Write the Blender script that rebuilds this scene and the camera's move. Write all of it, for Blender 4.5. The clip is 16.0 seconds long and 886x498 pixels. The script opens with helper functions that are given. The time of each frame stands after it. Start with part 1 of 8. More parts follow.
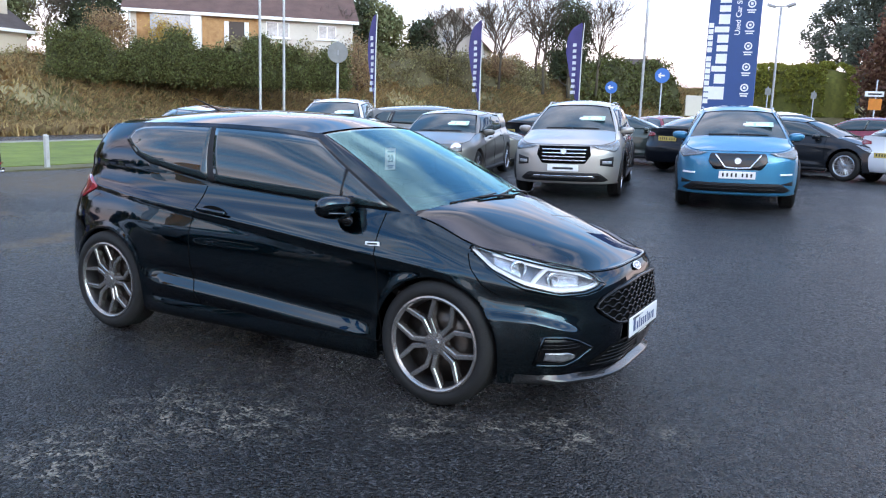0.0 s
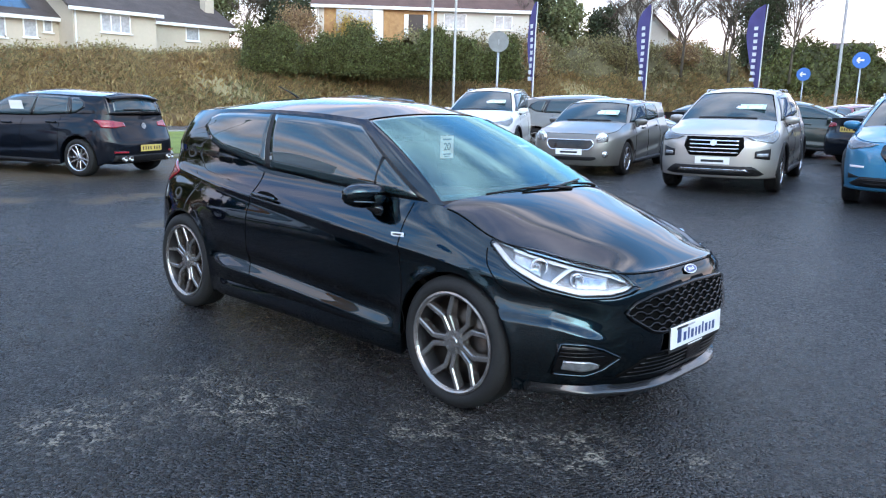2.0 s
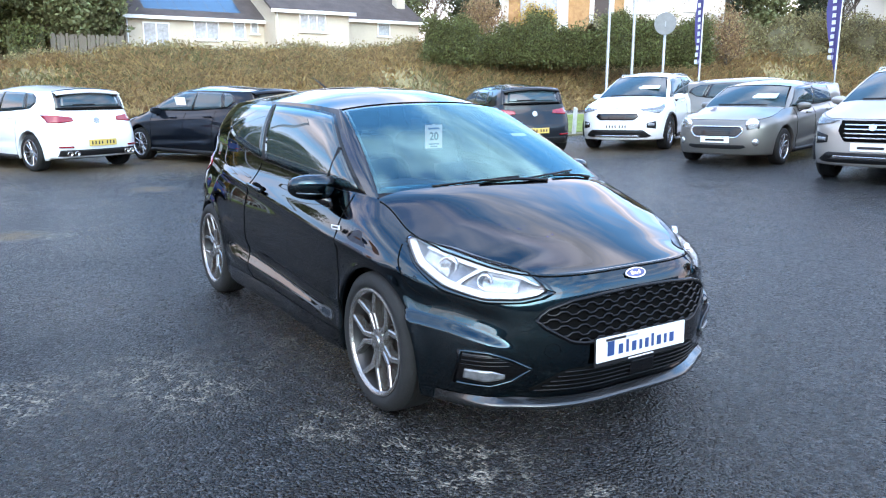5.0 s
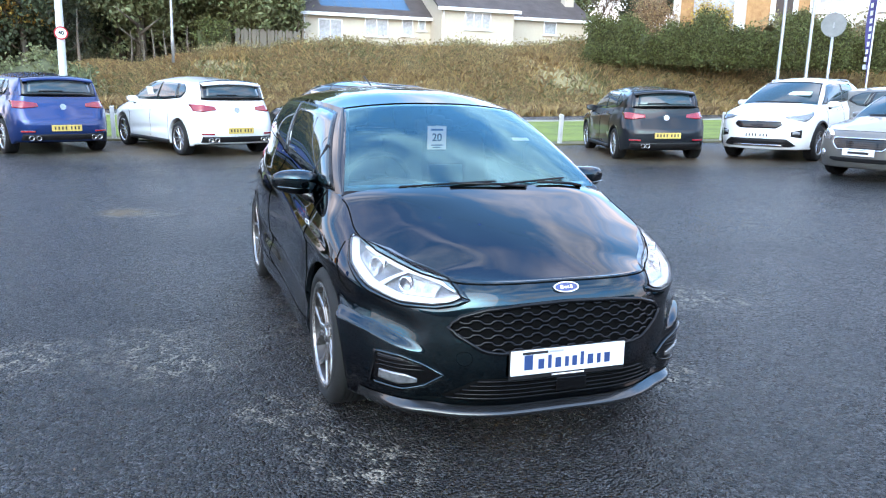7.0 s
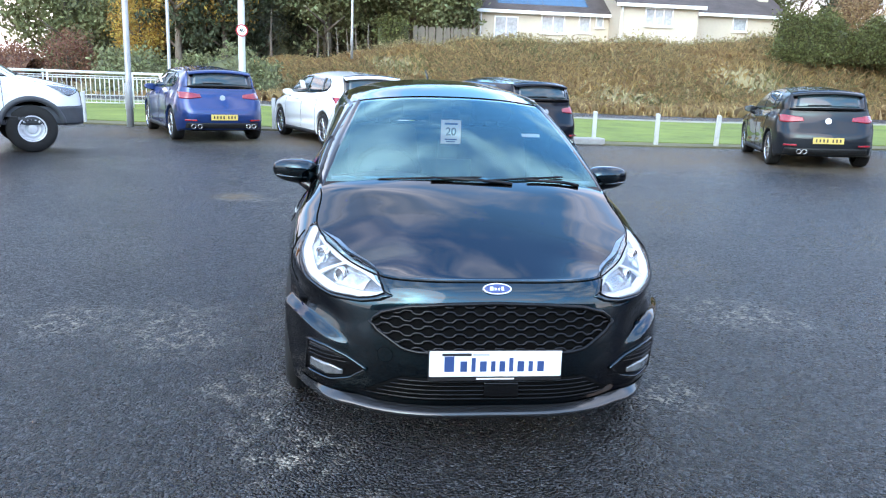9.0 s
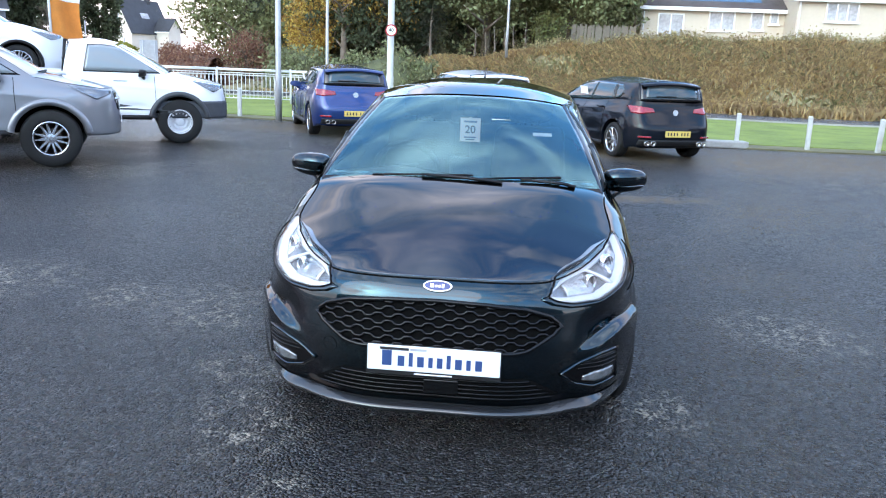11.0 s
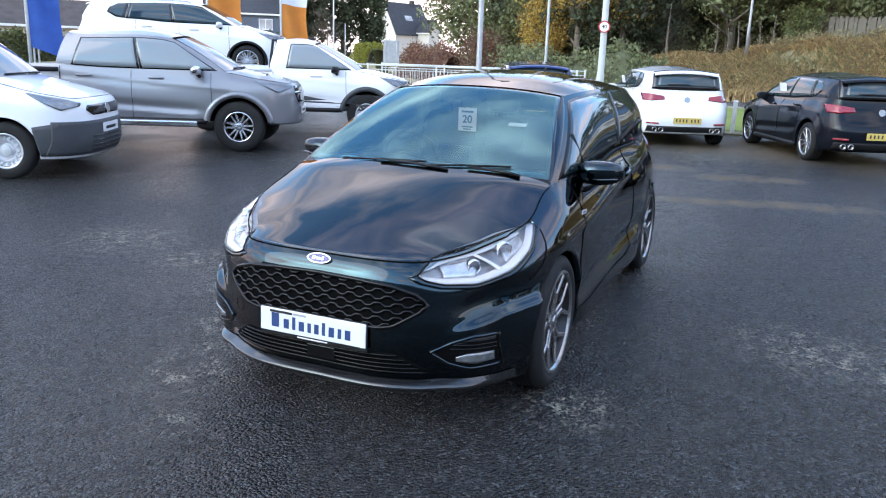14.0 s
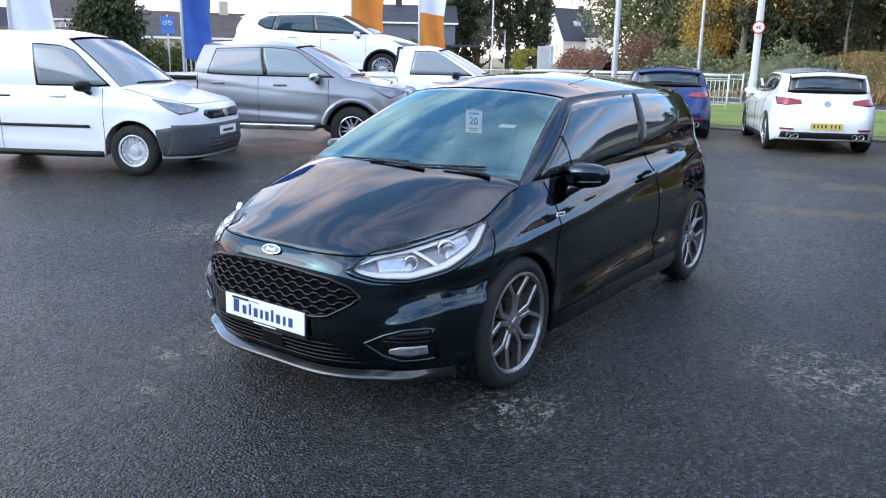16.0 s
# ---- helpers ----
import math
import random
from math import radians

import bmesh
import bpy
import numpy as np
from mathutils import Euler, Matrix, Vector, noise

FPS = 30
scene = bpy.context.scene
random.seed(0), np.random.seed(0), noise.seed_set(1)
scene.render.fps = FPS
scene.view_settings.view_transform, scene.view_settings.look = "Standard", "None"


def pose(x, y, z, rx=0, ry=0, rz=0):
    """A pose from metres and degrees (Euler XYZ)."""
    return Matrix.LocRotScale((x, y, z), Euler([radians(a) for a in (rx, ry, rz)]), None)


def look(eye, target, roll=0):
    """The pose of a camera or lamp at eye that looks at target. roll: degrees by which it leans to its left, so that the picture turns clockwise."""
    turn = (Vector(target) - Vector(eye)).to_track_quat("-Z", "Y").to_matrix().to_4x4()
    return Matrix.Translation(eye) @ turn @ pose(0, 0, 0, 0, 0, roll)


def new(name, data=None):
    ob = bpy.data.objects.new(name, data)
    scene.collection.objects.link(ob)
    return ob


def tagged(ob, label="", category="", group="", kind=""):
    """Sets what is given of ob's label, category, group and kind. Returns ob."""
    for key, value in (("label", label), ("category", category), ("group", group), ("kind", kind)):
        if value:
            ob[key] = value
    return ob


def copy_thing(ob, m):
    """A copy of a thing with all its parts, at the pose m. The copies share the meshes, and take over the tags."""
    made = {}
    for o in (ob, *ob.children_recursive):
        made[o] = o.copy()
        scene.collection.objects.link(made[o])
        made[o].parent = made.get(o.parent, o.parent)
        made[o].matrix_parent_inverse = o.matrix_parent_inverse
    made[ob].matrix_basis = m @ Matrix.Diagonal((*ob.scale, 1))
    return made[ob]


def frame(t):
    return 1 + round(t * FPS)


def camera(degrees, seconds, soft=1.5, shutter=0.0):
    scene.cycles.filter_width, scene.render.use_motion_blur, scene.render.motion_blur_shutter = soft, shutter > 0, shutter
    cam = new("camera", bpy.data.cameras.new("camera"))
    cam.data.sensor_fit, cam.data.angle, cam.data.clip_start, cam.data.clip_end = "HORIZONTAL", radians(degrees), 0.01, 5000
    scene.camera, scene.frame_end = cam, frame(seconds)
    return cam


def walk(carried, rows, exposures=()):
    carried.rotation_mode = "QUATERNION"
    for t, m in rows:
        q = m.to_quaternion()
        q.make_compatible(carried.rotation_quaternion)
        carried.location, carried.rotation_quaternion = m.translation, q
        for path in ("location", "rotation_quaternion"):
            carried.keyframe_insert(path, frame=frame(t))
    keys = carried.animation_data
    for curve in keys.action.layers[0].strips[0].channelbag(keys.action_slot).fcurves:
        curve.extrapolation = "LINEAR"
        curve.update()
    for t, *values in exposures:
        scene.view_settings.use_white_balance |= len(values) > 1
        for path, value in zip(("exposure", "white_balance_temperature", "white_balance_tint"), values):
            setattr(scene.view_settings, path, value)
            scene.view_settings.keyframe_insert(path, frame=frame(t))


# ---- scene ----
cam = camera(59.0, 16.0, soft=1.15)
EXPOSURES = [(0.0, 0.49, 7750, 41), (2.5, 0.74, 7600, 38), (5.5, 1.19, 7600, 38), (9.0, 1.18, 7650, 38), (12.5, 0.82, 7700, 39), (16.0, 0.67, 7950, 41)]
PATH = [
    (0, (3.176, -4.158, 1.472), (2.207, -2.441, 1.134), 1.9),
    (0.5, (3.225, -3.993, 1.473), (2.168, -2.33, 1.132), 1.8),
    (1, (3.323, -3.82, 1.478), (2.203, -2.202, 1.125), 1.9),
    (1.5, (3.529, -3.669, 1.48), (2.254, -2.171, 1.115), 1.5),
    (2, (3.667, -3.52, 1.467), (2.334, -2.076, 1.092), 1.7),
    (2.5, (3.758, -3.332, 1.455), (2.363, -1.949, 1.078), 1.5),
    (3, (3.872, -3.156, 1.471), (2.433, -1.819, 1.091), 1.3),
    (3.2, (3.932, -3.088, 1.46), (2.464, -1.785, 1.08), 0.7),
    (5.3, (4.416, -2.294, 1.48), (2.722, -1.311, 1.073), 0.4),
    (5.5, (4.494, -2.207, 1.485), (2.767, -1.281, 1.08), 0.5),
    (6, (4.635, -2.0, 1.495), (2.862, -1.173, 1.079), 1.0),
    (6.5, (4.706, -1.773, 1.497), (2.912, -0.992, 1.084), 1.9),
    (7, (4.765, -1.549, 1.511), (2.931, -0.87, 1.091), 1.6),
    (7.5, (4.872, -1.293, 1.517), (2.986, -0.78, 1.093), 1.3),
    (8, (4.926, -1.049, 1.512), (3.025, -0.603, 1.082), 1.7),
    (8.5, (4.92, -0.803, 1.506), (2.998, -0.465, 1.071), 2.2),
    (9, (4.934, -0.574, 1.518), (2.998, -0.336, 1.078), 2.2),
    (9.2, (4.958, -0.476, 1.52), (3.015, -0.296, 1.077), 2.0),
    (11.3, (4.969, 0.438, 1.55), (3.04, 0.187, 1.088), 2.5),
    (11.5, (4.975, 0.556, 1.554), (3.055, 0.248, 1.089), 2.6),
    (12, (4.99, 0.788, 1.557), (3.083, 0.41, 1.087), 2.9),
    (12.5, (4.916, 1.003, 1.541), (3.029, 0.539, 1.069), 3.1),
    (13, (4.827, 1.224, 1.55), (2.971, 0.651, 1.072), 2.8),
    (13.5, (4.793, 1.485, 1.552), (2.981, 0.784, 1.074), 2.1),
    (14, (4.767, 1.75, 1.558), (2.986, 0.979, 1.074), 1.9),
    (14.5, (4.65, 1.95, 1.538), (2.891, 1.127, 1.059), 1.7),
    (15, (4.516, 2.138, 1.552), (2.812, 1.209, 1.071), 1.5),
    (15.5, (4.426, 2.36, 1.552), (2.792, 1.312, 1.07), 1.0),
    (16, (4.365, 2.631, 1.562), (2.79, 1.495, 1.083), 1.0),
]
walk(cam, [(t, look(eye, target, roll)) for t, eye, target, roll in PATH], EXPOSURES)

# ---- light ----
SUN_DIR = Vector((0.80, -0.45, 0.42)).normalized()   # towards the sun
world = bpy.data.worlds.new("sky")
scene.world = world
world.use_nodes = True
wn, wl = world.node_tree.nodes, world.node_tree.links
wn.clear()
w_out = wn.new("ShaderNodeOutputWorld")
w_bg = wn.new("ShaderNodeBackground")
w_sky = wn.new("ShaderNodeTexSky")
w_sky.sky_type = "NISHITA"
w_sky.sun_disc = False
w_sky.sun_elevation = math.asin(SUN_DIR.z)
w_sky.sun_rotation = math.atan2(SUN_DIR.x, SUN_DIR.y)
w_sky.air_density, w_sky.dust_density, w_sky.ozone_density = 1.0, 1.0, 2.0
w_tc = wn.new("ShaderNodeTexCoord")
w_map = wn.new("ShaderNodeMapping")
w_map.inputs["Scale"].default_value = (1.0, 1.0, 2.6)
w_n1 = wn.new("ShaderNodeTexNoise")
w_n1.inputs["Scale"].default_value = 2.6
w_n1.inputs["Detail"].default_value = 7.0
w_n1.inputs["Roughness"].default_value = 0.55
w_n1.inputs["Distortion"].default_value = 0.3
w_ramp = wn.new("ShaderNodeValToRGB")
w_ramp.color_ramp.elements[0].position = 0.40
w_ramp.color_ramp.elements[0].color = (0.03, 0.03, 0.03, 1)
w_ramp.color_ramp.elements[1].position = 0.64
w_n2 = wn.new("ShaderNodeTexNoise")
w_n2.inputs["Scale"].default_value = 5.0
w_n2.inputs["Detail"].default_value = 4.0
w_ramp2 = wn.new("ShaderNodeValToRGB")
w_ramp2.color_ramp.elements[0].position = 0.3
w_ramp2.color_ramp.elements[0].color = (5.2, 6.2, 6.9, 1)
w_ramp2.color_ramp.elements[1].position = 0.75
w_ramp2.color_ramp.elements[1].color = (14.6, 15.6, 16.6, 1)
w_mix = wn.new("ShaderNodeMix")
w_mix.data_type = "RGBA"
wl.new(w_tc.outputs["Generated"], w_map.inputs["Vector"])
wl.new(w_map.outputs["Vector"], w_n1.inputs["Vector"])
wl.new(w_map.outputs["Vector"], w_n2.inputs["Vector"])
wl.new(w_n1.outputs["Fac"], w_ramp.inputs["Fac"])
wl.new(w_n2.outputs["Fac"], w_ramp2.inputs["Fac"])
# cloud closes up towards the horizon
w_sep = wn.new("ShaderNodeSeparateXYZ")
wl.new(w_tc.outputs["Generated"], w_sep.inputs["Vector"])
w_low = wn.new("ShaderNodeMapRange")
w_low.inputs["From Min"].default_value, w_low.inputs["From Max"].default_value = 0.08, 0.34
w_low.inputs["To Min"].default_value, w_low.inputs["To Max"].default_value = 1.0, 0.0
wl.new(w_sep.outputs["Z"], w_low.inputs["Value"])
w_cover = wn.new("ShaderNodeMath")
w_cover.operation = "MAXIMUM"
wl.new(w_ramp.outputs["Color"], w_cover.inputs[0])
wl.new(w_low.outputs["Result"], w_cover.inputs[1])
wl.new(w_cover.outputs[0], w_mix.inputs["Factor"])
# clear gaps between the clouds are a deep, slightly green blue
w_blue = wn.new("ShaderNodeVectorMath")
w_blue.operation = "MULTIPLY"
w_blue.inputs[1].default_value = (1.2, 3.6, 4.25)
wl.new(w_sky.outputs["Color"], w_blue.inputs[0])
wl.new(w_blue.outputs["Vector"], w_mix.inputs["A"])
# thinner cloud overhead
w_el = wn.new("ShaderNodeMapRange")
w_el.inputs["From Min"].default_value, w_el.inputs["From Max"].default_value = 0.05, 0.75
w_el.inputs["To Min"].default_value, w_el.inputs["To Max"].default_value = 0.0, 1.0
wl.new(w_sep.outputs["Z"], w_el.inputs["Value"])
w_tint = wn.new("ShaderNodeMix")
w_tint.data_type = "RGBA"
w_tint.inputs["A"].default_value = (1.07, 1.06, 1.01, 1)
w_tint.inputs["B"].default_value = (0.90, 1.18, 1.33, 1)
wl.new(w_el.outputs["Result"], w_tint.inputs["Factor"])
w_scale = wn.new("ShaderNodeVectorMath")
w_scale.operation = "MULTIPLY"
wl.new(w_ramp2.outputs["Color"], w_scale.inputs[0])
wl.new(w_tint.outputs["Result"], w_scale.inputs[1])
wl.new(w_scale.outputs["Vector"], w_mix.inputs["B"])
wl.new(w_mix.outputs["Result"], w_bg.inputs["Color"])
w_bg.inputs["Strength"].default_value = 0.115
wl.new(w_bg.outputs["Background"], w_out.inputs["Surface"])

sun = new("sun", bpy.data.lights.new("sun", "SUN"))
sun.data.energy = 0.95
sun.data.angle = radians(55)
sun.data.color = (1.0, 0.95, 0.87)
sun.matrix_world = look(tuple(SUN_DIR * 50), (0, 0, 0))

# ---- materials ----


def shade(name, col, rough=0.5, metal=0.0, coat=0.0, vary=0.0, scale=4.0, bump=0.0, bump_scale=60.0, island=0.0, spec=0.5, second=None, sheen=0.0):
    """A surface with colour variation at two scales, fine relief and, where wanted, a tint of its own for each piece."""
    m = bpy.data.materials.new(name)
    m.use_nodes = True
    n, l = m.node_tree.nodes, m.node_tree.links
    b = n["Principled BSDF"]
    b.inputs["Base Color"].default_value = (*col, 1)
    b.inputs["Roughness"].default_value = rough
    b.inputs["Metallic"].default_value = metal
    b.inputs["Coat Weight"].default_value = coat
    b.inputs["Coat Roughness"].default_value = 0.02
    b.inputs["Specular IOR Level"].default_value = spec
    last = None
    tc = n.new("ShaderNodeTexCoord")
    if vary or second:
        n1 = n.new("ShaderNodeTexNoise")
        n1.inputs["Scale"].default_value = scale
        n1.inputs["Detail"].default_value = 5
        l.new(tc.outputs["Object"], n1.inputs["Vector"])
        n2 = n.new("ShaderNodeTexNoise")
        n2.inputs["Scale"].default_value = scale * 9
        n2.inputs["Detail"].default_value = 3
        l.new(tc.outputs["Object"], n2.inputs["Vector"])
        add = n.new("ShaderNodeMath")
        add.operation = "MULTIPLY_ADD"
        l.new(n2.outputs["Fac"], add.inputs[0])
        add.inputs[1].default_value = 0.5
        l.new(n1.outputs["Fac"], add.inputs[2])
        ramp = n.new("ShaderNodeValToRGB")
        c2 = second or tuple(c * (1 + vary) for c in col)
        c1 = tuple(c * (1 - vary) for c in col)
        ramp.color_ramp.elements[0].position, ramp.color_ramp.elements[1].position = 0.45, 1.05
        ramp.color_ramp.elements[0].color, ramp.color_ramp.elements[1].color = (*c1, 1), (*c2, 1)
        l.new(add.outputs[0], ramp.inputs["Fac"])
        last = ramp.outputs["Color"]
    if island:
        g = n.new("ShaderNodeNewGeometry")
        hsv = n.new("ShaderNodeHueSaturation")
        mr = n.new("ShaderNodeMapRange")
        mr.inputs["To Min"].default_value, mr.inputs["To Max"].default_value = 1 - island, 1 + island
        l.new(g.outputs["Random Per Island"], mr.inputs["Value"])
        l.new(mr.outputs["Result"], hsv.inputs["Value"])
        mh = n.new("ShaderNodeMapRange")
        mh.inputs["To Min"].default_value, mh.inputs["To Max"].default_value = 0.5 - island * 0.06, 0.5 + island * 0.04
        l.new(g.outputs["Random Per Island"], mh.inputs["Value"])
        l.new(mh.outputs["Result"], hsv.inputs["Hue"])
        if last:
            l.new(last, hsv.inputs["Color"])
        else:
            hsv.inputs["Color"].default_value = (*col, 1)
        last = hsv.outputs["Color"]
    if last:
        l.new(last, b.inputs["Base Color"])
    if bump:
        nb = n.new("ShaderNodeTexNoise")
        nb.inputs["Scale"].default_value = bump_scale
        nb.inputs["Detail"].default_value = 4
        l.new(tc.outputs["Object"], nb.inputs["Vector"])
        bm = n.new("ShaderNodeBump")
        bm.inputs["Strength"].default_value = bump
        bm.inputs["Distance"].default_value = 0.02
        l.new(nb.outputs["Fac"], bm.inputs["Height"])
        l.new(bm.outputs["Normal"], b.inputs["Normal"])
    return m


def paint(name, col, metal=0.0, rough=0.35, spec=0.3, lacquer=1.5):
    """Car paint: a pigment under clear lacquer, with a faint film of dust and dried rain."""
    m = shade(name, col, rough, metal, coat=1.0, spec=spec)
    n, l = m.node_tree.nodes, m.node_tree.links
    b = n["Principled BSDF"]
    b.inputs["Coat IOR"].default_value = lacquer
    tc = n.new("ShaderNodeTexCoord")
    nz = n.new("ShaderNodeTexNoise")
    nz.inputs["Scale"].default_value = 7
    nz.inputs["Detail"].default_value = 6
    l.new(tc.outputs["Object"], nz.inputs["Vector"])
    mr = n.new("ShaderNodeMapRange")
    mr.inputs["From Min"].default_value, mr.inputs["From Max"].default_value = 0.4, 0.75
    mr.inputs["To Min"].default_value, mr.inputs["To Max"].default_value = 0.004, 0.018
    l.new(nz.outputs["Fac"], mr.inputs["Value"])
    l.new(mr.outputs["Result"], b.inputs["Coat Roughness"])
    return m


def clear_glass(name, tint, gloss=1.5, sheen=(1, 1, 1)):
    """Thin glass: clear and tinted with a mirror-like gloss at grazing angles."""
    m = bpy.data.materials.new(name)
    m.use_nodes = True
    n, l = m.node_tree.nodes, m.node_tree.links
    n.clear()
    out = n.new("ShaderNodeOutputMaterial")
    tr = n.new("ShaderNodeBsdfTransparent")
    tr.inputs["Color"].default_value = (*tint, 1)
    gl = n.new("ShaderNodeBsdfGlossy")
    gl.inputs["Roughness"].default_value = 0.015
    gl.inputs["Color"].default_value = (*sheen, 1)
    fr = n.new("ShaderNodeFresnel")
    fr.inputs["IOR"].default_value = gloss
    mx = n.new("ShaderNodeMixShader")
    l.new(fr.outputs["Fac"], mx.inputs["Fac"])
    l.new(tr.outputs["BSDF"], mx.inputs[1])
    l.new(gl.outputs["BSDF"], mx.inputs[2])
    l.new(mx.outputs["Shader"], out.inputs["Surface"])
    return m


# blue-black paint; its extra teal is sky reflection put into the base colour
M_BLACK = paint("sky_tinted_black_paint", (0.0012, 0.022, 0.032), 1.0, rough=0.14, spec=0.0)
M_BLACK.node_tree.nodes["Principled BSDF"].inputs["Specular Tint"].default_value = (0.02, 0.10, 0.16, 1)
M_GLOSS = shade("gloss_black_plastic", (0.006, 0.006, 0.007), 0.12, coat=0.3)
M_GRILLE = shade("satin_black_grille", (0.003, 0.003, 0.0034), 0.22, spec=0.30)
M_PLASTIC = shade("grained_black_plastic", (0.009, 0.009, 0.010), 0.55, spec=0.3, vary=0.2, scale=20, bump=0.15, bump_scale=400)
M_DARK = shade("dark_void", (0.004, 0.004, 0.004), 0.9, spec=0.04)
M_TYRE = shade("tyre_rubber", (0.007, 0.007, 0.007), 0.8, vary=0.35, scale=9, bump=0.2, bump_scale=90)
M_RIM = shade("machined_grey_alloy", (0.33, 0.315, 0.305), 0.26, 0.85, coat=0.3, vary=0.12, scale=12)
M_RIMDK = shade("dark_alloy", (0.035, 0.034, 0.036), 0.35, 0.5)
M_SILVER = shade("bright_alloy", (0.55, 0.56, 0.58), 0.25, 0.9, vary=0.1, scale=10)
M_STEEL = shade("painted_steel_wheel", (0.62, 0.63, 0.65), 0.4, 0.3, vary=0.1)
M_CHROME = shade("chrome", (0.75, 0.76, 0.78), 0.08, 1.0)
M_DISC = shade("brake_disc", (0.09, 0.075, 0.066), 0.4, 0.9, vary=0.3, scale=20)
M_GLASS = shade("dark_car_glass", (0.018, 0.042, 0.050), 0.02, coat=0.0, spec=0.75)
M_PRIVACY = shade("dark_privacy_glass", (0.012, 0.028, 0.032), 0.02, spec=0.95)
M_GLASS2 = shade("car_glass_over_pale_trim", (0.20, 0.235, 0.25), 0.03, coat=0.0, spec=0.8)
M_SCREEN = clear_glass("windscreen_glass", (0.64, 0.82, 0.84), 2.35, (0.42, 0.90, 0.95))
M_LENS = clear_glass("lamp_lens", (0.93, 0.95, 0.96))
M_LAMP = shade("lamp_reflector", (0.62, 0.64, 0.66), 0.18, 0.75, vary=0.3, scale=40)
M_BOWL = shade("headlamp_bowl", (0.34, 0.36, 0.38), 0.25, 0.4, vary=0.35, scale=30)
M_SMOKE = shade("smoked_lamp_cover", (0.03, 0.05, 0.06), 0.08, 0.2, coat=1.0)
M_LIP = shade("satin_lip", (0.009, 0.010, 0.011), 0.25, coat=0.9, vary=0.1, scale=12)
M_HOUSING = shade("headlamp_housing", (0.21, 0.22, 0.235), 0.3, 0.6, vary=0.5, scale=25)
M_BALL = shade("projector_glass", (0.42, 0.45, 0.48), 0.05, 0.5, coat=1.0)
M_FOG = shade("fog_lamp_bowl", (0.26, 0.27, 0.28), 0.22, 0.6, vary=0.4, scale=40)
M_DRL = shade("white_light_guide", (0.85, 0.88, 0.9), 0.2, coat=0.6)
M_RED = shade("red_lamp_lens", (0.30, 0.010, 0.018), 0.12, coat=1.0, vary=0.3, scale=25)
M_WPLATE = shade("white_plate", (0.80, 0.81, 0.82), 0.3, coat=0.3)
M_YPLATE = shade("yellow_plate", (0.64, 0.44, 0.12), 0.3, coat=0.3)
M_INK = shade("black_ink", (0.015, 0.015, 0.017), 0.5)
M_NAVY = shade("navy_ink", (0.014, 0.055, 0.17), 0.5)
M_AQUA = shade("pale_blue_lens_reflection", (0.30, 0.52, 0.60), 0.12, 0.4, coat=1.0)
M_BADGE = shade("blue_enamel", (0.01, 0.04, 0.17), 0.15, coat=1.0)
M_SEAT = shade("dark_seat_cloth", (0.05, 0.051, 0.055), 0.85, vary=0.3, scale=30, bump=0.2, bump_scale=300)
M_DASH = shade("dashboard_plastic", (0.07, 0.071, 0.073), 0.6, vary=0.15, scale=15, bump=0.15, bump_scale=250)
M_PAPER = shade("white_card", (0.80, 0.81, 0.80), 0.6, vary=0.04)
M_TEAL = shade("pale_green_card", (0.40, 0.62, 0.56), 0.6, vary=0.05)


# ---- mesh helpers ----


def mesh_of(name, verts, faces, smooth=True):
    me = bpy.data.meshes.new(name)
    me.from_pydata([tuple(map(float, v)) for v in verts], [], [tuple(map(int, f)) for f in faces])
    if smooth:
        me.polygons.foreach_set("use_smooth", [True] * len(me.polygons))
    me.update()
    return me


def fixed(me):
    """Consistent outward normals and no doubled points."""
    bm = bmesh.new()
    bm.from_mesh(me)
    bmesh.ops.remove_doubles(bm, verts=bm.verts, dist=0.0004)
    bmesh.ops.recalc_face_normals(bm, faces=bm.faces)
    bm.to_mesh(me)
    bm.free()
    return me


def part(name, data, material, parent, label="", kind=""):
    """One mesh object under a thing or under one of its parts."""
    if isinstance(data, bmesh.types.BMesh):
        me = bpy.data.meshes.new(name)
        data.to_mesh(me)
        data.free()
        data = me
    if material and not data.materials:
        data.materials.append(material)
    ob = new(name, data)
    ob.parent = parent
    if label or kind:
        tagged(ob, label, "", "", kind)
    return ob


def thing(name, label, category, group="", m=None):
    ob = new(name)
    ob.empty_display_size = 0.2
    tagged(ob, label, category, group)
    if m is not None:
        ob.matrix_world = m
    return ob


def single(name, data, material, label, category, group="", m=None, kind=""):
    """A thing made of one mesh."""
    ob = part(name, data, material, None)
    tagged(ob, label, category, group, kind)
    if m is not None:
        ob.matrix_world = m
    return ob


def box(x0, x1, y0, y1, z0, z1, bevel=0.0, seg=2, smooth=False):
    bm = bmesh.new()
    bmesh.ops.create_cube(bm, size=1.0)
    for v in bm.verts:
        v.co = Vector((x0 + (v.co.x + 0.5) * (x1 - x0), y0 + (v.co.y + 0.5) * (y1 - y0), z0 + (v.co.z + 0.5) * (z1 - z0)))
    if bevel:
        bmesh.ops.bevel(bm, geom=list(bm.edges), offset=bevel, segments=seg, affect="EDGES", profile=0.5)
    for f in bm.faces:
        f.smooth = smooth
    return bm


def bm_join(*bms):
    me = bpy.data.meshes.new("joined")
    out = bmesh.new()
    for b in bms:
        b.to_mesh(me)
        b.free()
        out.from_mesh(me)
    bpy.data.meshes.remove(me)
    return out


def bm_move(bm, m):
    bmesh.ops.transform(bm, matrix=m, verts=bm.verts)
    return bm


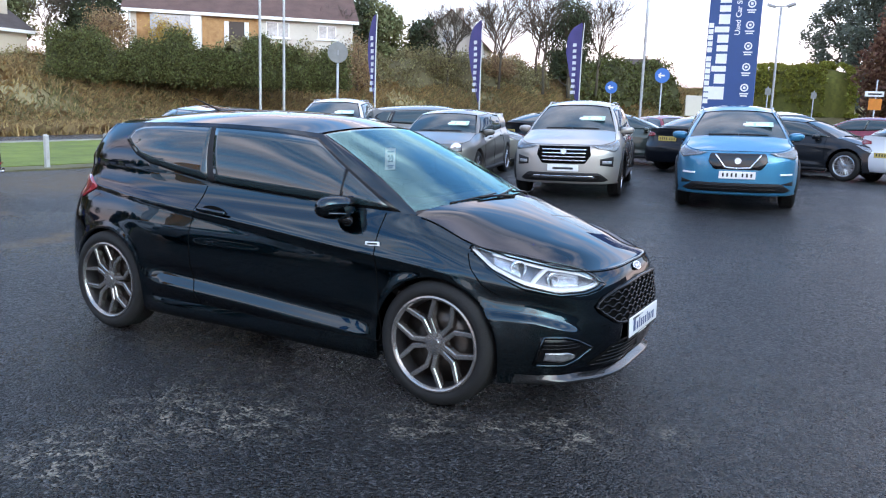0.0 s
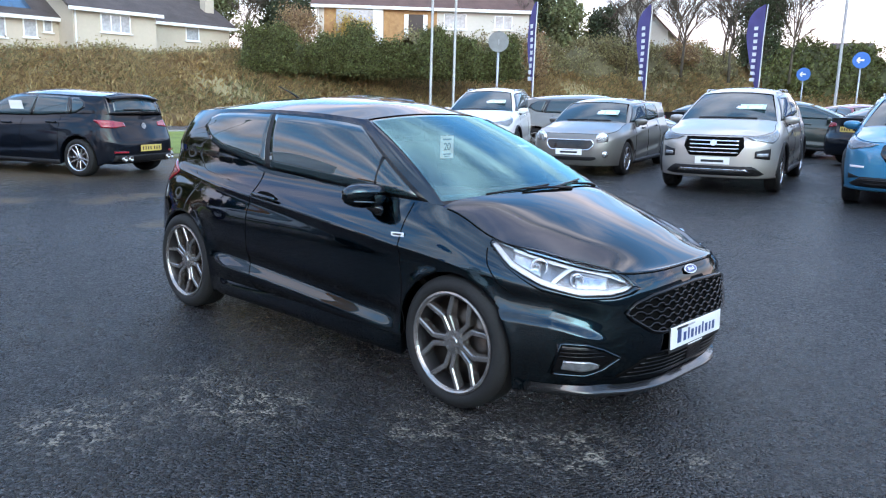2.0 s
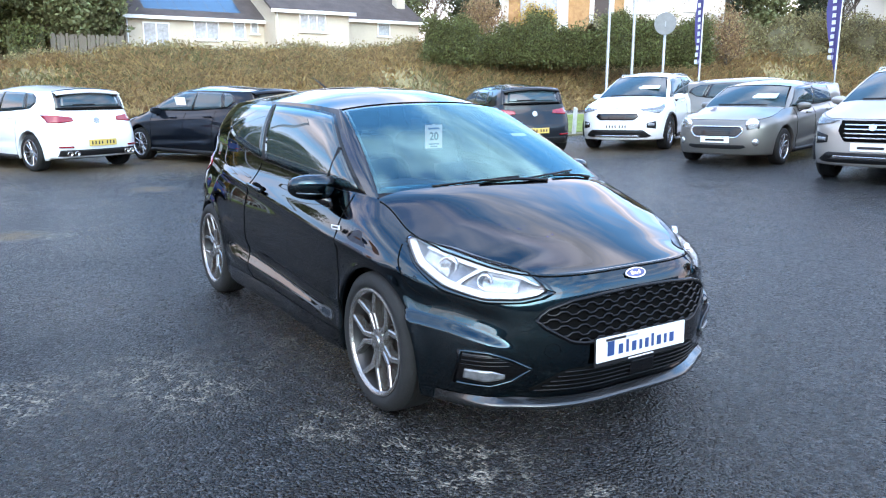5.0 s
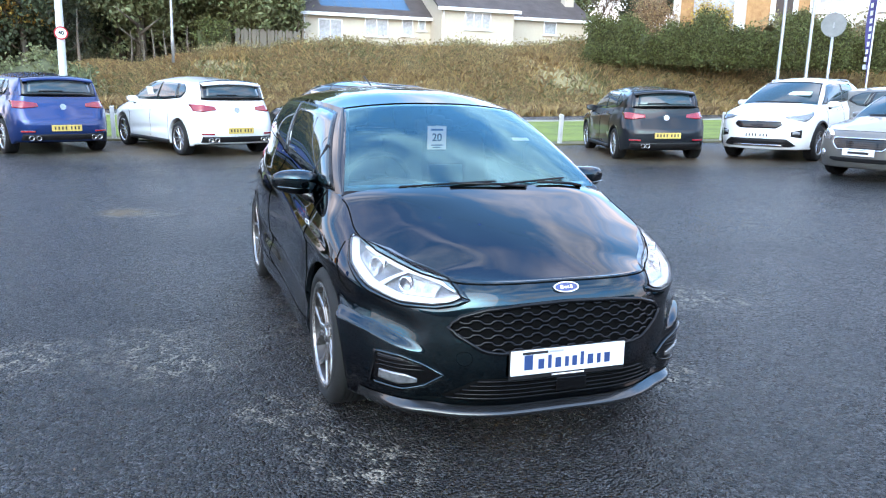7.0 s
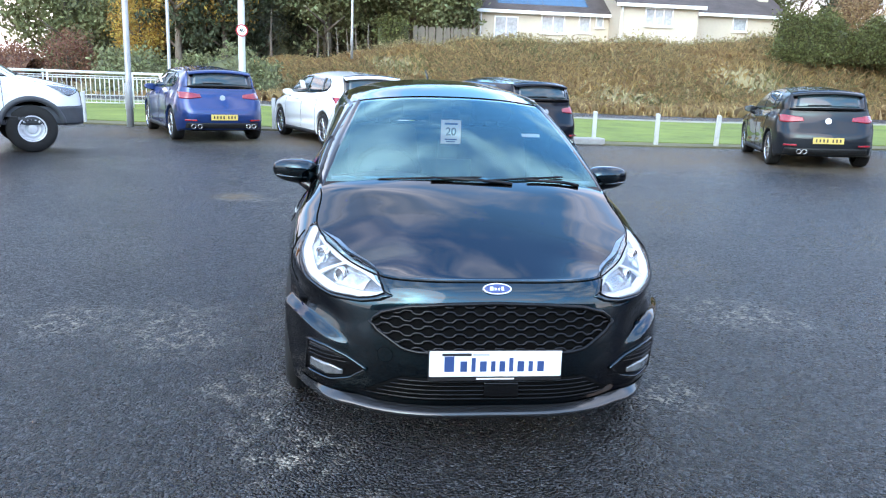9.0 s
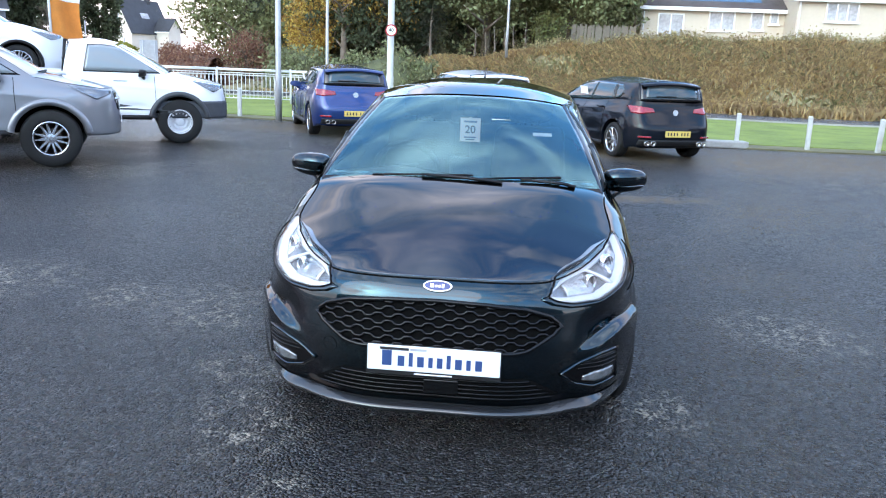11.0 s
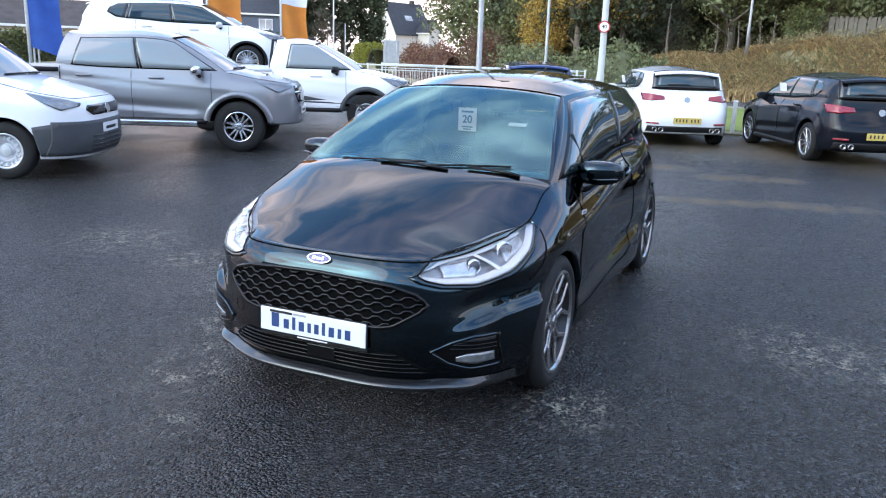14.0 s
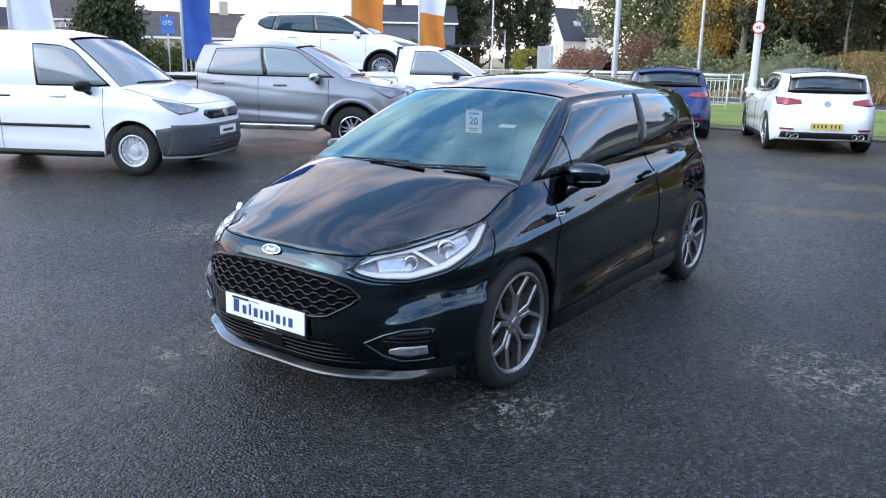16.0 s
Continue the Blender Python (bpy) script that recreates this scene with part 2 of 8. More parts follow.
def tube(points, r, sides=8, closed=False, r_end=None):
    """A round bar along a line of points."""
    pts = np.array(points, float)
    n = len(pts)
    tang = np.gradient(pts, axis=0) if not closed else np.roll(pts, -1, 0) - np.roll(pts, 1, 0)
    tang /= np.linalg.norm(tang, axis=1)[:, None] + 1e-12
    up = np.array([0, 0, 1.0]) if abs(tang[:, 2]).mean() < 0.8 else np.array([1.0, 0, 0])
    verts, faces = [], []
    for i in range(n):
        a = np.cross(tang[i], up)
        a /= np.linalg.norm(a) + 1e-9
        b = np.cross(a, tang[i])
        rr = r if r_end is None else r + (r_end - r) * i / max(1, n - 1)
        for k in range(sides):
            an = 2 * math.pi * k / sides
            verts.append(pts[i] + rr * (math.cos(an) * a + math.sin(an) * b))
    for i in range(n if closed else n - 1):
        j = (i + 1) % n
        for k in range(sides):
            k2 = (k + 1) % sides
            faces.append((i * sides + k, i * sides + k2, j * sides + k2, j * sides + k))
    if not closed:
        faces.append(tuple(range(sides))[::-1])
        faces.append(tuple((n - 1) * sides + k for k in range(sides)))
    return verts, faces


def tubes(lines, r, sides=6, r_end=None):
    """Several bars joined into one mesh."""
    verts, faces = [], []
    for ln in lines:
        v, f = tube(ln, r, sides, r_end=r_end)
        o = len(verts)
        verts += list(v)
        faces += [tuple(i + o for i in q) for q in f]
    return mesh_of("tubes", verts, faces)


def lathe(profile, seg=40, axis="y"):
    """A profile of (radius, height) turned round the y or the z axis."""
    verts, faces = [], []
    n = len(profile)
    for k in range(seg):
        a = 2 * math.pi * k / seg
        for r, h in profile:
            verts.append((r * math.cos(a), h, r * math.sin(a)) if axis == "y" else (r * math.cos(a), r * math.sin(a), h))
    for k in range(seg):
        k2 = (k + 1) % seg
        for i in range(n - 1):
            faces.append((k * n + i, k * n + i + 1, k2 * n + i + 1, k2 * n + i))
    return verts, faces


def cyl(r, h, seg=16, r2=None, bevel=0.0):
    bm = bmesh.new()
    bmesh.ops.create_cone(bm, cap_ends=True, segments=seg, radius1=r, radius2=r if r2 is None else r2, depth=h)
    for v in bm.verts:
        v.co.z += h / 2
    if bevel:
        bmesh.ops.bevel(bm, geom=[e for e in bm.edges if len(e.link_faces) == 2 and e.calc_face_angle(0) > 0.8], offset=bevel, segments=2, affect="EDGES")
    for f in bm.faces:
        f.smooth = len(f.verts) == 4
    return bm


def text_mesh(words, size, extrude=0.001, bold=0.0):
    """Lettering in the built-in font, lying in the xy plane and centred."""
    cu = bpy.data.curves.new("lettering", "FONT")
    cu.body, cu.size, cu.extrude, cu.offset = words, size, extrude, bold
    cu.align_x, cu.align_y = "CENTER", "CENTER"
    ob = bpy.data.objects.new("lettering", cu)
    scene.collection.objects.link(ob)
    me = bpy.data.meshes.new_from_object(ob.evaluated_get(bpy.context.evaluated_depsgraph_get()))
    bpy.data.objects.remove(ob)
    return me


def bars(rows, depth=0.001):
    """Plain bars standing for writing, in the xy plane: rows of (x, y, width, height)."""
    return bm_join(*[box(x - w / 2, x + w / 2, y - h / 2, y + h / 2, 0, depth) for x, y, w, h in rows])


def smooth_curve(pts):
    """A smooth curve through (t, value, ...) rows that never overshoots."""
    p = np.array(pts, float)
    t, v = p[:, 0], p[:, 1:]
    if t[0] > t[-1]:
        t, v = t[::-1], v[::-1]
    h = np.diff(t)[:, None]
    d = np.diff(v, axis=0) / h
    m = np.zeros_like(v)
    m[0], m[-1] = d[0], d[-1]
    ok = d[:-1] * d[1:] > 0
    w1, w2 = 2 * h[1:] + h[:-1], h[1:] + 2 * h[:-1]
    with np.errstate(divide="ignore", invalid="ignore"):
        hm = (w1 + w2) / (w1 / d[:-1] + w2 / d[1:])
    m[1:-1] = np.where(ok, np.nan_to_num(hm), 0)

    def at(x):
        x = np.asarray(x, float)
        i = np.clip(np.searchsorted(t, x) - 1, 0, len(t) - 2)
        s = (np.clip(x, t[0], t[-1]) - t[i]) / h[i, 0]
        s = s[..., None]
        hh = h[i]
        r = (2 * s**3 - 3 * s**2 + 1) * v[i] + (s**3 - 2 * s**2 + s) * hh * m[i] + (-2 * s**3 + 3 * s**2) * v[i + 1] + (s**3 - s**2) * hh * m[i + 1]
        return r[..., 0] if r.shape[-1] == 1 else r

    return at


def soft_curve(pts, soft):
    """A smooth curve through (t, value, ...) rows with its bends eased over a given length."""
    base = smooth_curve(pts)
    t = sorted(p[0] for p in pts)
    pad = 4 * soft
    xs = np.linspace(t[0] - pad, t[-1] + pad, 1600)
    v = np.asarray(base(xs), float).reshape(len(xs), -1)
    h = xs[1] - xs[0]
    lo, hi = xs < t[0], xs > t[-1]
    e = max(soft, 1e-4)
    for k in range(v.shape[1]):
        a0, a1 = [np.ravel(base(np.array([q])))[k] for q in (t[0], t[0] + e)]
        b0, b1 = [np.ravel(base(np.array([q])))[k] for q in (t[-1] - e, t[-1])]
        v[lo, k] = a0 + (xs[lo] - t[0]) * (a1 - a0) / e
        v[hi, k] = b1 + (xs[hi] - t[-1]) * (b1 - b0) / e
    r = int(3 * soft / h) + 1
    ker = np.exp(-0.5 * (np.arange(-r, r + 1) * h / soft) ** 2)
    ker /= ker.sum()
    v = np.stack([np.convolve(np.pad(v[:, k], r, mode="edge"), ker, "valid") for k in range(v.shape[1])], 1)

    def at(x):
        x = np.clip(np.asarray(x, float), t[0], t[-1])
        out = np.stack([np.interp(x, xs, v[:, k]) for k in range(v.shape[1])], -1)
        return out[..., 0] if out.shape[-1] == 1 else out

    return at


def step(a, b, x):
    s = np.clip((np.asarray(x, float) - a) / (b - a), 0, 1)
    return s * s * (3 - 2 * s)


def grid_faces(nu, nv, wrap=False):
    return [(i * nv + j, i * nv + j + 1, ((i + 1) % nu) * nv + j + 1, ((i + 1) % nu) * nv + j) for i in range(nu if wrap else nu - 1) for j in range(nv - 1)]

# ---- ground ----
FOOT = smooth_curve([(-140, -30), (-60, -33), (-6, -31.5), (5, -30), (20, -27.5), (38, -23), (58, -14), (78, -2), (110, 20), (160, 60)])   # foot of the bank: y, x


def rise(x, y):
    """The yard climbs gently towards one side."""
    t = np.asarray(y, float) - 2 + 0.4 * np.asarray(x, float)
    return 0.026 * np.minimum(np.where(t > 1, t - 0.5, np.where(t > -1, (t + 1) ** 2 / 4 * 0.5, 0)), 11.0)


def bank_height(y):
    return 1.75 * step(-11, -4, y) + 1.35 * step(-5, 8, y) + 0.5 * step(10, 30, y) + 0.6 * step(30, 60, y)


def ground_z(x, y):
    """Flat yard and road; a steep bank behind, then gently rising land."""
    d = (FOOT(y) - x) * 0.93
    rough = 0.10 * np.sin(y * 0.9 + x * 0.31) + 0.07 * np.sin(y * 2.1 - x * 0.7)
    return rise(x, y) + bank_height(y) * step(0.0, 8.5, d) + np.maximum(0, d - 8.5) * 0.03 * step(-13, 3, y) + rough * step(0.5, 3, d)


def asphalt(name, base, patches=(), dirt=()):
    m = bpy.data.materials.new(name)
    m.use_nodes = True
    n, l = m.node_tree.nodes, m.node_tree.links
    b = n["Principled BSDF"]
    tc = n.new("ShaderNodeTexCoord")

    def noise_node(scale, detail=4.0, rough=0.55):
        k = n.new("ShaderNodeTexNoise")
        k.inputs["Scale"].default_value, k.inputs["Detail"].default_value, k.inputs["Roughness"].default_value = scale, detail, rough
        l.new(tc.outputs["Object"], k.inputs["Vector"])
        return k.outputs["Fac"]

    def math_node(op, a, c=None, clamp=False):
        k = n.new("ShaderNodeMath")
        k.operation, k.use_clamp = op, clamp
        for i, v in enumerate((a, c)):
            if v is None:
                continue
            if isinstance(v, (int, float)):
                k.inputs[i].default_value = v
            else:
                l.new(v, k.inputs[i])
        return k.outputs[0]

    def remap(v, a, c, lo=0.0, hi=1.0):
        k = n.new("ShaderNodeMapRange")
        k.inputs["From Min"].default_value, k.inputs["From Max"].default_value = a, c
        k.inputs["To Min"].default_value, k.inputs["To Max"].default_value = lo, hi
        l.new(v, k.inputs["Value"])
        return k.outputs["Result"]

    vor = n.new("ShaderNodeTexVoronoi")
    vor.inputs["Scale"].default_value = 72
    l.new(tc.outputs["Object"], vor.inputs["Vector"])
    stones = vor.outputs["Color"]
    sep = n.new("ShaderNodeSeparateColor")
    l.new(stones, sep.inputs["Color"])
    stone = sep.outputs[0]
    damp = remap(noise_node(0.55, 5), 0.36, 0.64)
    streak = remap(noise_node(2.3, 6, 0.65), 0.42, 0.7)
    worn = None
    for px, py, pr in patches:
        vm = n.new("ShaderNodeVectorMath")
        vm.operation = "DISTANCE"
        l.new(tc.outputs["Object"], vm.inputs[0])
        vm.inputs[1].default_value = (px, py, 0)
        f = remap(vm.outputs["Value"], pr * 1.2, pr * 0.25)
        worn = f if worn is None else math_node("MAXIMUM", worn, f)
    if worn is None:
        worn = remap(noise_node(0.25, 3), 0.62, 0.72)
    grit = remap(noise_node(9.5, 7, 0.78), 0.475, 0.585)
    worn = math_node("MULTIPLY", worn, grit)
    far_worn = math_node("MULTIPLY", remap(noise_node(0.33, 4), 0.60, 0.70), remap(noise_node(5, 6, 0.7), 0.5, 0.62))
    worn = math_node("MAXIMUM", worn, math_node("MULTIPLY", far_worn, 0.6))
    loose = math_node("MULTIPLY", worn, remap(stone, 0.35, 0.60))
    mix = n.new("ShaderNodeMix")
    mix.data_type = "RGBA"
    ra = n.new("ShaderNodeValToRGB")
    ra.color_ramp.elements[0].color = (*[c * 0.15 for c in base], 1)
    ra.color_ramp.elements[1].color = (*[c * 8.0 for c in base], 1)
    ra.color_ramp.elements.new(0.72).color = (*[c * 1.1 for c in base], 1)
    l.new(stone, ra.inputs["Fac"])
    l.new(ra.outputs["Color"], mix.inputs["A"])
    mix.inputs["B"].default_value = (0.47, 0.41, 0.33, 1)
    l.new(loose, mix.inputs["Factor"])
    soil = mix.outputs["Result"]
    mud = None
    for px, py, pr in dirt:
        vm = n.new("ShaderNodeVectorMath")
        vm.operation = "DISTANCE"
        l.new(tc.outputs["Object"], vm.inputs[0])
        vm.inputs[1].default_value = (px, py, float(rise(px, py)))
        f = remap(vm.outputs["Value"], pr * 1.4, pr * 0.5)
        mud = f if mud is None else math_node("MAXIMUM", mud, f)
    if mud is not None:
        mud = math_node("MULTIPLY", mud, remap(noise_node(5.0, 7, 0.75), 0.37, 0.53))
        mx2 = n.new("ShaderNodeMix")
        mx2.data_type = "RGBA"
        l.new(soil, mx2.inputs["A"])
        grav = n.new("ShaderNodeValToRGB")
        grav.color_ramp.elements[0].color, grav.color_ramp.elements[1].color = (0.075, 0.05, 0.032, 1), (0.30, 0.21, 0.13, 1)
        l.new(noise_node(30, 5, 0.7), grav.inputs["Fac"])
        l.new(grav.outputs["Color"], mx2.inputs["B"])
        l.new(mud, mx2.inputs["Factor"])
        soil = mx2.outputs["Result"]
        worn = math_node("MAXIMUM", worn, mud)
    dark = n.new("ShaderNodeMix")
    dark.data_type, dark.blend_type = "RGBA", "MULTIPLY"
    dark.inputs["Factor"].default_value = 1.0
    l.new(soil, dark.inputs["A"])
    tone = n.new("ShaderNodeCombineColor")
    tv = remap(damp, 0, 1, 1.0, 0.62)
    for i in range(3):
        l.new(tv, tone.inputs[i])
    l.new(tone.outputs["Color"], dark.inputs["B"])
    l.new(dark.outputs["Result"], b.inputs["Base Color"])
    wet = math_node("MULTIPLY", damp, remap(streak, 0, 1, 1.0, 0.55))
    rough = remap(wet, 0.0, 1.0, 0.38, 0.14)
    gloss = remap(sep.outputs[1], 0.0, 1.0, -0.10, 0.28)
    l.new(math_node("ADD", math_node("ADD", rough, gloss), math_node("MULTIPLY", worn, 0.3), True), b.inputs["Roughness"])
    b.inputs["Specular IOR Level"].default_value = 0.26
    # a film of water lies over the stones
    l.new(math_node("MULTIPLY", remap(wet, 0.0, 1.0, 0.22, 0.62), remap(worn, 0, 1, 1.0, 0.3)), b.inputs["Coat Weight"])
    b.inputs["Coat Roughness"].default_value = 0.2
    film = n.new("ShaderNodeBump")
    film.inputs["Strength"].default_value, film.inputs["Distance"].default_value = 0.5, 0.016
    b.inputs["Coat IOR"].default_value = 1.36
    bump = n.new("ShaderNodeBump")
    bump.inputs["Strength"].default_value = 1.0
    bump.inputs["Distance"].default_value = 0.016
    hgt = math_node("ADD", math_node("MULTIPLY", vor.outputs["Distance"], -1.5), math_node("MULTIPLY", noise_node(34, 4, 0.62), 1.3))
    l.new(hgt, bump.inputs["Height"])
    l.new(hgt, film.inputs["Height"])
    l.new(film.outputs["Normal"], b.inputs["Coat Normal"])
    l.new(bump.outputs["Normal"], b.inputs["Normal"])
    return m


M_TARMAC = asphalt("wet_tarmac", (0.0125, 0.0127, 0.0134), ((0.28, -1.62, 0.40), (0.58, -1.50, 0.36), (0.30, -2.18, 0.34), (1.31, -1.06, 0.24), (1.97, -0.79, 0.30), (1.70, -0.95, 0.16), (2.45, -0.50, 0.15), (0.12, 1.92, 0.40), (0.24, 2.16, 0.42), (1.47, 0.99, 0.26), (0.10, -3.2, 0.55),
                                                       (-4.38, -1.87, 0.34), (-4.2, -1.55, 0.2), (-10.2, 5.4, 2.2), (-8.6, 9.0, 2.0), (-9.6, 0.5, 1.5), (-10.6, -2.4, 1.4)),
                  ((-10.3, 5.2, 2.4), (-9.6, 9.2, 2.2), (-11.4, 1.6, 1.9), (-12.2, -1.6, 1.8), (-8.4, 12.6, 2.0), (-13.0, -4.6, 1.6), (-10.6, 7.2, 2.2), (-4.55, 0.62, 0.20), (-4.62, 0.95, 0.24), (-4.75, 1.35, 0.24), (-4.88, 1.75, 0.26), (-4.96, 2.15, 0.26), (-5.05, 2.6, 0.22),
                   (-6.75, 0.95, 0.28), (-6.92, 1.35, 0.32), (-7.0, 1.75, 0.26), (-7.4, 0.1, 0.30), (-4.40, -1.88, 0.25)))
M_ROAD = asphalt("road_tarmac", (0.05, 0.05, 0.052))
M_EARTH = shade("rough_grassland", (0.20, 0.165, 0.08), 0.9, second=(0.32, 0.25, 0.12), scale=0.35, bump=0.5, bump_scale=3)
M_LAWN = shade("mown_grass", (0.12, 0.175, 0.022), 0.85, second=(0.19, 0.25, 0.035), vary=0.3, scale=0.8, bump=0.5, bump_scale=40)
M_VERGE = shade("worn_turf_edge", (0.12, 0.11, 0.05), 0.9, second=(0.17, 0.15, 0.08), vary=0.3, scale=1.2, bump=0.5, bump_scale=30)
M_KERB = shade("kerb_concrete", (0.30, 0.29, 0.27), 0.85, vary=0.2, scale=2, bump=0.3, bump_scale=40)

gx = np.r_[np.linspace(-900, -70, 12), np.linspace(-66, -12, 70), np.linspace(-10, 80, 30), np.linspace(120, 900, 8)]
gy = np.r_[np.linspace(-900, -80, 10), np.linspace(-70, 130, 120), np.linspace(150, 900, 10)]
GX, GY = np.meshgrid(gx, gy, indexing="ij")
gz = ground_z(GX, GY) - 0.03
single("ground", fixed(mesh_of("ground", np.stack([GX, GY, gz], -1).reshape(-1, 3), grid_faces(len(gx), len(gy)))), M_EARTH, "rough grassy land rising in a steep bank", "ground", kind="structure")


def ribbon(name, near, far, ys, z, mat, label, cat, thick=0.0):
    """A long slab between two lines x(y)."""
    v, n = [], len(ys)
    for yy in ys:
        a, b = float(near(yy)), float(far(yy))
        v += [(px, yy, float(rise(px, yy)) + pz) for px, pz in ((a, z - thick), (a, z), (a + (b - a) * 0.33, z), (a + (b - a) * 0.66, z), (b, z), (b, z - thick))]
    return single(name, fixed(mesh_of(name, v, grid_faces(n, 6), smooth=False)), mat, label, cat, kind="structure")


EDGE = smooth_curve([(-60, -17.5), (-20, -16.0), (-7, -14.75), (0.5, -13.9), (5.5, -12.75), (7.1, -12.7), (16, -11.6), (30, -8.5), (60, 6), (100, 40)])   # edge of the yard
ROAD_NEAR = lambda y: FOOT(y) + 6.2
ys = np.linspace(-60, 110, 120)
single("yard", mesh_of("yard", [(xx, yy, float(rise(xx, yy))) for yy in ys for xx in [float(EDGE(yy)) + (160 - float(EDGE(yy))) * k for k in (0, 0.015, 0.03, 0.045, 0.06, 0.075, 0.09, 0.11, 0.14, 0.2, 0.35, 1)]], grid_faces(len(ys), 12)), M_TARMAC, "wet dark tarmac yard with worn gritty patches", "tarmac", kind="structure")
ribbon("verge", EDGE, lambda y: EDGE(y) - 0.85, ys, 0.035, M_VERGE, "worn strip of muddy turf beside the tarmac", "verge", 0.08)
ribbon("lawn", lambda y: EDGE(y) - 0.85, ROAD_NEAR, ys, 0.05, M_LAWN, "strip of short green grass behind the posts", "grass", 0.08)
ribbon("kerb", ROAD_NEAR, lambda y: ROAD_NEAR(y) - 0.14, ys, 0.10, M_KERB, "pale concrete kerb along the road", "kerb", 0.14)
ribbon("road", lambda y: ROAD_NEAR(y) - 0.14, lambda y: FOOT(y) + 0.1, ys, 0.0, M_ROAD, "grey tarmac road below the bank", "road", 0.05)

# ---- vehicles ----


class Shell:
    """The skin of a vehicle: a belt of panels round it up to the shoulder line, a bonnet, and a cabin above.
    x points forward, y to its left; the origin lies on the ground midway between the axles."""

    def __init__(self, length, width, height, wheelbase, front, wheel_r, nose, cowl, belt, tail, x_cowl, x_top, x_rear, x_c,
                 screen_bow=0.13, rake=0.14, low=0.2, arch=0.055, square=0.0, roof_w=0.70, tumble=0.10, crease=0.012, b_low=-0.37, b_top=-0.46, chin=0.06, rear_low=None, lamp_roll=0.0, cheek=0.0, fold=0.115, axle=0.0, flat_back=False, boxy=0.0):
        self.axles, self.flat_back = (wheelbase / 2 + axle, -wheelbase / 2 + axle), flat_back
        self.wb, self.r, self.H, self.w = wheelbase, wheel_r, height, width / 2
        self.xf, self.xr = wheelbase / 2 + front, wheelbase / 2 + front - length
        self.low, self.arch_r, self.cowl_z = low, wheel_r + arch, cowl
        self.x_cowl, self.x_c = x_cowl, x_c
        w, xf, xr = self.w, self.xf, self.xr
        k = 1 - 0.45 * square
        ctrl = [(xf, 0), (xf - 0.02 * k, 0.407 * w), (xf - 0.10 * k, (0.605 + 0.1 * square) * w), (xf - 0.28 * k, (0.84 + 0.04 * square) * w), (xf - 0.48 * k, 0.955 * w),
                (wheelbase / 2, 0.995 * w), (0, w), (-wheelbase / 2, 0.99 * w), (xr + 0.36 * k, 0.93 * w), (xr + 0.13 * k, (0.74 + 0.08 * square) * w), (xr + 0.025, 0.38 * w), (xr, 0)]
        c = np.array(ctrl)
        ext = np.vstack([c[1] * [1, -1], c, c[-2] * [1, -1]])
        t = np.r_[0, np.cumsum(np.linalg.norm(np.diff(ext, axis=0), axis=1))]
        tan = np.gradient(ext, t, axis=0)
        dense = []
        for i in range(1, len(ext) - 2):
            s = np.linspace(0, 1, 40, endpoint=False)[:, None]
            h = t[i + 1] - t[i]
            dense.append((2 * s**3 - 3 * s**2 + 1) * ext[i] + (s**3 - 2 * s**2 + s) * h * tan[i] + (-2 * s**3 + 3 * s**2) * ext[i + 1] + (s**3 - s**2) * h * tan[i + 1])
        d = np.vstack(dense + [ext[-2:-1]])
        d[:, 1] = np.maximum(d[:, 1], 0)
        # ease the outline's bends
        s = np.r_[0, np.cumsum(np.linalg.norm(np.diff(d, axis=0), axis=1))]
        g = np.linspace(0, s[-1], 900)
        d = np.stack([np.interp(g, s, d[:, 0]), np.interp(g, s, d[:, 1])], 1)
        r = 36
        ker = np.exp(-0.5 * (np.arange(-r, r + 1) / 11.0) ** 2)
        ker /= ker.sum()
        wide = np.vstack([d[1:r + 1][::-1] * [1, -1], d, d[-r - 1:-1][::-1] * [1, -1]])
        d = np.stack([np.convolve(wide[:, k], ker, "valid") for k in (0, 1)], 1)
        d[0, 1] = d[-1, 1] = 0.0
        d[:, 1] *= w / d[:, 1].max()
        d[:, 0] = xr + (d[:, 0] - d[-1, 0]) * (xf - xr) / (d[0, 0] - d[-1, 0])
        s = np.r_[0, np.cumsum(np.linalg.norm(np.diff(d, axis=0), axis=1))]
        self.us = s / s[-1]
        self.pl = d
        g = np.gradient(d, self.us, axis=0)
        g /= np.linalg.norm(g, axis=1)[:, None]
        self.nm = np.stack([g[:, 1], -g[:, 0]], 1)
        self.nm[0], self.nm[-1] = (1, 0), (-1, 0)
        self.shoulder = soft_curve([(xr - 0.1, tail), (xr + 0.12, tail + 0.01), (x_c, tail + 0.01 if tail > belt else belt + 0.03), (-0.9, belt), (-0.35, cowl + (belt - cowl) * 0.45), (x_cowl - 0.45, cowl + 0.012), (x_cowl, cowl),
                                      (xf - 0.66, nose + (cowl - nose) * 0.47), (xf - 0.28, nose + (cowl - nose) * 0.14), (xf - 0.1, nose - 0.008), (xf + 0.1, nose)], 0.05)
        self.F = soft_curve([(0, -chin - 0.02), (low, -chin), (low + 0.1, -0.02), (0.40, 0), (0.47, 0), (nose - 0.19, -0.13 * fold), (nose - 0.10, -0.3 * fold), (nose - 0.04, -0.57 * fold), (nose, -fold), (nose + 0.3, -fold - 0.055)], 0.012)
        self.cheek, self.fold = cheek, fold
        hs = cowl - 0.2
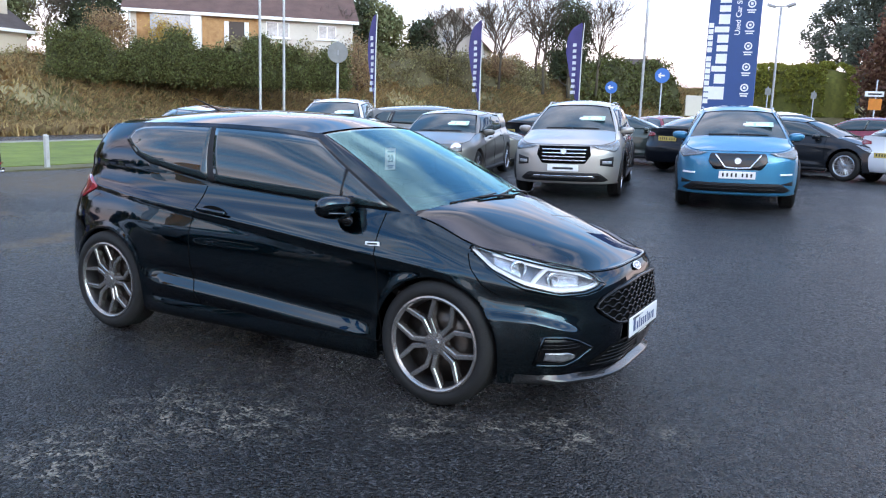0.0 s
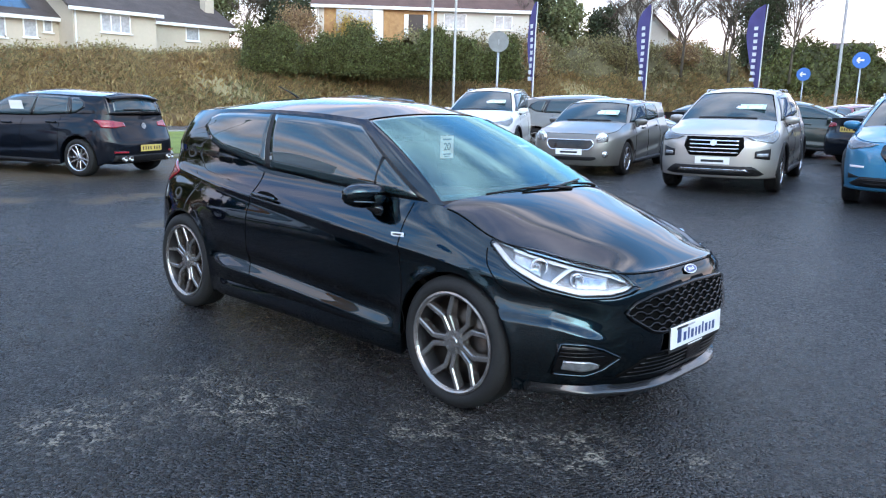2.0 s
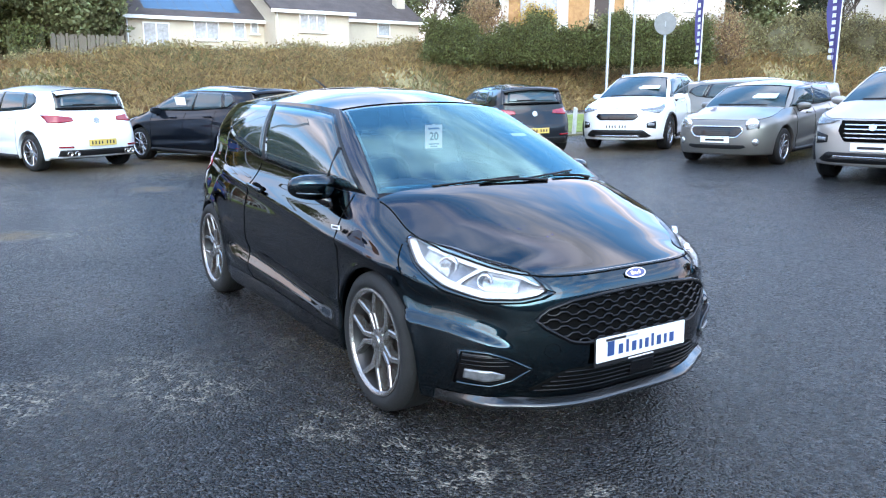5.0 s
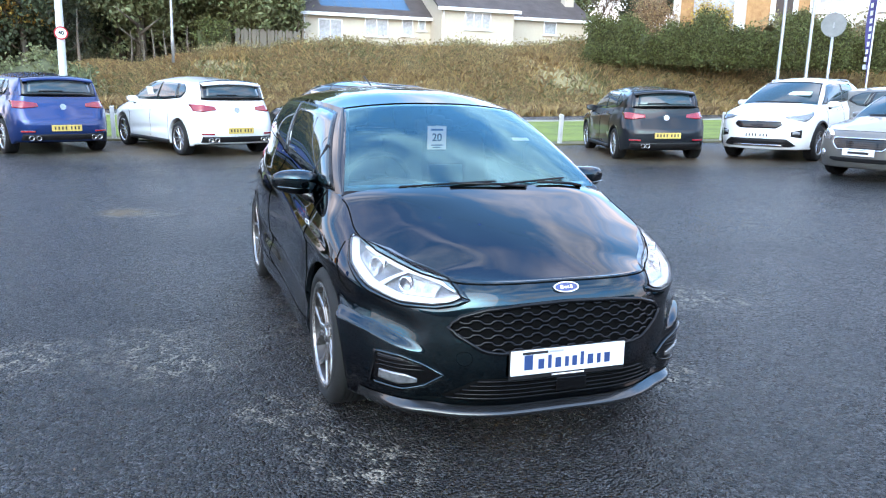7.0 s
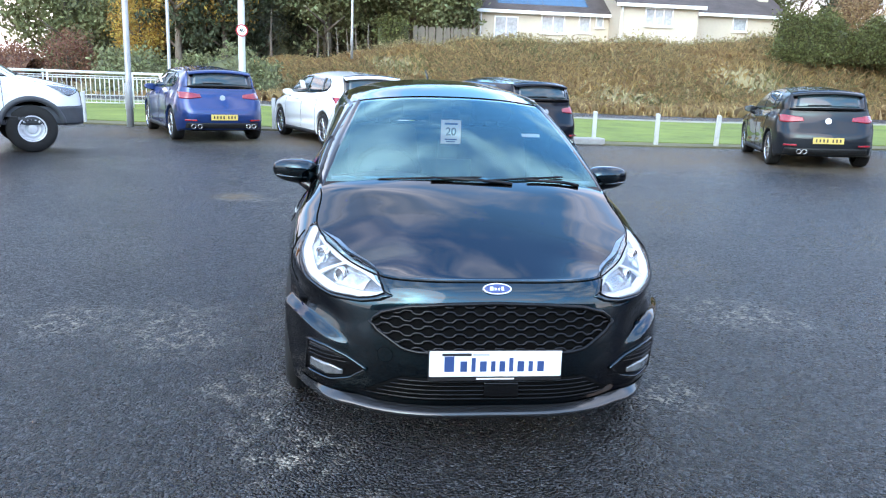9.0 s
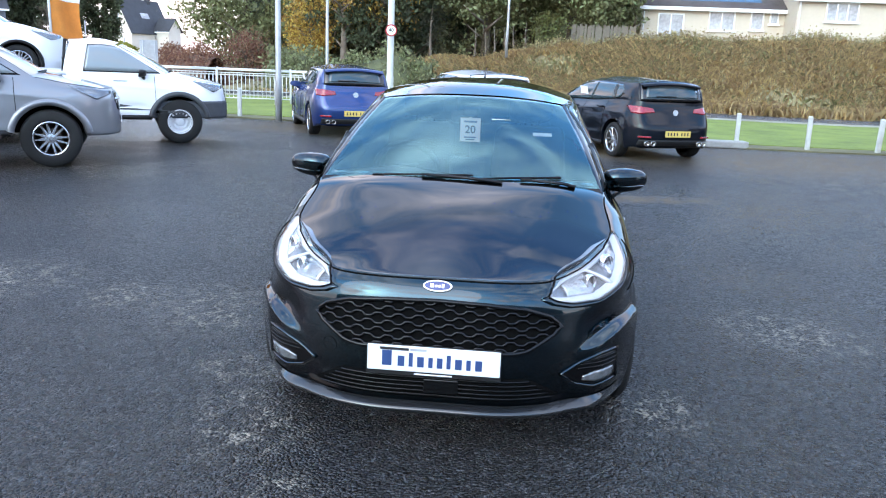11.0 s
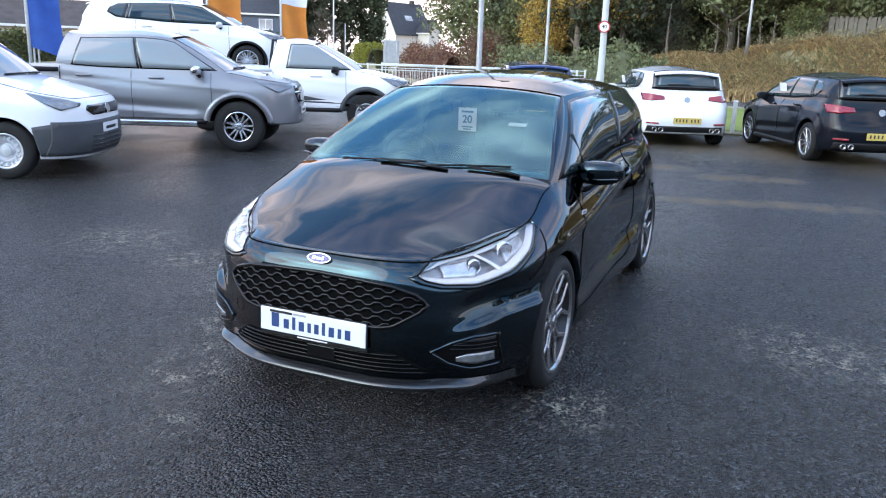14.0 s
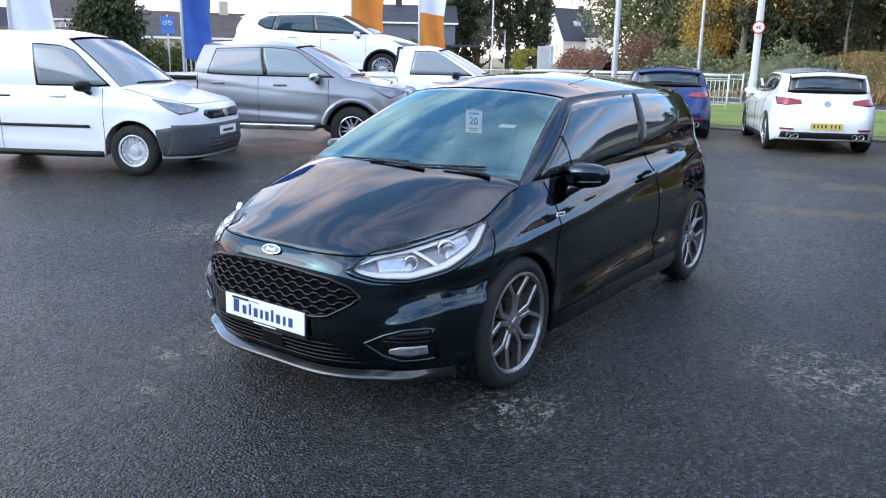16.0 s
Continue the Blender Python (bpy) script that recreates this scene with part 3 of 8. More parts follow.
        self.S = soft_curve([(0, -0.05), (0.2, -0.03), (0.2 + 0.13 * hs, -0.014), (0.2 + 0.33 * hs, 0), (0.2 + 0.55 * hs, 0), (0.2 + 0.70 * hs, -0.008), (0.2 + 0.80 * hs, -0.024), (0.2 + 0.88 * hs, -0.045), (0.2 + hs, -tumble), (0.2 + 1.16 * hs, -tumble - 0.025), (3, -tumble - 0.03)], 0.022)
        self.R = soft_curve([(0, -0.1), (low, -0.08), (0.36, -0.015), (0.5, 0), (0.62, -0.015), (tail - 0.33, -0.06), (tail, -0.06 - rake), (3, -0.07 - rake)], 0.02)
        self.rl = low + 0.04 if rear_low is None else rear_low
        self.crease = crease
        self.lamp_roll = lamp_roll
        self.belt = belt
        # cabin top edge, from the screen's upper corner to the rear corner
        H = height
        self.T = soft_curve([(0, x_top - 0.08, (roof_w - 0.085) * w, H - 0.125), (0.25, (x_top + b_top) / 2 - 0.03, (roof_w - 0.02) * w, H - 0.10), (0.5, b_top, roof_w * w, H - 0.094),
                               (0.78, (b_top + x_rear) / 2 - 0.1, (roof_w - 0.02) * w, H - 0.105), (1, x_rear, (roof_w - 0.10 + 0.055 * boxy) * w, H - 0.15 + 0.04 * boxy)], 0.045)
        self.gx = soft_curve([(0, x_cowl), (0.5, b_low), (0.78, (b_low + x_c) / 2 - 0.14), (1, x_c)], 0.045)
        self.top = soft_curve([(x_rear - 0.25, H - 0.105 + 0.04 * boxy), (x_rear, H - 0.095 + 0.045 * boxy), ((x_rear + b_top) / 2, H - 0.025), (b_top, H), (x_top - 0.35, H - 0.02), (x_top, H - 0.085), (x_top + 0.2, H - 0.13)], 0.06)
        self.bow0, self.bow1 = screen_bow, 0.08
        self.hood = soft_curve([(x_cowl - 0.1, 0.038), (x_cowl + 0.3, 0.056), (xf - 0.45, 0.054), (xf - 0.2, 0.030), (xf - fold + 0.025, 0.0), (xf + 0.2, -0.02)], 0.05)

    def bottom(self, x, nx):
        zb = np.where(nx < -0.35, self.rl, self.low) + 0 * x
        for xc in self.axles:
            dx = np.clip(np.abs(x - xc) / self.arch_r, 0, 1)
            zb = np.maximum(zb, np.where(dx < 1, self.r + self.arch_r * np.sqrt(np.maximum(0, 1 - dx**2)), 0))
        return zb

    def plan(self, u):
        return (np.interp(u, self.us, self.pl[:, 0]), np.interp(u, self.us, self.pl[:, 1]), np.interp(u, self.us, self.nm[:, 0]), np.interp(u, self.us, self.nm[:, 1]))

    def z_of(self, u, v):
        x, y, nx, ny = self.plan(u)
        zb, zt = self.bottom(x, nx), self.shoulder(x)
        return zb + (zt - zb) * v

    def at(self, u, v, off=0.0, z=None):
        """A point of the belt: u from the middle of the nose (0) to the middle of the tail (1), v from its lower edge (0) to the shoulder (1)."""
        u, v = np.broadcast_arrays(np.asarray(u, float), np.asarray(v, float))
        x, y, nx, ny = self.plan(u)
        zb, zt = self.bottom(x, nx), self.shoulder(x)
        if z is None:
            z = zb + (zt - zb) * v
        wf, wr = np.maximum(nx, 0) ** 2, np.maximum(-nx, 0) ** 2
        ws = 1 - wf - wr
        d = wf * self.F(z) + ws * self.S(z) + wr * self.R(z)
        # the panel rolls over towards the bonnet
        frac = (zt - z) / 0.14
        turn = np.minimum(1, ws + (0.75 if self.lamp_roll else 0.0) * wf * step(0.42, 0.62, y))
        d = d - (0.075 + self.lamp_roll * np.exp(-(((x - self.xf + 0.38) / 0.24) ** 2))) * step(self.x_cowl - 0.3, self.x_cowl + 0.25, x) * turn * np.clip(1 - frac, 0, 1) ** 2
        # a crease below the windows, a hollow in the doors and lips round the arches
        zc = self.cowl_z - 0.135 - 0.085 * x
        side = ws**2 * step(self.xf - 0.55, self.xf - 0.9, x)
        d = d + self.crease * side * np.exp(-(((z - zc) / 0.028) ** 2))
        d = d + 0.35 * self.crease * side * np.exp(-(((z - zc - 0.05) / 0.05) ** 2))
        zd = self.low + 0.20 - 0.05 * x
        door = side * step(0.98, 0.72, np.abs(x - 0.05))
        d = d - 1.5 * self.crease * door * np.exp(-(((z - zd - 0.05) / 0.05) ** 2)) + 0.9 * self.crease * door * np.exp(-(((z - zd + 0.05) / 0.04) ** 2))
        for xc in self.axles:
            rr = np.hypot(x - xc, z - self.r)
            d = d + 0.008 * ws * np.exp(-(((rr - self.arch_r - 0.006) / 0.030) ** 2)) - 0.002 * ws * np.exp(-(((rr - self.arch_r - 0.11) / 0.06) ** 2))
        # a shelf over the lamp pods at the front corners and a ledge above the chin
        if self.cheek:
            line = 0.405 + 0.42 * (y - 0.52) - 0.25 * np.maximum(0, y - 0.74)
            corner = step(0.54, 0.66, y) * step(self.xf - 0.75, self.xf - 0.45, x)
            d = d + self.cheek * corner * (step(line + 0.038, line, z) - 0.45 * np.exp(-(((z - line - 0.085) / 0.05) ** 2)))
        d = d + off
        return np.stack([x + nx * d, y + ny * d, z], -1)

    def find(self, mode, a, b, off=0.0):
        """The point of the belt at a given (y, z) of the nose or tail, or (x, z) of the flank; y or the side by sign."""
        a, b = np.broadcast_arrays(np.asarray(a, float), np.asarray(b, float))
        if mode == "side":
            lo, hi = np.zeros_like(a), np.ones_like(a)
            for _ in range(28):
                mid = (lo + hi) / 2
                big = self.at(mid, 0 * mid, z=b)[..., 0] > a
                lo, hi = np.where(big, mid, lo), np.where(big, hi, mid)
            return self.at((lo + hi) / 2, 0 * a, off, z=b)
        um = self.us[np.argmax(self.pl[:, 1])]
        lo, hi = (np.zeros_like(a), np.full_like(a, um)) if mode == "front" else (np.full_like(a, um), np.ones_like(a))
        for _ in range(28):
            mid = (lo + hi) / 2
            less = (self.at(mid, 0 * mid, z=b)[..., 1] < np.abs(a)) == (mode == "front")
            lo, hi = np.where(less, mid, lo), np.where(less, hi, mid)
        p = self.at((lo + hi) / 2, 0 * a, off, z=b)
        p[..., 1] *= np.where(a < 0, -1, 1)
        return p

    def u_at(self, x):
        lo, hi = 0.0, 1.0
        for _ in range(40):
            mid = (lo + hi) / 2
            if self.at(mid, 1.0)[0] > x:
                lo = mid
            else:
                hi = mid
        return (lo + hi) / 2

    def side(self, q, w, off=0.0):
        """A point of the cabin's flank: q from the windscreen pillar to the rear pillar, w from the belt to the roof edge."""
        q, w = np.broadcast_arrays(np.asarray(q, float), np.asarray(w, float))
        g = self.find("side", self.gx(q), self.shoulder(self.gx(q)), -0.004)
        t = self.T(q)
        p = g + (t - g) * w[..., None]
        bul = 4 * w * (1 - w) * 0.028
        p[..., 1] += bul + off * 0.9
        p[..., 2] += off * 0.4
        return p

    def screen(self, s, w, off=0.0, rear=False):
        """A point of the front or rear screen: s from -1 to 1 across, w from its base to the roof."""
        s, w = np.broadcast_arrays(np.asarray(s, float), np.asarray(w, float))
        q = 1.0 if rear else 0.0
        g, t = self.side(np.array(q), np.array(0.0)), self.T(np.array(q))
        sg = -1 if rear else 1
        c = 1 - s * s
        xg0 = (g[0] - 0.04 if self.flat_back else self.at(1.0, 1.0)[0]) if rear else g[0] + self.bow0
        gx = g[0] + (xg0 - g[0]) * c
        gz = g[2] + (0.012 if rear else 0.022) * c
        tx = t[0] + sg * self.bow1 * c
        tz = t[2] + (self.top(t[0] + sg * self.bow1) - t[2]) * (1 - np.abs(s) ** 2.4)
        p = np.stack([gx + (tx - gx) * w, s * (g[1] + (t[1] - g[1]) * w), gz + (tz - gz) * w], -1)
        bul = 4 * w * (1 - w) * 0.03
        p[..., 0] += sg * (bul * 0.6 + off * 0.6)
        p[..., 2] += bul * 0.6 + off * 0.8
        return p

    # -- meshes --

    def belt_mesh(self, n=120, m=22):
        u = list(np.linspace(0, 1, n))
        side = (self.us > 0.12) & (self.us < 0.88)
        xs, uu = self.pl[side, 0][::-1], self.us[side][::-1]
        for xc in self.axles:
            for a in np.linspace(0, math.pi, 30):
                u.append(np.interp(xc + self.arch_r * math.cos(a) * 0.9999, xs, uu))
            for e in (-1.005, 1.005):
                u.append(np.interp(xc + self.arch_r * e, xs, uu))
        u = np.array(sorted(u))
        u = u[np.r_[True, np.diff(u) > 2e-5]]
        v = np.linspace(0, 1, m)
        # rows lie level and stop at the wheel arches
        x, _, nx, _ = self.plan(u)
        base = np.where(nx < -0.35, self.rl, self.low)[:, None]
        z = np.maximum(base + (self.shoulder(x)[:, None] - base) * v[None], self.bottom(x, nx)[:, None])
        half = self.at(u[:, None], v[None], z=z)
        other = half[1:-1][::-1] * [1, -1, 1]
        full = np.concatenate([half, other])
        # the lower edge turns inwards
        lip = full[:, :1] * [0.985, 0.94, 1] + [0, 0, 0.012]
        deep = full[:, :1] * [0.97, 0.72, 1] + [0, 0, 0.03]
        full = np.concatenate([deep, lip, full], axis=1)
        return full.reshape(-1, 3), grid_faces(len(full), m + 2, True)

    def hood_mesh(self, n=46, m=21):
        uc = self.u_at(self.x_cowl - 0.03)
        u = np.r_[np.linspace(0, 0.12, 16)[:-1], np.linspace(0.12, uc, n - 15)]
        b = self.at(u, np.ones_like(u))
        s = np.linspace(-1, 1, m)
        c = 1 - s[None] ** 2
        shift = (self.bow0 + 0.02) * (1 - step(self.x_cowl, self.x_cowl + 0.5, b[:, :1]))
        x = b[:, :1] + shift * c
        t = np.clip((self.xf - self.fold - x) / (self.xf - self.fold - self.x_cowl - self.bow0), -0.1, 1.3)
        rise_c = self.shoulder(self.xf - self.fold) + (self.cowl_z + 0.042 - self.shoulder(self.xf - self.fold)) * (1.26 * t - 0.26 * t * t)
        crown = np.maximum(0, rise_c - b[:, 2:]) * (1 - np.abs(s[None]) ** 2.2)
        # two faint ridges run back from the grille
        along = np.clip((self.xf - 0.12 - x) / 0.9, 0, 1)
        line = 0.52 + 0.26 * along
        ridge = 0.004 * np.exp(-(((np.abs(s[None]) - line) / 0.15) ** 2)) * step(0.0, 0.35, along) * step(1.0, 0.8, along)
        z = b[:, 2:] + crown + ridge
        y = b[:, 1:2] * s[None]
        return np.stack([x, y, z], -1).reshape(-1, 3), grid_faces(len(u), m)

    def cabin_mesh(self, n=44, m=10):
        q, w = np.linspace(0, 1, n), np.linspace(0, 1, m)
        left = self.side(q[:, None], w[None])
        verts = [left.reshape(-1, 3), (left * [1, -1, 1]).reshape(-1, 3)]
        faces = grid_faces(n, m)
        faces += [tuple(i + n * m for i in f) for f in grid_faces(n, m)]
        s = np.linspace(-1, 1, 17)
        t = self.T(q)
        bow = self.bow1 * (1 - step(0, 0.35, q)) - self.bow1 * step(0.65, 1, q)
        c = 1 - s[None] ** 2
        x = t[:, :1] + bow[:, None] * c
        xm = t[:, 0] + bow
        z = t[:, 2:] + (self.top(xm)[:, None] - t[:, 2:]) * (1 - np.abs(s[None]) ** 2.4)
        roof = np.stack([x, t[:, 1:2] * s[None], z], -1)
        verts.append(roof.reshape(-1, 3))
        faces += [tuple(i + 2 * n * m for i in f) for f in grid_faces(n, 17)]
        # rounded pillars close the corners beside the screens
        for rear in (False, True):
            for sg in (1, -1):
                wv = np.linspace(0, 1, m + 6)
                a = self.side(np.full_like(wv, 1.0 if rear else 0.0), wv)
                e = self.screen(np.full_like(wv, 0.975), wv, 0.0, rear)
                mid = (a + e) / 2 + np.stack([(-1 if rear else 1) * 0.007 + 0 * wv, 0.007 + 0 * wv, 0.004 + 0 * wv], -1)
                o = sum(len(v) for v in verts)
                verts.append(np.stack([a, mid, e], 1).reshape(-1, 3) * [1, sg, 1])
                faces += [tuple(i + o for i in f) for f in grid_faces(m + 6, 3)]
        return np.concatenate(verts), faces

    def patch(self, fn, lower, upper, n=24, m=8, off=0.004, drop=0.010, mirror=False):
        """A panel laid on the skin between two lines of (a, b), with a turned-in edge."""
        def along(line, k):
            p = np.array(line, float)
            t = np.r_[0, np.cumsum(np.linalg.norm(np.diff(p, axis=0), axis=1))]
            g = np.linspace(0, t[-1], k)
            return np.stack([np.interp(g, t, p[:, 0]), np.interp(g, t, p[:, 1])], 1)

        lo, up = along(lower, n), along(upper, n)
        s = np.linspace(0, 1, m)[None, :, None]
        ab = lo[:, None] * (1 - s) + up[:, None] * s
        p = fn(ab[..., 0], ab[..., 1], off)
        e = fn(ab[..., 0], ab[..., 1], off - drop)
        ring = [(i, 0) for i in range(n)] + [(n - 1, j) for j in range(1, m)] + [(i, m - 1) for i in range(n - 2, -1, -1)] + [(0, j) for j in range(m - 2, 0, -1)]
        verts = list(p.reshape(-1, 3))
        faces = grid_faces(n, m)
        o = len(verts)
        verts += [e[i, j] for i, j in ring]
        for k in range(len(ring) if drop else 0):
            k2 = (k + 1) % len(ring)
            (i, j), (i2, j2) = ring[k], ring[k2]
            faces.append((i * m + j, o + k, o + k2, i2 * m + j2))
        if not drop:
            verts = verts[:o]
        verts = np.array(verts)
        if mirror:
            verts = verts * [1, -1, 1]
        me = fixed(mesh_of("patch", verts, faces))
        return me


def line_on(fn, pts, n=30, off=0.003):
    """Points along a line of (a, b) laid on the skin."""
    p = np.array(pts, float)
    t = np.r_[0, np.cumsum(np.linalg.norm(np.diff(p, axis=0), axis=1))]
    g = np.linspace(0, t[-1], n)
    return fn(np.interp(g, t, p[:, 0]), np.interp(g, t, p[:, 1]), off)


def bar_between(p0, p1, w0, w1, y0, y1, depth):
    """A tapered spoke in the wheel's plane, from p0 to p1 (x, z), its face at y0 and y1."""
    a, b = np.array(p0, float), np.array(p1, float)
    t = (b - a) / np.linalg.norm(b - a)
    s = np.array([-t[1], t[0]])
    v = []
    for p, w, y in ((a, w0, y0), (b, w1, y1)):
        for e, k in ((-0.5, 0), (-0.32, 1), (0.32, 1), (0.5, 0)):
            q = p + s * w * e
            v.append((q[0], y - (0 if k else 0.006), q[1]))
        for e in (0.5, -0.5):
            q = p + s * w * e
            v.append((q[0], y - depth, q[1]))
    f = [(i, (i + 1) % 6, 6 + (i + 1) % 6, 6 + i) for i in range(6)] + [(5, 4, 3, 2, 1, 0), (6, 7, 8, 9, 10, 11)]
    return v, f


WHEELS = {}


def wheel_meshes(r, width, rim_r, style):
    """Tyre, rim, dark inner barrel and brake disc; the outer face looks along +y."""
    key = (r, width, rim_r, style)
    if key in WHEELS:
        return WHEELS[key]
    h = width / 2
    prof = [(rim_r, -h * 0.9), (rim_r + 0.02, -h), (r - 0.03, -h * 0.98), (r - 0.006, -h * 0.8), (r, -h * 0.55)]
    for k in range(-2, 3):
        prof += [(r, k * h * 0.2 - 0.012), (r - 0.007, k * h * 0.2 - 0.006), (r - 0.007, k * h * 0.2 + 0.002), (r, k * h * 0.2 + 0.007)]
    prof += [(r, h * 0.55), (r - 0.006, h * 0.8), (r - 0.03, h * 0.98), (rim_r + 0.03, h * 1.02), (rim_r + 0.012, h * 0.98), (rim_r, h * 0.86)]
    tyre = fixed(mesh_of("tyre", *lathe(prof, 48)))
    v, f = lathe([(rim_r + 0.004, h * 0.92), (rim_r + 0.002, h * 0.96), (rim_r - 0.010, h * 0.94), (rim_r - 0.018, h * 0.84), (rim_r - 0.03, h * 0.3), (rim_r - 0.035, -h * 0.8)], 48)
    barrel = mesh_of("barrel", v, f)
    verts, faces = [], []

    def add(vf):
        o = len(verts)
        verts.extend(vf[0])
        faces.extend([tuple(i + o for i in q) for q in vf[1]])

    def pol(rad, deg):
        return (rad * math.cos(radians(deg)), rad * math.sin(radians(deg)))

    yo = h * 0.80
    add(lathe([(rim_r + 0.003, h * 0.965), (rim_r - 0.006, h * 0.99), (rim_r - 0.014, h * 0.95), (rim_r - 0.02, h * 0.85)], 48))
    R = rim_r - 0.012
    if style == "y10":
        for k in range(5):
            a = 90 + 72 * k
            for sg in (-1, 1):
                add(bar_between(pol(0.045, a + sg * 18), pol(R * 0.57, a + sg * 8.5), 0.028, 0.026, yo - 0.010, yo - 0.002, 0.04))
                add(bar_between(pol(R * 0.56, a + sg * 8), pol(R, a + sg * 23), 0.027, 0.026, yo - 0.002, yo + 0.008, 0.045))
    elif style == "steel":
        add(lathe([(0.0, yo - 0.01), (0.055, yo - 0.01), (0.06, yo - 0.03), (R * 0.45, yo - 0.05), (R * 0.62, yo - 0.015), (R * 0.8, yo - 0.03), (R, yo - 0.01)], 40))
        for k in range(16):
            a = 22.5 * k
            add(bar_between(pol(R * 0.70, a), pol(R * 0.88, a), 0.022, 0.026, yo + 0.004, yo + 0.008, 0.02))
    else:
        count = int(style)
        for k in range(count):
            a = 90 + 360 / count * k
            for sg in (-1, 1):
                add(bar_between(pol(0.04, a + sg * 20), pol(R, a + sg * 70 / count), 0.034, 0.026, yo - 0.01, yo + 0.004, 0.04))
    add(lathe([(0.0, yo + 0.002), (0.026, yo + 0.002), (0.030, yo - 0.004), (0.06, yo - 0.008), (0.066, yo - 0.05)], 24))
    for k in range(5):
        a = radians(54 + 72 * k)
        vv, ff = lathe([(0.0, yo - 0.001), (0.007, yo - 0.001), (0.008, yo - 0.012)], 8)
        add(([(p[0] + 0.047 * math.cos(a), p[1], p[2] + 0.047 * math.sin(a)) for p in vv], ff))
    rim = fixed(mesh_of("rim", verts, faces, smooth=False))
    disc = mesh_of("brake_disc", *lathe([(0.05, h * 0.05), (0.06, h * 0.2), (R * 0.72, h * 0.2), (R * 0.72, h * 0.05), (R * 0.95, h * 0.02), (R, -h * 0.6)], 32))
    WHEELS[key] = (tyre, barrel, rim, disc)
    return WHEELS[key]


def add_wheels(car, sh, width, rim_r, style, track, rim_mat=None, inner=None):
    tyre, barrel, rim, disc = wheel_meshes(sh.r, width, rim_r, style)
    for x in sh.axles:
        for sg in (1, -1):
            t = part("wheel", tyre, M_TYRE, car)
            t.matrix_local = pose(x, sg * track, sh.r, 0, 7 + 40 * (x > 0) + 23 * sg, 0 if sg > 0 else 180)
            part("wheel_barrel", barrel, inner or M_RIMDK, t)
            part("rim", rim, rim_mat or M_RIM, t, "")
            part("brake_disc", disc, M_DISC, t)


def mirror_mesh(sg):
    """A door mirror's housing, egg-shaped with a flat back, and its foot."""
    bm = bmesh.new()
    bmesh.ops.create_uvsphere(bm, u_segments=20, v_segments=12, radius=1)
    for v in bm.verts:
        x, y, z = [math.copysign(abs(c) ** 0.78, c) for c in v.co]
        x = max(x, -0.45)
        s = 1 - 0.10 * y
        v.co = Vector((x * 0.085 * (1.0 - 0.30 * max(0, y)) + 0.01 * z, y * 0.125, z * 0.066 * s + 0.006 * y))
    for f in bm.faces:
        f.smooth = True
    return bm


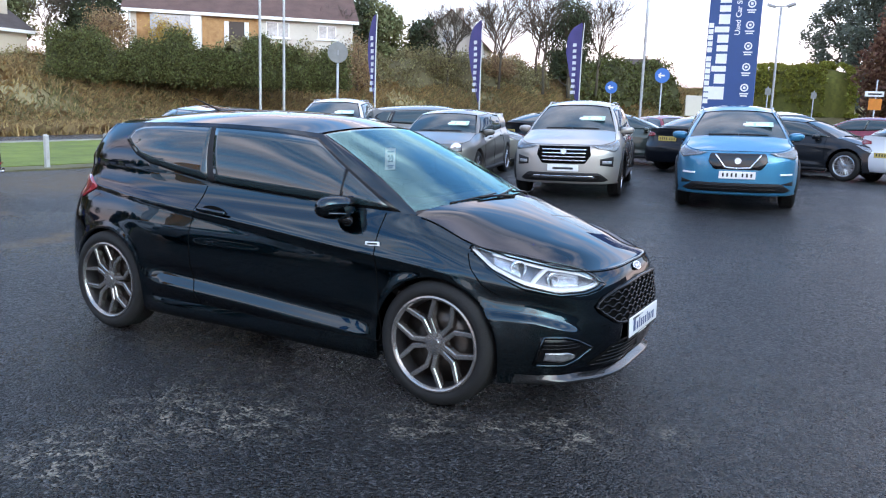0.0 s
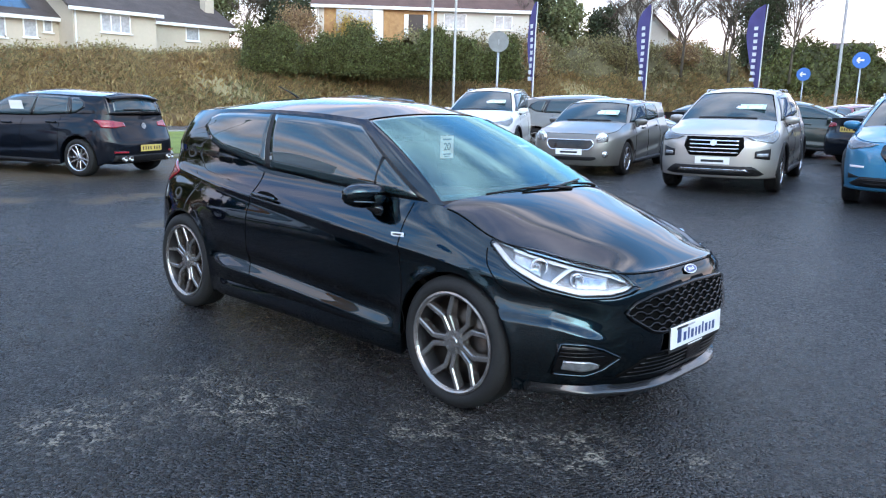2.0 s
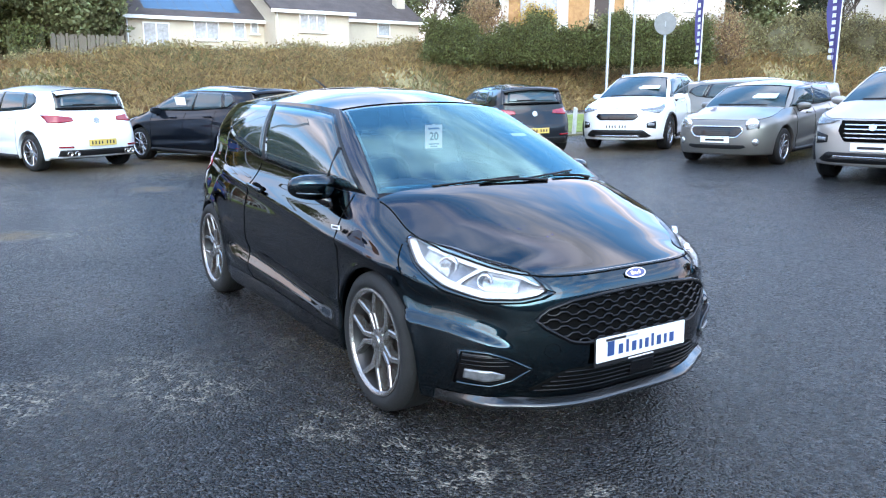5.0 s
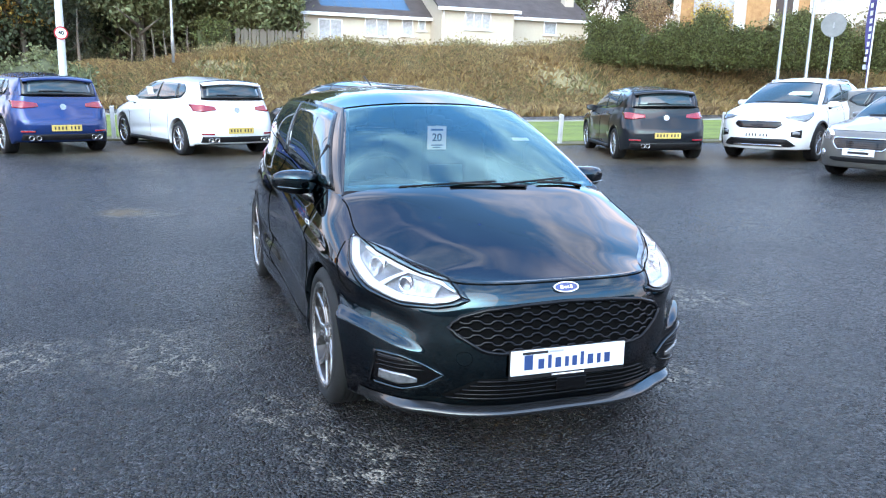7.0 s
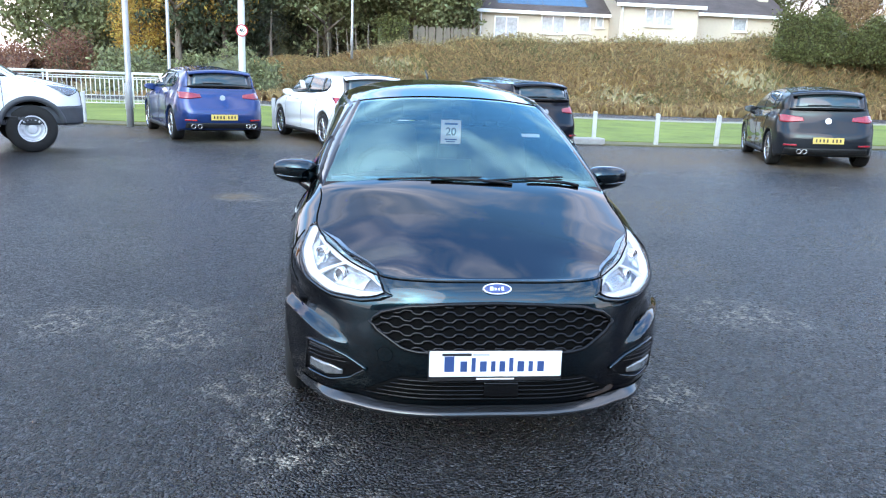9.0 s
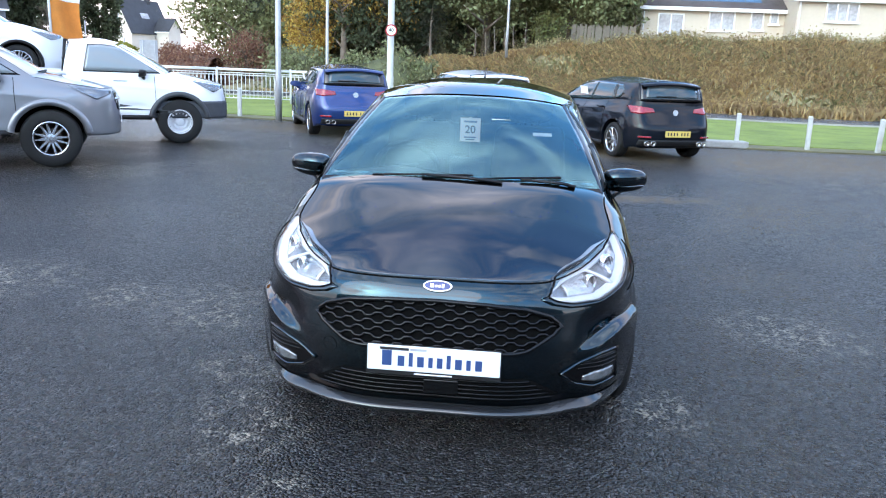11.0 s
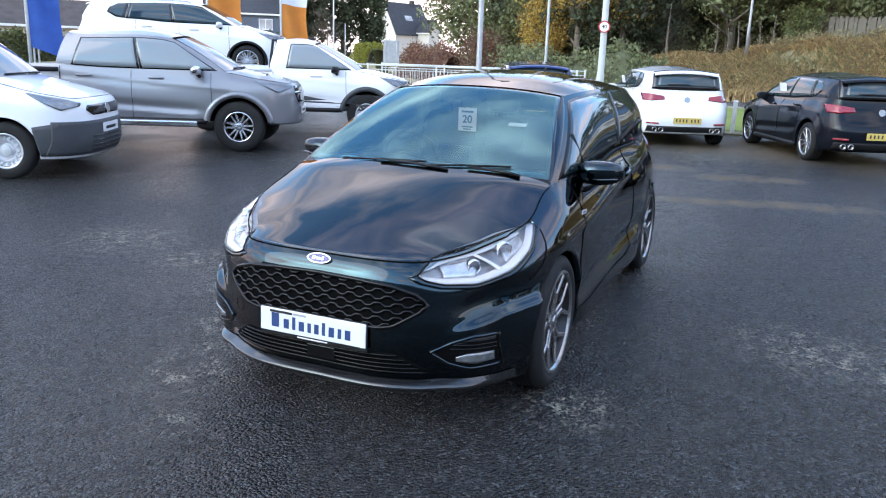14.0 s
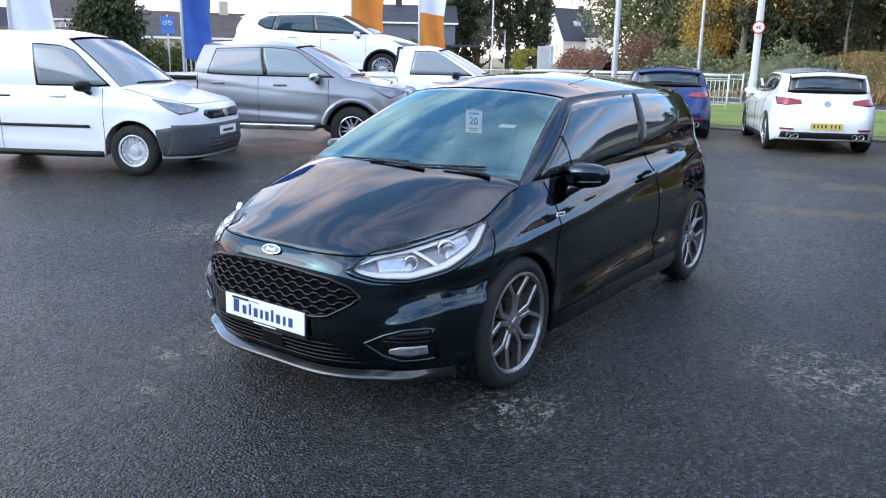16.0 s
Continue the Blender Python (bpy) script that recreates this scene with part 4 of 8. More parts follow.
def make_car(name, sh, body_mat, label, m, group="cars for sale", wheels=(0.21, 0.215, "5"), track=None, rim_mat=None, glass=None, lights="lens",
             cladding=None, plate_front=None, plate_rear=None, windows=None, trim=None, bars_on_roof=False, hero=False, handles=((0.25,), (-0.75,)), grille=None, card=False, lamps=None, tail_lamp=None, rear_glass=True, spoiler=True, mirror_mat=None):
    """A parked car with its panels, glass, lamps, plates, mirrors and wheels."""
    glass = glass or M_GLASS
    trim = trim or M_GLOSS
    car = thing(name, label, "car", group, m)
    F = lambda a, b, off=0.0: sh.find("front", a, b, off)
    B = lambda a, b, off=0.0: sh.find("back", a, b, off)
    Sd = lambda a, b, off=0.0: sh.find("side", a, b, off)
    W = lambda a, b, off=0.0: sh.side(a, b, off)
    part("body", fixed(mesh_of("body", *(sh.belt_mesh(420, 84) if hero else sh.belt_mesh()))), body_mat, car)
    part("bonnet", mesh_of("bonnet", *(sh.hood_mesh(110, 61) if hero else sh.hood_mesh())), body_mat, car)
    part("cabin", mesh_of("cabin", *sh.cabin_mesh()), body_mat, car)
    xf, xr, w, wb = sh.xf, sh.xr, sh.w, sh.wb
    part("underbody", box(xr + 0.25, xf - 0.25, -w * 0.66, w * 0.66, sh.low + 0.01, min(sh.shoulder(0.0), sh.shoulder(xf)) - 0.12, 0.04), M_DARK, car)
    # glass
    sc = lambda a, b, off=0.0: sh.screen(a, b, off)
    scr = lambda a, b, off=0.0: sh.screen(a, b, off, True)
    if not hero:
        part("windscreen", sh.patch(sc, [(-0.97, 0.02), (0.97, 0.02)], [(-0.93, 0.94), (0.93, 0.94)], 24, 12, 0.003, 0), glass, car)
    rg = part("rear_window", sh.patch(scr, [(-0.84, 0.1), (0.84, 0.1)], [(-0.8, 0.9), (0.8, 0.9)], 20, 10, 0.006), glass, car)
    part("rear_screen_frame", sh.patch(scr, [(-0.99, 0.0), (0.99, 0.0)], [(-0.98, 1.0), (0.98, 1.0)], 20, 10, 0.0), trim if rear_glass else body_mat, car)
    for mirror in (False, True):
        for lo, up in windows:
            frame_lo = [(a, b - 0.035) for a, b in lo]
            frame_up = [(a, b + 0.035) for a, b in up]
            frame_lo[0], frame_lo[-1] = (lo[0][0] - 0.014, frame_lo[0][1]), (lo[-1][0] + 0.014, frame_lo[-1][1])
            frame_up[0], frame_up[-1] = (up[0][0] - 0.014, frame_up[0][1]), (up[-1][0] + 0.014, frame_up[-1][1])
            part("window_frame", sh.patch(W, frame_lo, frame_up, 30, 6, 0.003, 0.01, mirror), trim, car)
            part("side_window", sh.patch(W, lo, up, 30, 8, 0.007, 0.003, mirror), glass, car)
    for sg in (1, -1):
        hsg = part("door_mirror", mirror_mesh(sg), mirror_mat or body_mat, car)
        xm = sh.x_cowl - 0.41
        ym = sh.side(np.array(0.2), np.array(0.1))[1]
        hsg.matrix_local = pose(xm, sg * (ym + 0.12), sh.shoulder(xm) + 0.005, 0, 0, 8 * sg) @ Matrix.Diagonal((1, sg, 1, 1))
        foot = tubes([[(xm + 0.05, sg * (ym - 0.03), sh.shoulder(xm) - 0.10), (xm + 0.04, sg * (ym + 0.05), sh.shoulder(xm) - 0.07), (xm + 0.01, sg * (ym + 0.11), sh.shoulder(xm) - 0.03)]], 0.034, 8, 0.028)
        part("mirror_foot", foot, M_GLOSS, car)
    if not hero:
        for sg in (1, -1):
            for hx in handles:
                p = Sd(hx[0], sh.shoulder(hx[0]) - 0.12, 0.012)
                hb = box(-0.11, 0.11, -0.012, 0.02, -0.016, 0.016, 0.01, 2, True)
                ob = part("door_handle", hb, body_mat, car)
                ob.matrix_local = pose(p[0], sg * p[1], p[2], 0, 0, 0) @ Matrix.Diagonal((1, sg, 1, 1))
        cut = [(sh.x_cowl - 0.18, "v"), (-0.05 if len(handles) > 1 else -0.44, "v")] + ([(-wb / 2 + 0.42, "v")] if len(handles) > 1 else [])
        for mirror in (1, -1):
            for cx, _ in cut:
                ln = line_on(Sd, [(cx, sh.low + 0.06), (cx - 0.02, sh.shoulder(cx) - 0.02)], 14, 0.0005) * [1, mirror, 1]
                part("panel_gap", tubes([ln], 0.004, 4), M_DARK, car)
        for s in (1, -1):
            part("sill_trim", tubes([line_on(Sd, [(wb / 2 - sh.arch_r - 0.02, sh.low + 0.03), (-wb / 2 + sh.arch_r + 0.02, sh.low + 0.03)], 20, 0.0) * [1, s, 1]], 0.045, 6), cladding or M_PLASTIC, car)
    if cladding:
        for sg in (1, -1):
            for xc in (wb / 2, -wb / 2):
                ang = np.linspace(radians(-8), radians(188), 30)
                pts = np.stack([xc + (sh.arch_r + 0.012) * np.cos(ang), np.maximum(sh.low + 0.02, sh.r + (sh.arch_r + 0.012) * np.sin(ang))], 1)
                ln = line_on(Sd, pts, 30, -0.004) * [1, sg, 1]
                part("arch_trim", tubes([ln], 0.032, 6), cladding, car)
    if bars_on_roof:
        for sg in (1, -1):
            q = np.linspace(0.16, 0.9, 20)
            p = sh.T(q) * [1, sg * 0.93, 1] + [0, 0, 0.045]
            p[0, 2] -= 0.03
            p[-1, 2] -= 0.03
            part("roof_rail", tubes([p], 0.014, 6), M_SILVER, car)
    if spoiler:
        t1 = sh.T(np.array(1.0))
        s = np.linspace(-1, 1, 21)
        c = 1 - s * s
        a = np.stack([t1[0] + 0.08 - sh.bow1 * c, s * t1[1] * 0.99, sh.top(t1[0]) - 0.012 - 0.05 * (1 - c)], -1)
        b = np.stack([t1[0] - 0.13 - sh.bow1 * c, s * t1[1] * 0.97, sh.top(t1[0]) - 0.052 - 0.045 * (1 - c)], -1)
        e = b - [0, 0, 0.028]
        g = np.stack([t1[0] + 0.02 - sh.bow1 * c, s * t1[1] * 0.96, sh.top(t1[0]) - 0.10 - 0.04 * (1 - c)], -1)
        part("roof_spoiler", fixed(mesh_of("spoiler", np.stack([a, (a + b) / 2 + [0, 0, 0.012], b, e, g], 1).reshape(-1, 3), grid_faces(21, 5))), body_mat, car)
    # lamps
    if lamps:
        for lo, up in lamps:
            for mirror in (False, True):
                h = part("headlamp", sh.patch(Sd, lo, up, 20, 8, 0.006, 0.014, mirror), M_BOWL, car)
                part("lamp_lens", sh.patch(Sd, lo, up, 20, 8, 0.016, 0.012, mirror), M_LENS, h)
    if tail_lamp:
        lo, up = tail_lamp
        for sg in (1, -1):
            part("tail_lamp", sh.patch(B, [(a * sg, b) for a, b in lo], [(a * sg, b) for a, b in up], 18, 6, 0.008, 0.014), M_RED, car)
    for plate, fn, pm in ((plate_front, F, M_WPLATE), (plate_rear, B, M_YPLATE)):
        if plate:
            z0 = plate[0]
            p = fn(np.array(0.0), np.array(z0), 0.012)
            pl = part("number_plate", box(-0.26, 0.26, -0.0555, 0.0555, 0, 0.006, 0.003), pm, car)
            pl.matrix_local = pose(p[0], 0, z0, 90, 0, 90 if fn is F else -90)
            rows = [(-0.2 + 0.062 * i + (0.03 if i > 3 else 0), 0, 0.026, 0.056) for i in range(7)] if plate[1] == "number" else [(0.0, -0.008, 0.34, 0.036)]
            for bx, by, bw, bh in rows:
                part("plate_mark", bars([(0, 0, bw, bh)]), M_INK, pl).matrix_local = pose(bx, by, 0.0062)
    if grille:
        for lo, up, mt in grille:
            part("grille", sh.patch(F, lo, up, 24, 6, 0.005, 0.012), mt, car)
    if card:
        c = part("price_card", bars([(0.0, 0.0, 0.50, 0.16)]), M_TEAL, car)
        p = sh.screen(np.array(-0.42 if card > 0 else 0.42), np.array(0.42), 0.012)
        p2 = sh.screen(np.array(-0.42), np.array(0.52), 0.012)
        tilt = math.degrees(math.atan2(p2[2] - p[2], p[0] - p2[0]))
        c.matrix_local = Matrix.Translation(p) @ pose(0, 0, 0, 0, 0, 90) @ pose(0, 0, 0, tilt, 0, 0)
        mk = part("card_marks", bars([(-0.13, -0.012, 0.16, 0.075), (0.09, -0.012, 0.20, 0.075), (0.0, 0.055, 0.24, 0.014)]), M_PAPER, c)
        mk.matrix_local = pose(0, 0, 0.0015)
    if not hero:
        # bonnet edge, wipers and scuttle
        fu = np.linspace(0.0, sh.u_at(sh.x_cowl + 0.05), 40)
        for sg in (1, -1):
            part("bonnet_gap", tubes([sh.at(fu, np.full_like(fu, 0.99), 0.0006) * [1, sg, 1]], 0.004, 4), M_DARK, car)
        for a0, a1 in ((-0.6, 0.0), (0.02, 0.6)):
            part("wiper", tubes([[sh.screen(np.array(a), np.array(0.05), 0.02) for a in np.linspace(a0, a1, 8)]], 0.012, 5), M_PLASTIC, car)
    add_wheels(car, sh, *wheels, track if track else w - wheels[0] / 2 - 0.012, rim_mat)
    return car


def dress_front(car, sh, intake, pods, lamp, badge_z, skid=None):
    """Lower intake, lamp pods with their lamps, badge and skid strip of a car's nose."""
    F = lambda a, b, off=0.0: sh.find("front", a, b, off)
    z0, z1, half = intake
    low = part("lower_grille", sh.patch(F, [(-half, z0 + 0.03), (-half * 0.9, z0), (half * 0.9, z0), (half, z0 + 0.03)], [(-half, z0 + 0.03), (-half * 0.8, z1), (half * 0.8, z1), (half, z0 + 0.03)], 30, 5, 0.007, 0.014), M_PLASTIC, car)
    for k in range(2):
        zz = z0 + (z1 - z0) * (0.35 + 0.35 * k)
        part("slat", tubes([line_on(F, [(-half * 0.8, zz), (half * 0.8, zz)], 16, 0.012)], 0.006, 5), M_GLOSS, low)
    if skid:
        part("skid_strip", sh.patch(F, [(-half * 0.72, skid), (half * 0.72, skid)], [(-half * 0.66, skid + 0.045), (half * 0.66, skid + 0.045)], 24, 4, 0.016, 0.016), M_SILVER, car)
    ya, yb, za, zb = pods
    for sg in (1, -1):
        pod = part("lamp_pod", sh.patch(F, [(ya * sg, za + 0.03), (yb * sg, za)], [(ya * sg, zb - 0.04), (yb * sg, zb)], 12, 5, 0.006, 0.012), M_PLASTIC, car)
        la, lb, lz, lh = lamp
        part("fog_lamp", sh.patch(F, [(la * sg, lz), (lb * sg, lz)], [(la * sg, lz + lh), (lb * sg, lz + lh)], 12, 4, 0.014, 0.010), M_DRL if lh < 0.04 else M_BOWL, pod)
    p = F(np.array(0.0), np.array(badge_z), 0.016)
    part("badge", cyl(0.05, 0.010, 24, bevel=0.003), M_SILVER, car).matrix_local = Matrix.Translation(p) @ pose(0, 0, 0, 0, 80, 0)

# ---- the black hatchback in the middle of the yard ----
HERO = Shell(4.05, 1.73, 1.468, 2.493, 0.835, 0.325, 0.735, 0.955, 1.085, 1.10, 1.06, 0.36, -1.44, -1.58, low=0.18, arch=0.020, crease=0.016, lamp_roll=0.055, roof_w=0.70, cheek=0.030, fold=0.078, axle=0.02, boxy=0.55)
HERO_WINDOWS = [
    ([(0.038, 0.05), (0.12, 0.05), (0.30, 0.05), (0.490, 0.05)], [(0.038, 0.89), (0.10, 0.91), (0.30, 0.915), (0.490, 0.915)]),
    ([(0.510, 0.06), (0.62, 0.06), (0.70, 0.10), (0.76, 0.24), (0.83, 0.58)], [(0.510, 0.915), (0.70, 0.90), (0.80, 0.87), (0.83, 0.78)]),
]
hatch = make_car("black_hatchback", HERO, M_BLACK, "glossy black three-door hatchback parked alone on wet tarmac, dark alloy wheels", pose(0, 0, 0), group="",
                 wheels=(0.205, 0.248, "y10"), track=0.752, windows=HERO_WINDOWS, trim=M_GRILLE, glass=M_PRIVACY, hero=True, plate_rear=(0.62, "number"))
hF = lambda a, b, off=0.0: HERO.find("front", a, b, off)
hS = lambda a, b, off=0.0: HERO.find("side", a, b, off)
hW = lambda a, b, off=0.0: HERO.side(a, b, off)
hG = lambda a, b, off=0.0: HERO.screen(a, b, off)
ws = part("windscreen", HERO.patch(hG, [(-0.985, 0.015), (0.985, 0.015)], [(-0.96, 0.965), (0.96, 0.965)], 30, 14, 0.003, 0), M_SCREEN, hatch, "tinted laminated windscreen")
ws.visible_shadow = False
# black ceramic border of the windscreen
for lo, up in (([(-0.985, 0.012), (0.985, 0.012)], [(-0.98, 0.085), (0.98, 0.085)]), ([(-0.965, 0.93), (0.965, 0.93)], [(-0.96, 0.975), (0.96, 0.975)])):
    part("windscreen_border", HERO.patch(hG, lo, up, 30, 3, 0.0, 0.001), M_GLOSS, hatch)
for sg in (-1, 1):
    part("windscreen_border", HERO.patch(hG, [(0.995 * sg, 0.01), (0.99 * sg, 0.5), (0.975 * sg, 0.97)], [(0.955 * sg, 0.01), (0.95 * sg, 0.5), (0.93 * sg, 0.97)], 20, 3, 0.0, 0.001), M_GLOSS, hatch)
for sg in (-1, 1):
    part("door_pillar", HERO.patch(hW, [(0.483, 0.03), (0.517, 0.03)], [(0.483, 0.925), (0.517, 0.925)], 6, 12, 0.0045, 0.004, sg < 0), M_PLASTIC, hatch)
# headlamps: dark housing, bright bowl and light guide under a clear lens
LAMP_LO = [(1.982, 0.672), (1.972, 0.652), (1.935, 0.637), (1.85, 0.635), (1.71, 0.672), (1.55, 0.737), (1.41, 0.820)]
LAMP_UP = [(1.982, 0.672), (1.955, 0.698), (1.89, 0.731), (1.76, 0.765), (1.61, 0.800), (1.50, 0.818), (1.41, 0.832)]


def between(k, a=LAMP_LO, b=LAMP_UP):
    return [((p[0] * (1 - k) + q[0] * k), (p[1] * (1 - k) + q[1] * k)) for p, q in zip(a, b)]



def grown(line, by):
    """The lamp's outline moved outwards over the skin, staying under the bonnet's edge."""
    cx, cz = 1.71, 0.725
    out = []
    for px, pz in line:
        k = math.hypot(px - cx, (pz - cz) * 2.2)
        qx, qz = px + by * (px - cx) / k, pz + by * (pz - cz) * 2.2 / k
        out.append((qx, min(qz, float(HERO.shoulder(qx)) - 0.003)))
    return out


def in_lamp(px, pz):
    """Whether a place of the flank lies inside the lamp's opening."""
    lo = np.interp(px, [q[0] for q in LAMP_LO][::-1], [q[1] for q in LAMP_LO][::-1])
    up = np.interp(px, [q[0] for q in LAMP_UP][::-1], [q[1] for q in LAMP_UP][::-1])
    return 1.412 < px < 1.980 and lo < pz < up


# the wings are open behind the lamps
body = next(c for c in hatch.children if c.name.startswith("body"))
bm = bmesh.new()
bm.from_mesh(body.data)
gone = [f for f in bm.faces if 1.38 < f.calc_center_median().x < 2.02 and any(abs(v.co.y) > 0.3 and in_lamp(v.co.x, v.co.z) for v in f.verts)]
bmesh.ops.delete(bm, geom=gone, context="FACES")
bm.to_mesh(body.data)
bm.free()
DEEP = -0.050
for mirror in (False, True):
    sgn = -1 if mirror else 1
    lamp = part("headlamp", HERO.patch(hS, LAMP_LO, LAMP_UP, 60, 14, DEEP, DEEP - 0.001, mirror), M_HOUSING, hatch, "clear headlamp with a bright reflector")
    wide_lo, wide_up = grown(LAMP_LO, 0.024), grown(LAMP_UP, 0.024)
    part("lamp_flange", HERO.patch(hS, wide_lo, LAMP_LO, 50, 3, 0.0012, 0.002, mirror), M_BLACK, lamp)
    part("lamp_flange", HERO.patch(hS, LAMP_UP, wide_up, 50, 3, 0.0012, 0.002, mirror), M_BLACK, lamp)
    # bright lower blade, its turned-up inner end and the upper running-light blade
    part("light_guide", HERO.patch(hS, between(0.01), between(0.15), 50, 3, -0.010, 0.03, mirror), M_DRL, lamp)
    part("light_guide", HERO.patch(hS, between(0.70)[1:6], between(0.80)[1:6], 40, 3, -0.016, 0.02, mirror), M_DRL, lamp)
    # pale blue strip paints the sky's reflection along the lens's upper edge
    part("lamp_sky_reflection", HERO.patch(hS, between(0.81)[1:], between(0.995)[1:], 40, 3, -0.012, 0.02, mirror), M_AQUA, lamp)
    part("reflector", HERO.patch(hS, between(0.16)[2:4], between(0.66)[2:4], 14, 6, -0.030, 0.02, mirror), M_LAMP, lamp)
    part("reflector", HERO.patch(hS, between(0.20)[4:6], between(0.66)[4:6], 14, 6, -0.034, 0.016, mirror), M_LAMP, lamp)
    part("lamp_divider", HERO.patch(hS, [(1.748, 0.672), (1.732, 0.678)], [(1.778, 0.745), (1.762, 0.748)], 4, 6, -0.014, 0.03, mirror), M_DRL, lamp)
    for cx, cz, r in ((1.655, 0.737, 0.036), (1.815, 0.692, 0.028)):
        c = hS(np.array(cx), np.array(cz), -0.034) * [1, sgn, 1]
        n = HERO.find("front", np.array(0.62 * sgn), np.array(cz), 0.1) - HERO.find("front", np.array(0.62 * sgn), np.array(cz), 0.0)
        v, f = lathe([(r * 1.16, -0.01), (r * 1.15, 0.012), (r, 0.018), (r * 0.94, 0.006), (r * 0.86, 0.004), (r * 0.84, 0.012)], 28, "z")
        rim_ = part("projector_ring", mesh_of("projector", v, f), M_CHROME, lamp)
        rim_.matrix_local = Matrix.Translation(c) @ Vector(n).to_track_quat("Z", "Y").to_matrix().to_4x4()
        v, f = lathe([(r * 0.86, 0.006), (r * 0.7, 0.014), (r * 0.4, 0.020), (0.0, 0.022)], 24, "z")
        part("projector_lens", mesh_of("ball", v, f), M_BALL, lamp).matrix_local = rim_.matrix_local
    part("lamp_lens", HERO.patch(hS, LAMP_LO, LAMP_UP, 50, 12, 0.004, 0.004, mirror), M_LENS, lamp).visible_shadow = False
    ring = np.concatenate([line_on(hS, LAMP_LO, 40, 0.002), line_on(hS, LAMP_UP, 40, 0.002)[::-1][1:-1]]) * [1, sgn, 1]
    part("lamp_seal", mesh_of("seal", *tube(ring, 0.0028, 5, closed=True)), M_GRILLE, lamp)
# upper grille
GR_LO = [(-0.487, 0.558), (-0.46, 0.528), (-0.36, 0.465), (-0.30, 0.455), (0, 0.460), (0.30, 0.455), (0.36, 0.465), (0.46, 0.528), (0.487, 0.558)]
GR_UP = [(-0.487, 0.558), (-0.44, 0.600), (-0.345, 0.630), (-0.2, 0.644), (0, 0.649), (0.2, 0.644), (0.345, 0.630), (0.44, 0.600), (0.487, 0.558)]
gr = part("upper_grille", HERO.patch(hF, GR_LO, GR_UP, 50, 8, 0.003, 0.01), M_DARK, hatch, "gloss black honeycomb grille")
ring = np.concatenate([line_on(hF, GR_LO, 50, 0.008), line_on(hF, GR_UP, 50, 0.008)[::-1][1:-1]])
part("grille_surround", mesh_of("surround", *tube(ring, 0.0095, 8, closed=True)), M_GRILLE, gr)
lo_of, up_of = smooth_curve(GR_LO), smooth_curve(GR_UP)
lines = []
for r in range(7):
    z0 = 0.468 + 0.0285 * r
    ph = 0.0 if r % 2 == 0 else 0.5
    pts, seg = [], []
    for k in range(-60, 61):
        y = k * 0.0085
        t = (y / 0.080 + ph) % 1.0
        wav = np.interp(t, [0, 0.36, 0.50, 0.86, 1], [1, 1, -1, -1, 1]) * 0.0064
        z = z0 + wav
        if abs(y) < 0.475 and lo_of(y) + 0.002 < z < up_of(y) - 0.002:
            seg.append((y, z))
        elif len(seg) > 3:
            pts.append(seg)
            seg = []
        else:
            seg = []
    if len(seg) > 3:
        pts.append(seg)
    for sgm in pts:
        a = np.array(sgm)
        lines.append(hF(a[:, 0], a[:, 1], 0.007))
part("grille_mesh", tubes(lines, 0.0062, 6), M_GRILLE, gr)
# lower intake with slats, chin spoiler and lamp pods
LG_LO = [(-0.50, 0.262), (-0.46, 0.243), (0, 0.238), (0.46, 0.243), (0.50, 0.262)]
LG_UP = [(-0.50, 0.262), (-0.375, 0.345), (0, 0.352), (0.375, 0.345), (0.50, 0.262)]
lg = part("lower_grille", HERO.patch(hF, LG_LO, LG_UP, 40, 5, 0.003, 0.01), M_DARK, hatch, "slatted lower air intake")
for k in range(5):
    z = 0.255 + 0.02 * k
    half = 0.48 - 0.026 * k
    part("slat", tubes([line_on(hF, [(-half, z), (half, z)], 24, 0.007)], 0.0042, 5), M_GRILLE, lg)
part("intake_sensor", box(-0.07, 0.07, -0.03, 0.03, 0, 0.01, 0.004), M_GRILLE, hatch).matrix_local = pose(HERO.xf - 0.01, 0.03, 0.30, 90, 0, 90)
y = np.linspace(-0.775, 0.775, 61)
chin = []
for off, dz in ((0.0, 0.034), (0.030, 0.016), (0.042, 0.010), (0.045, -0.004), (0.030, -0.016), (-0.03, -0.016)):
    zz = 0.182 + dz + 0.02 * np.clip((np.abs(y) - 0.45) / 0.35, 0, 1)
    chin.append(HERO.find("front", y, zz, off * (1 - step(0.55, 0.78, np.abs(y))) + 0.004))
part("chin_spoiler", fixed(mesh_of("chin", np.stack(chin, 1).reshape(-1, 3), grid_faces(61, 6))), M_LIP, hatch, "satin grey-black lip below the bumper")
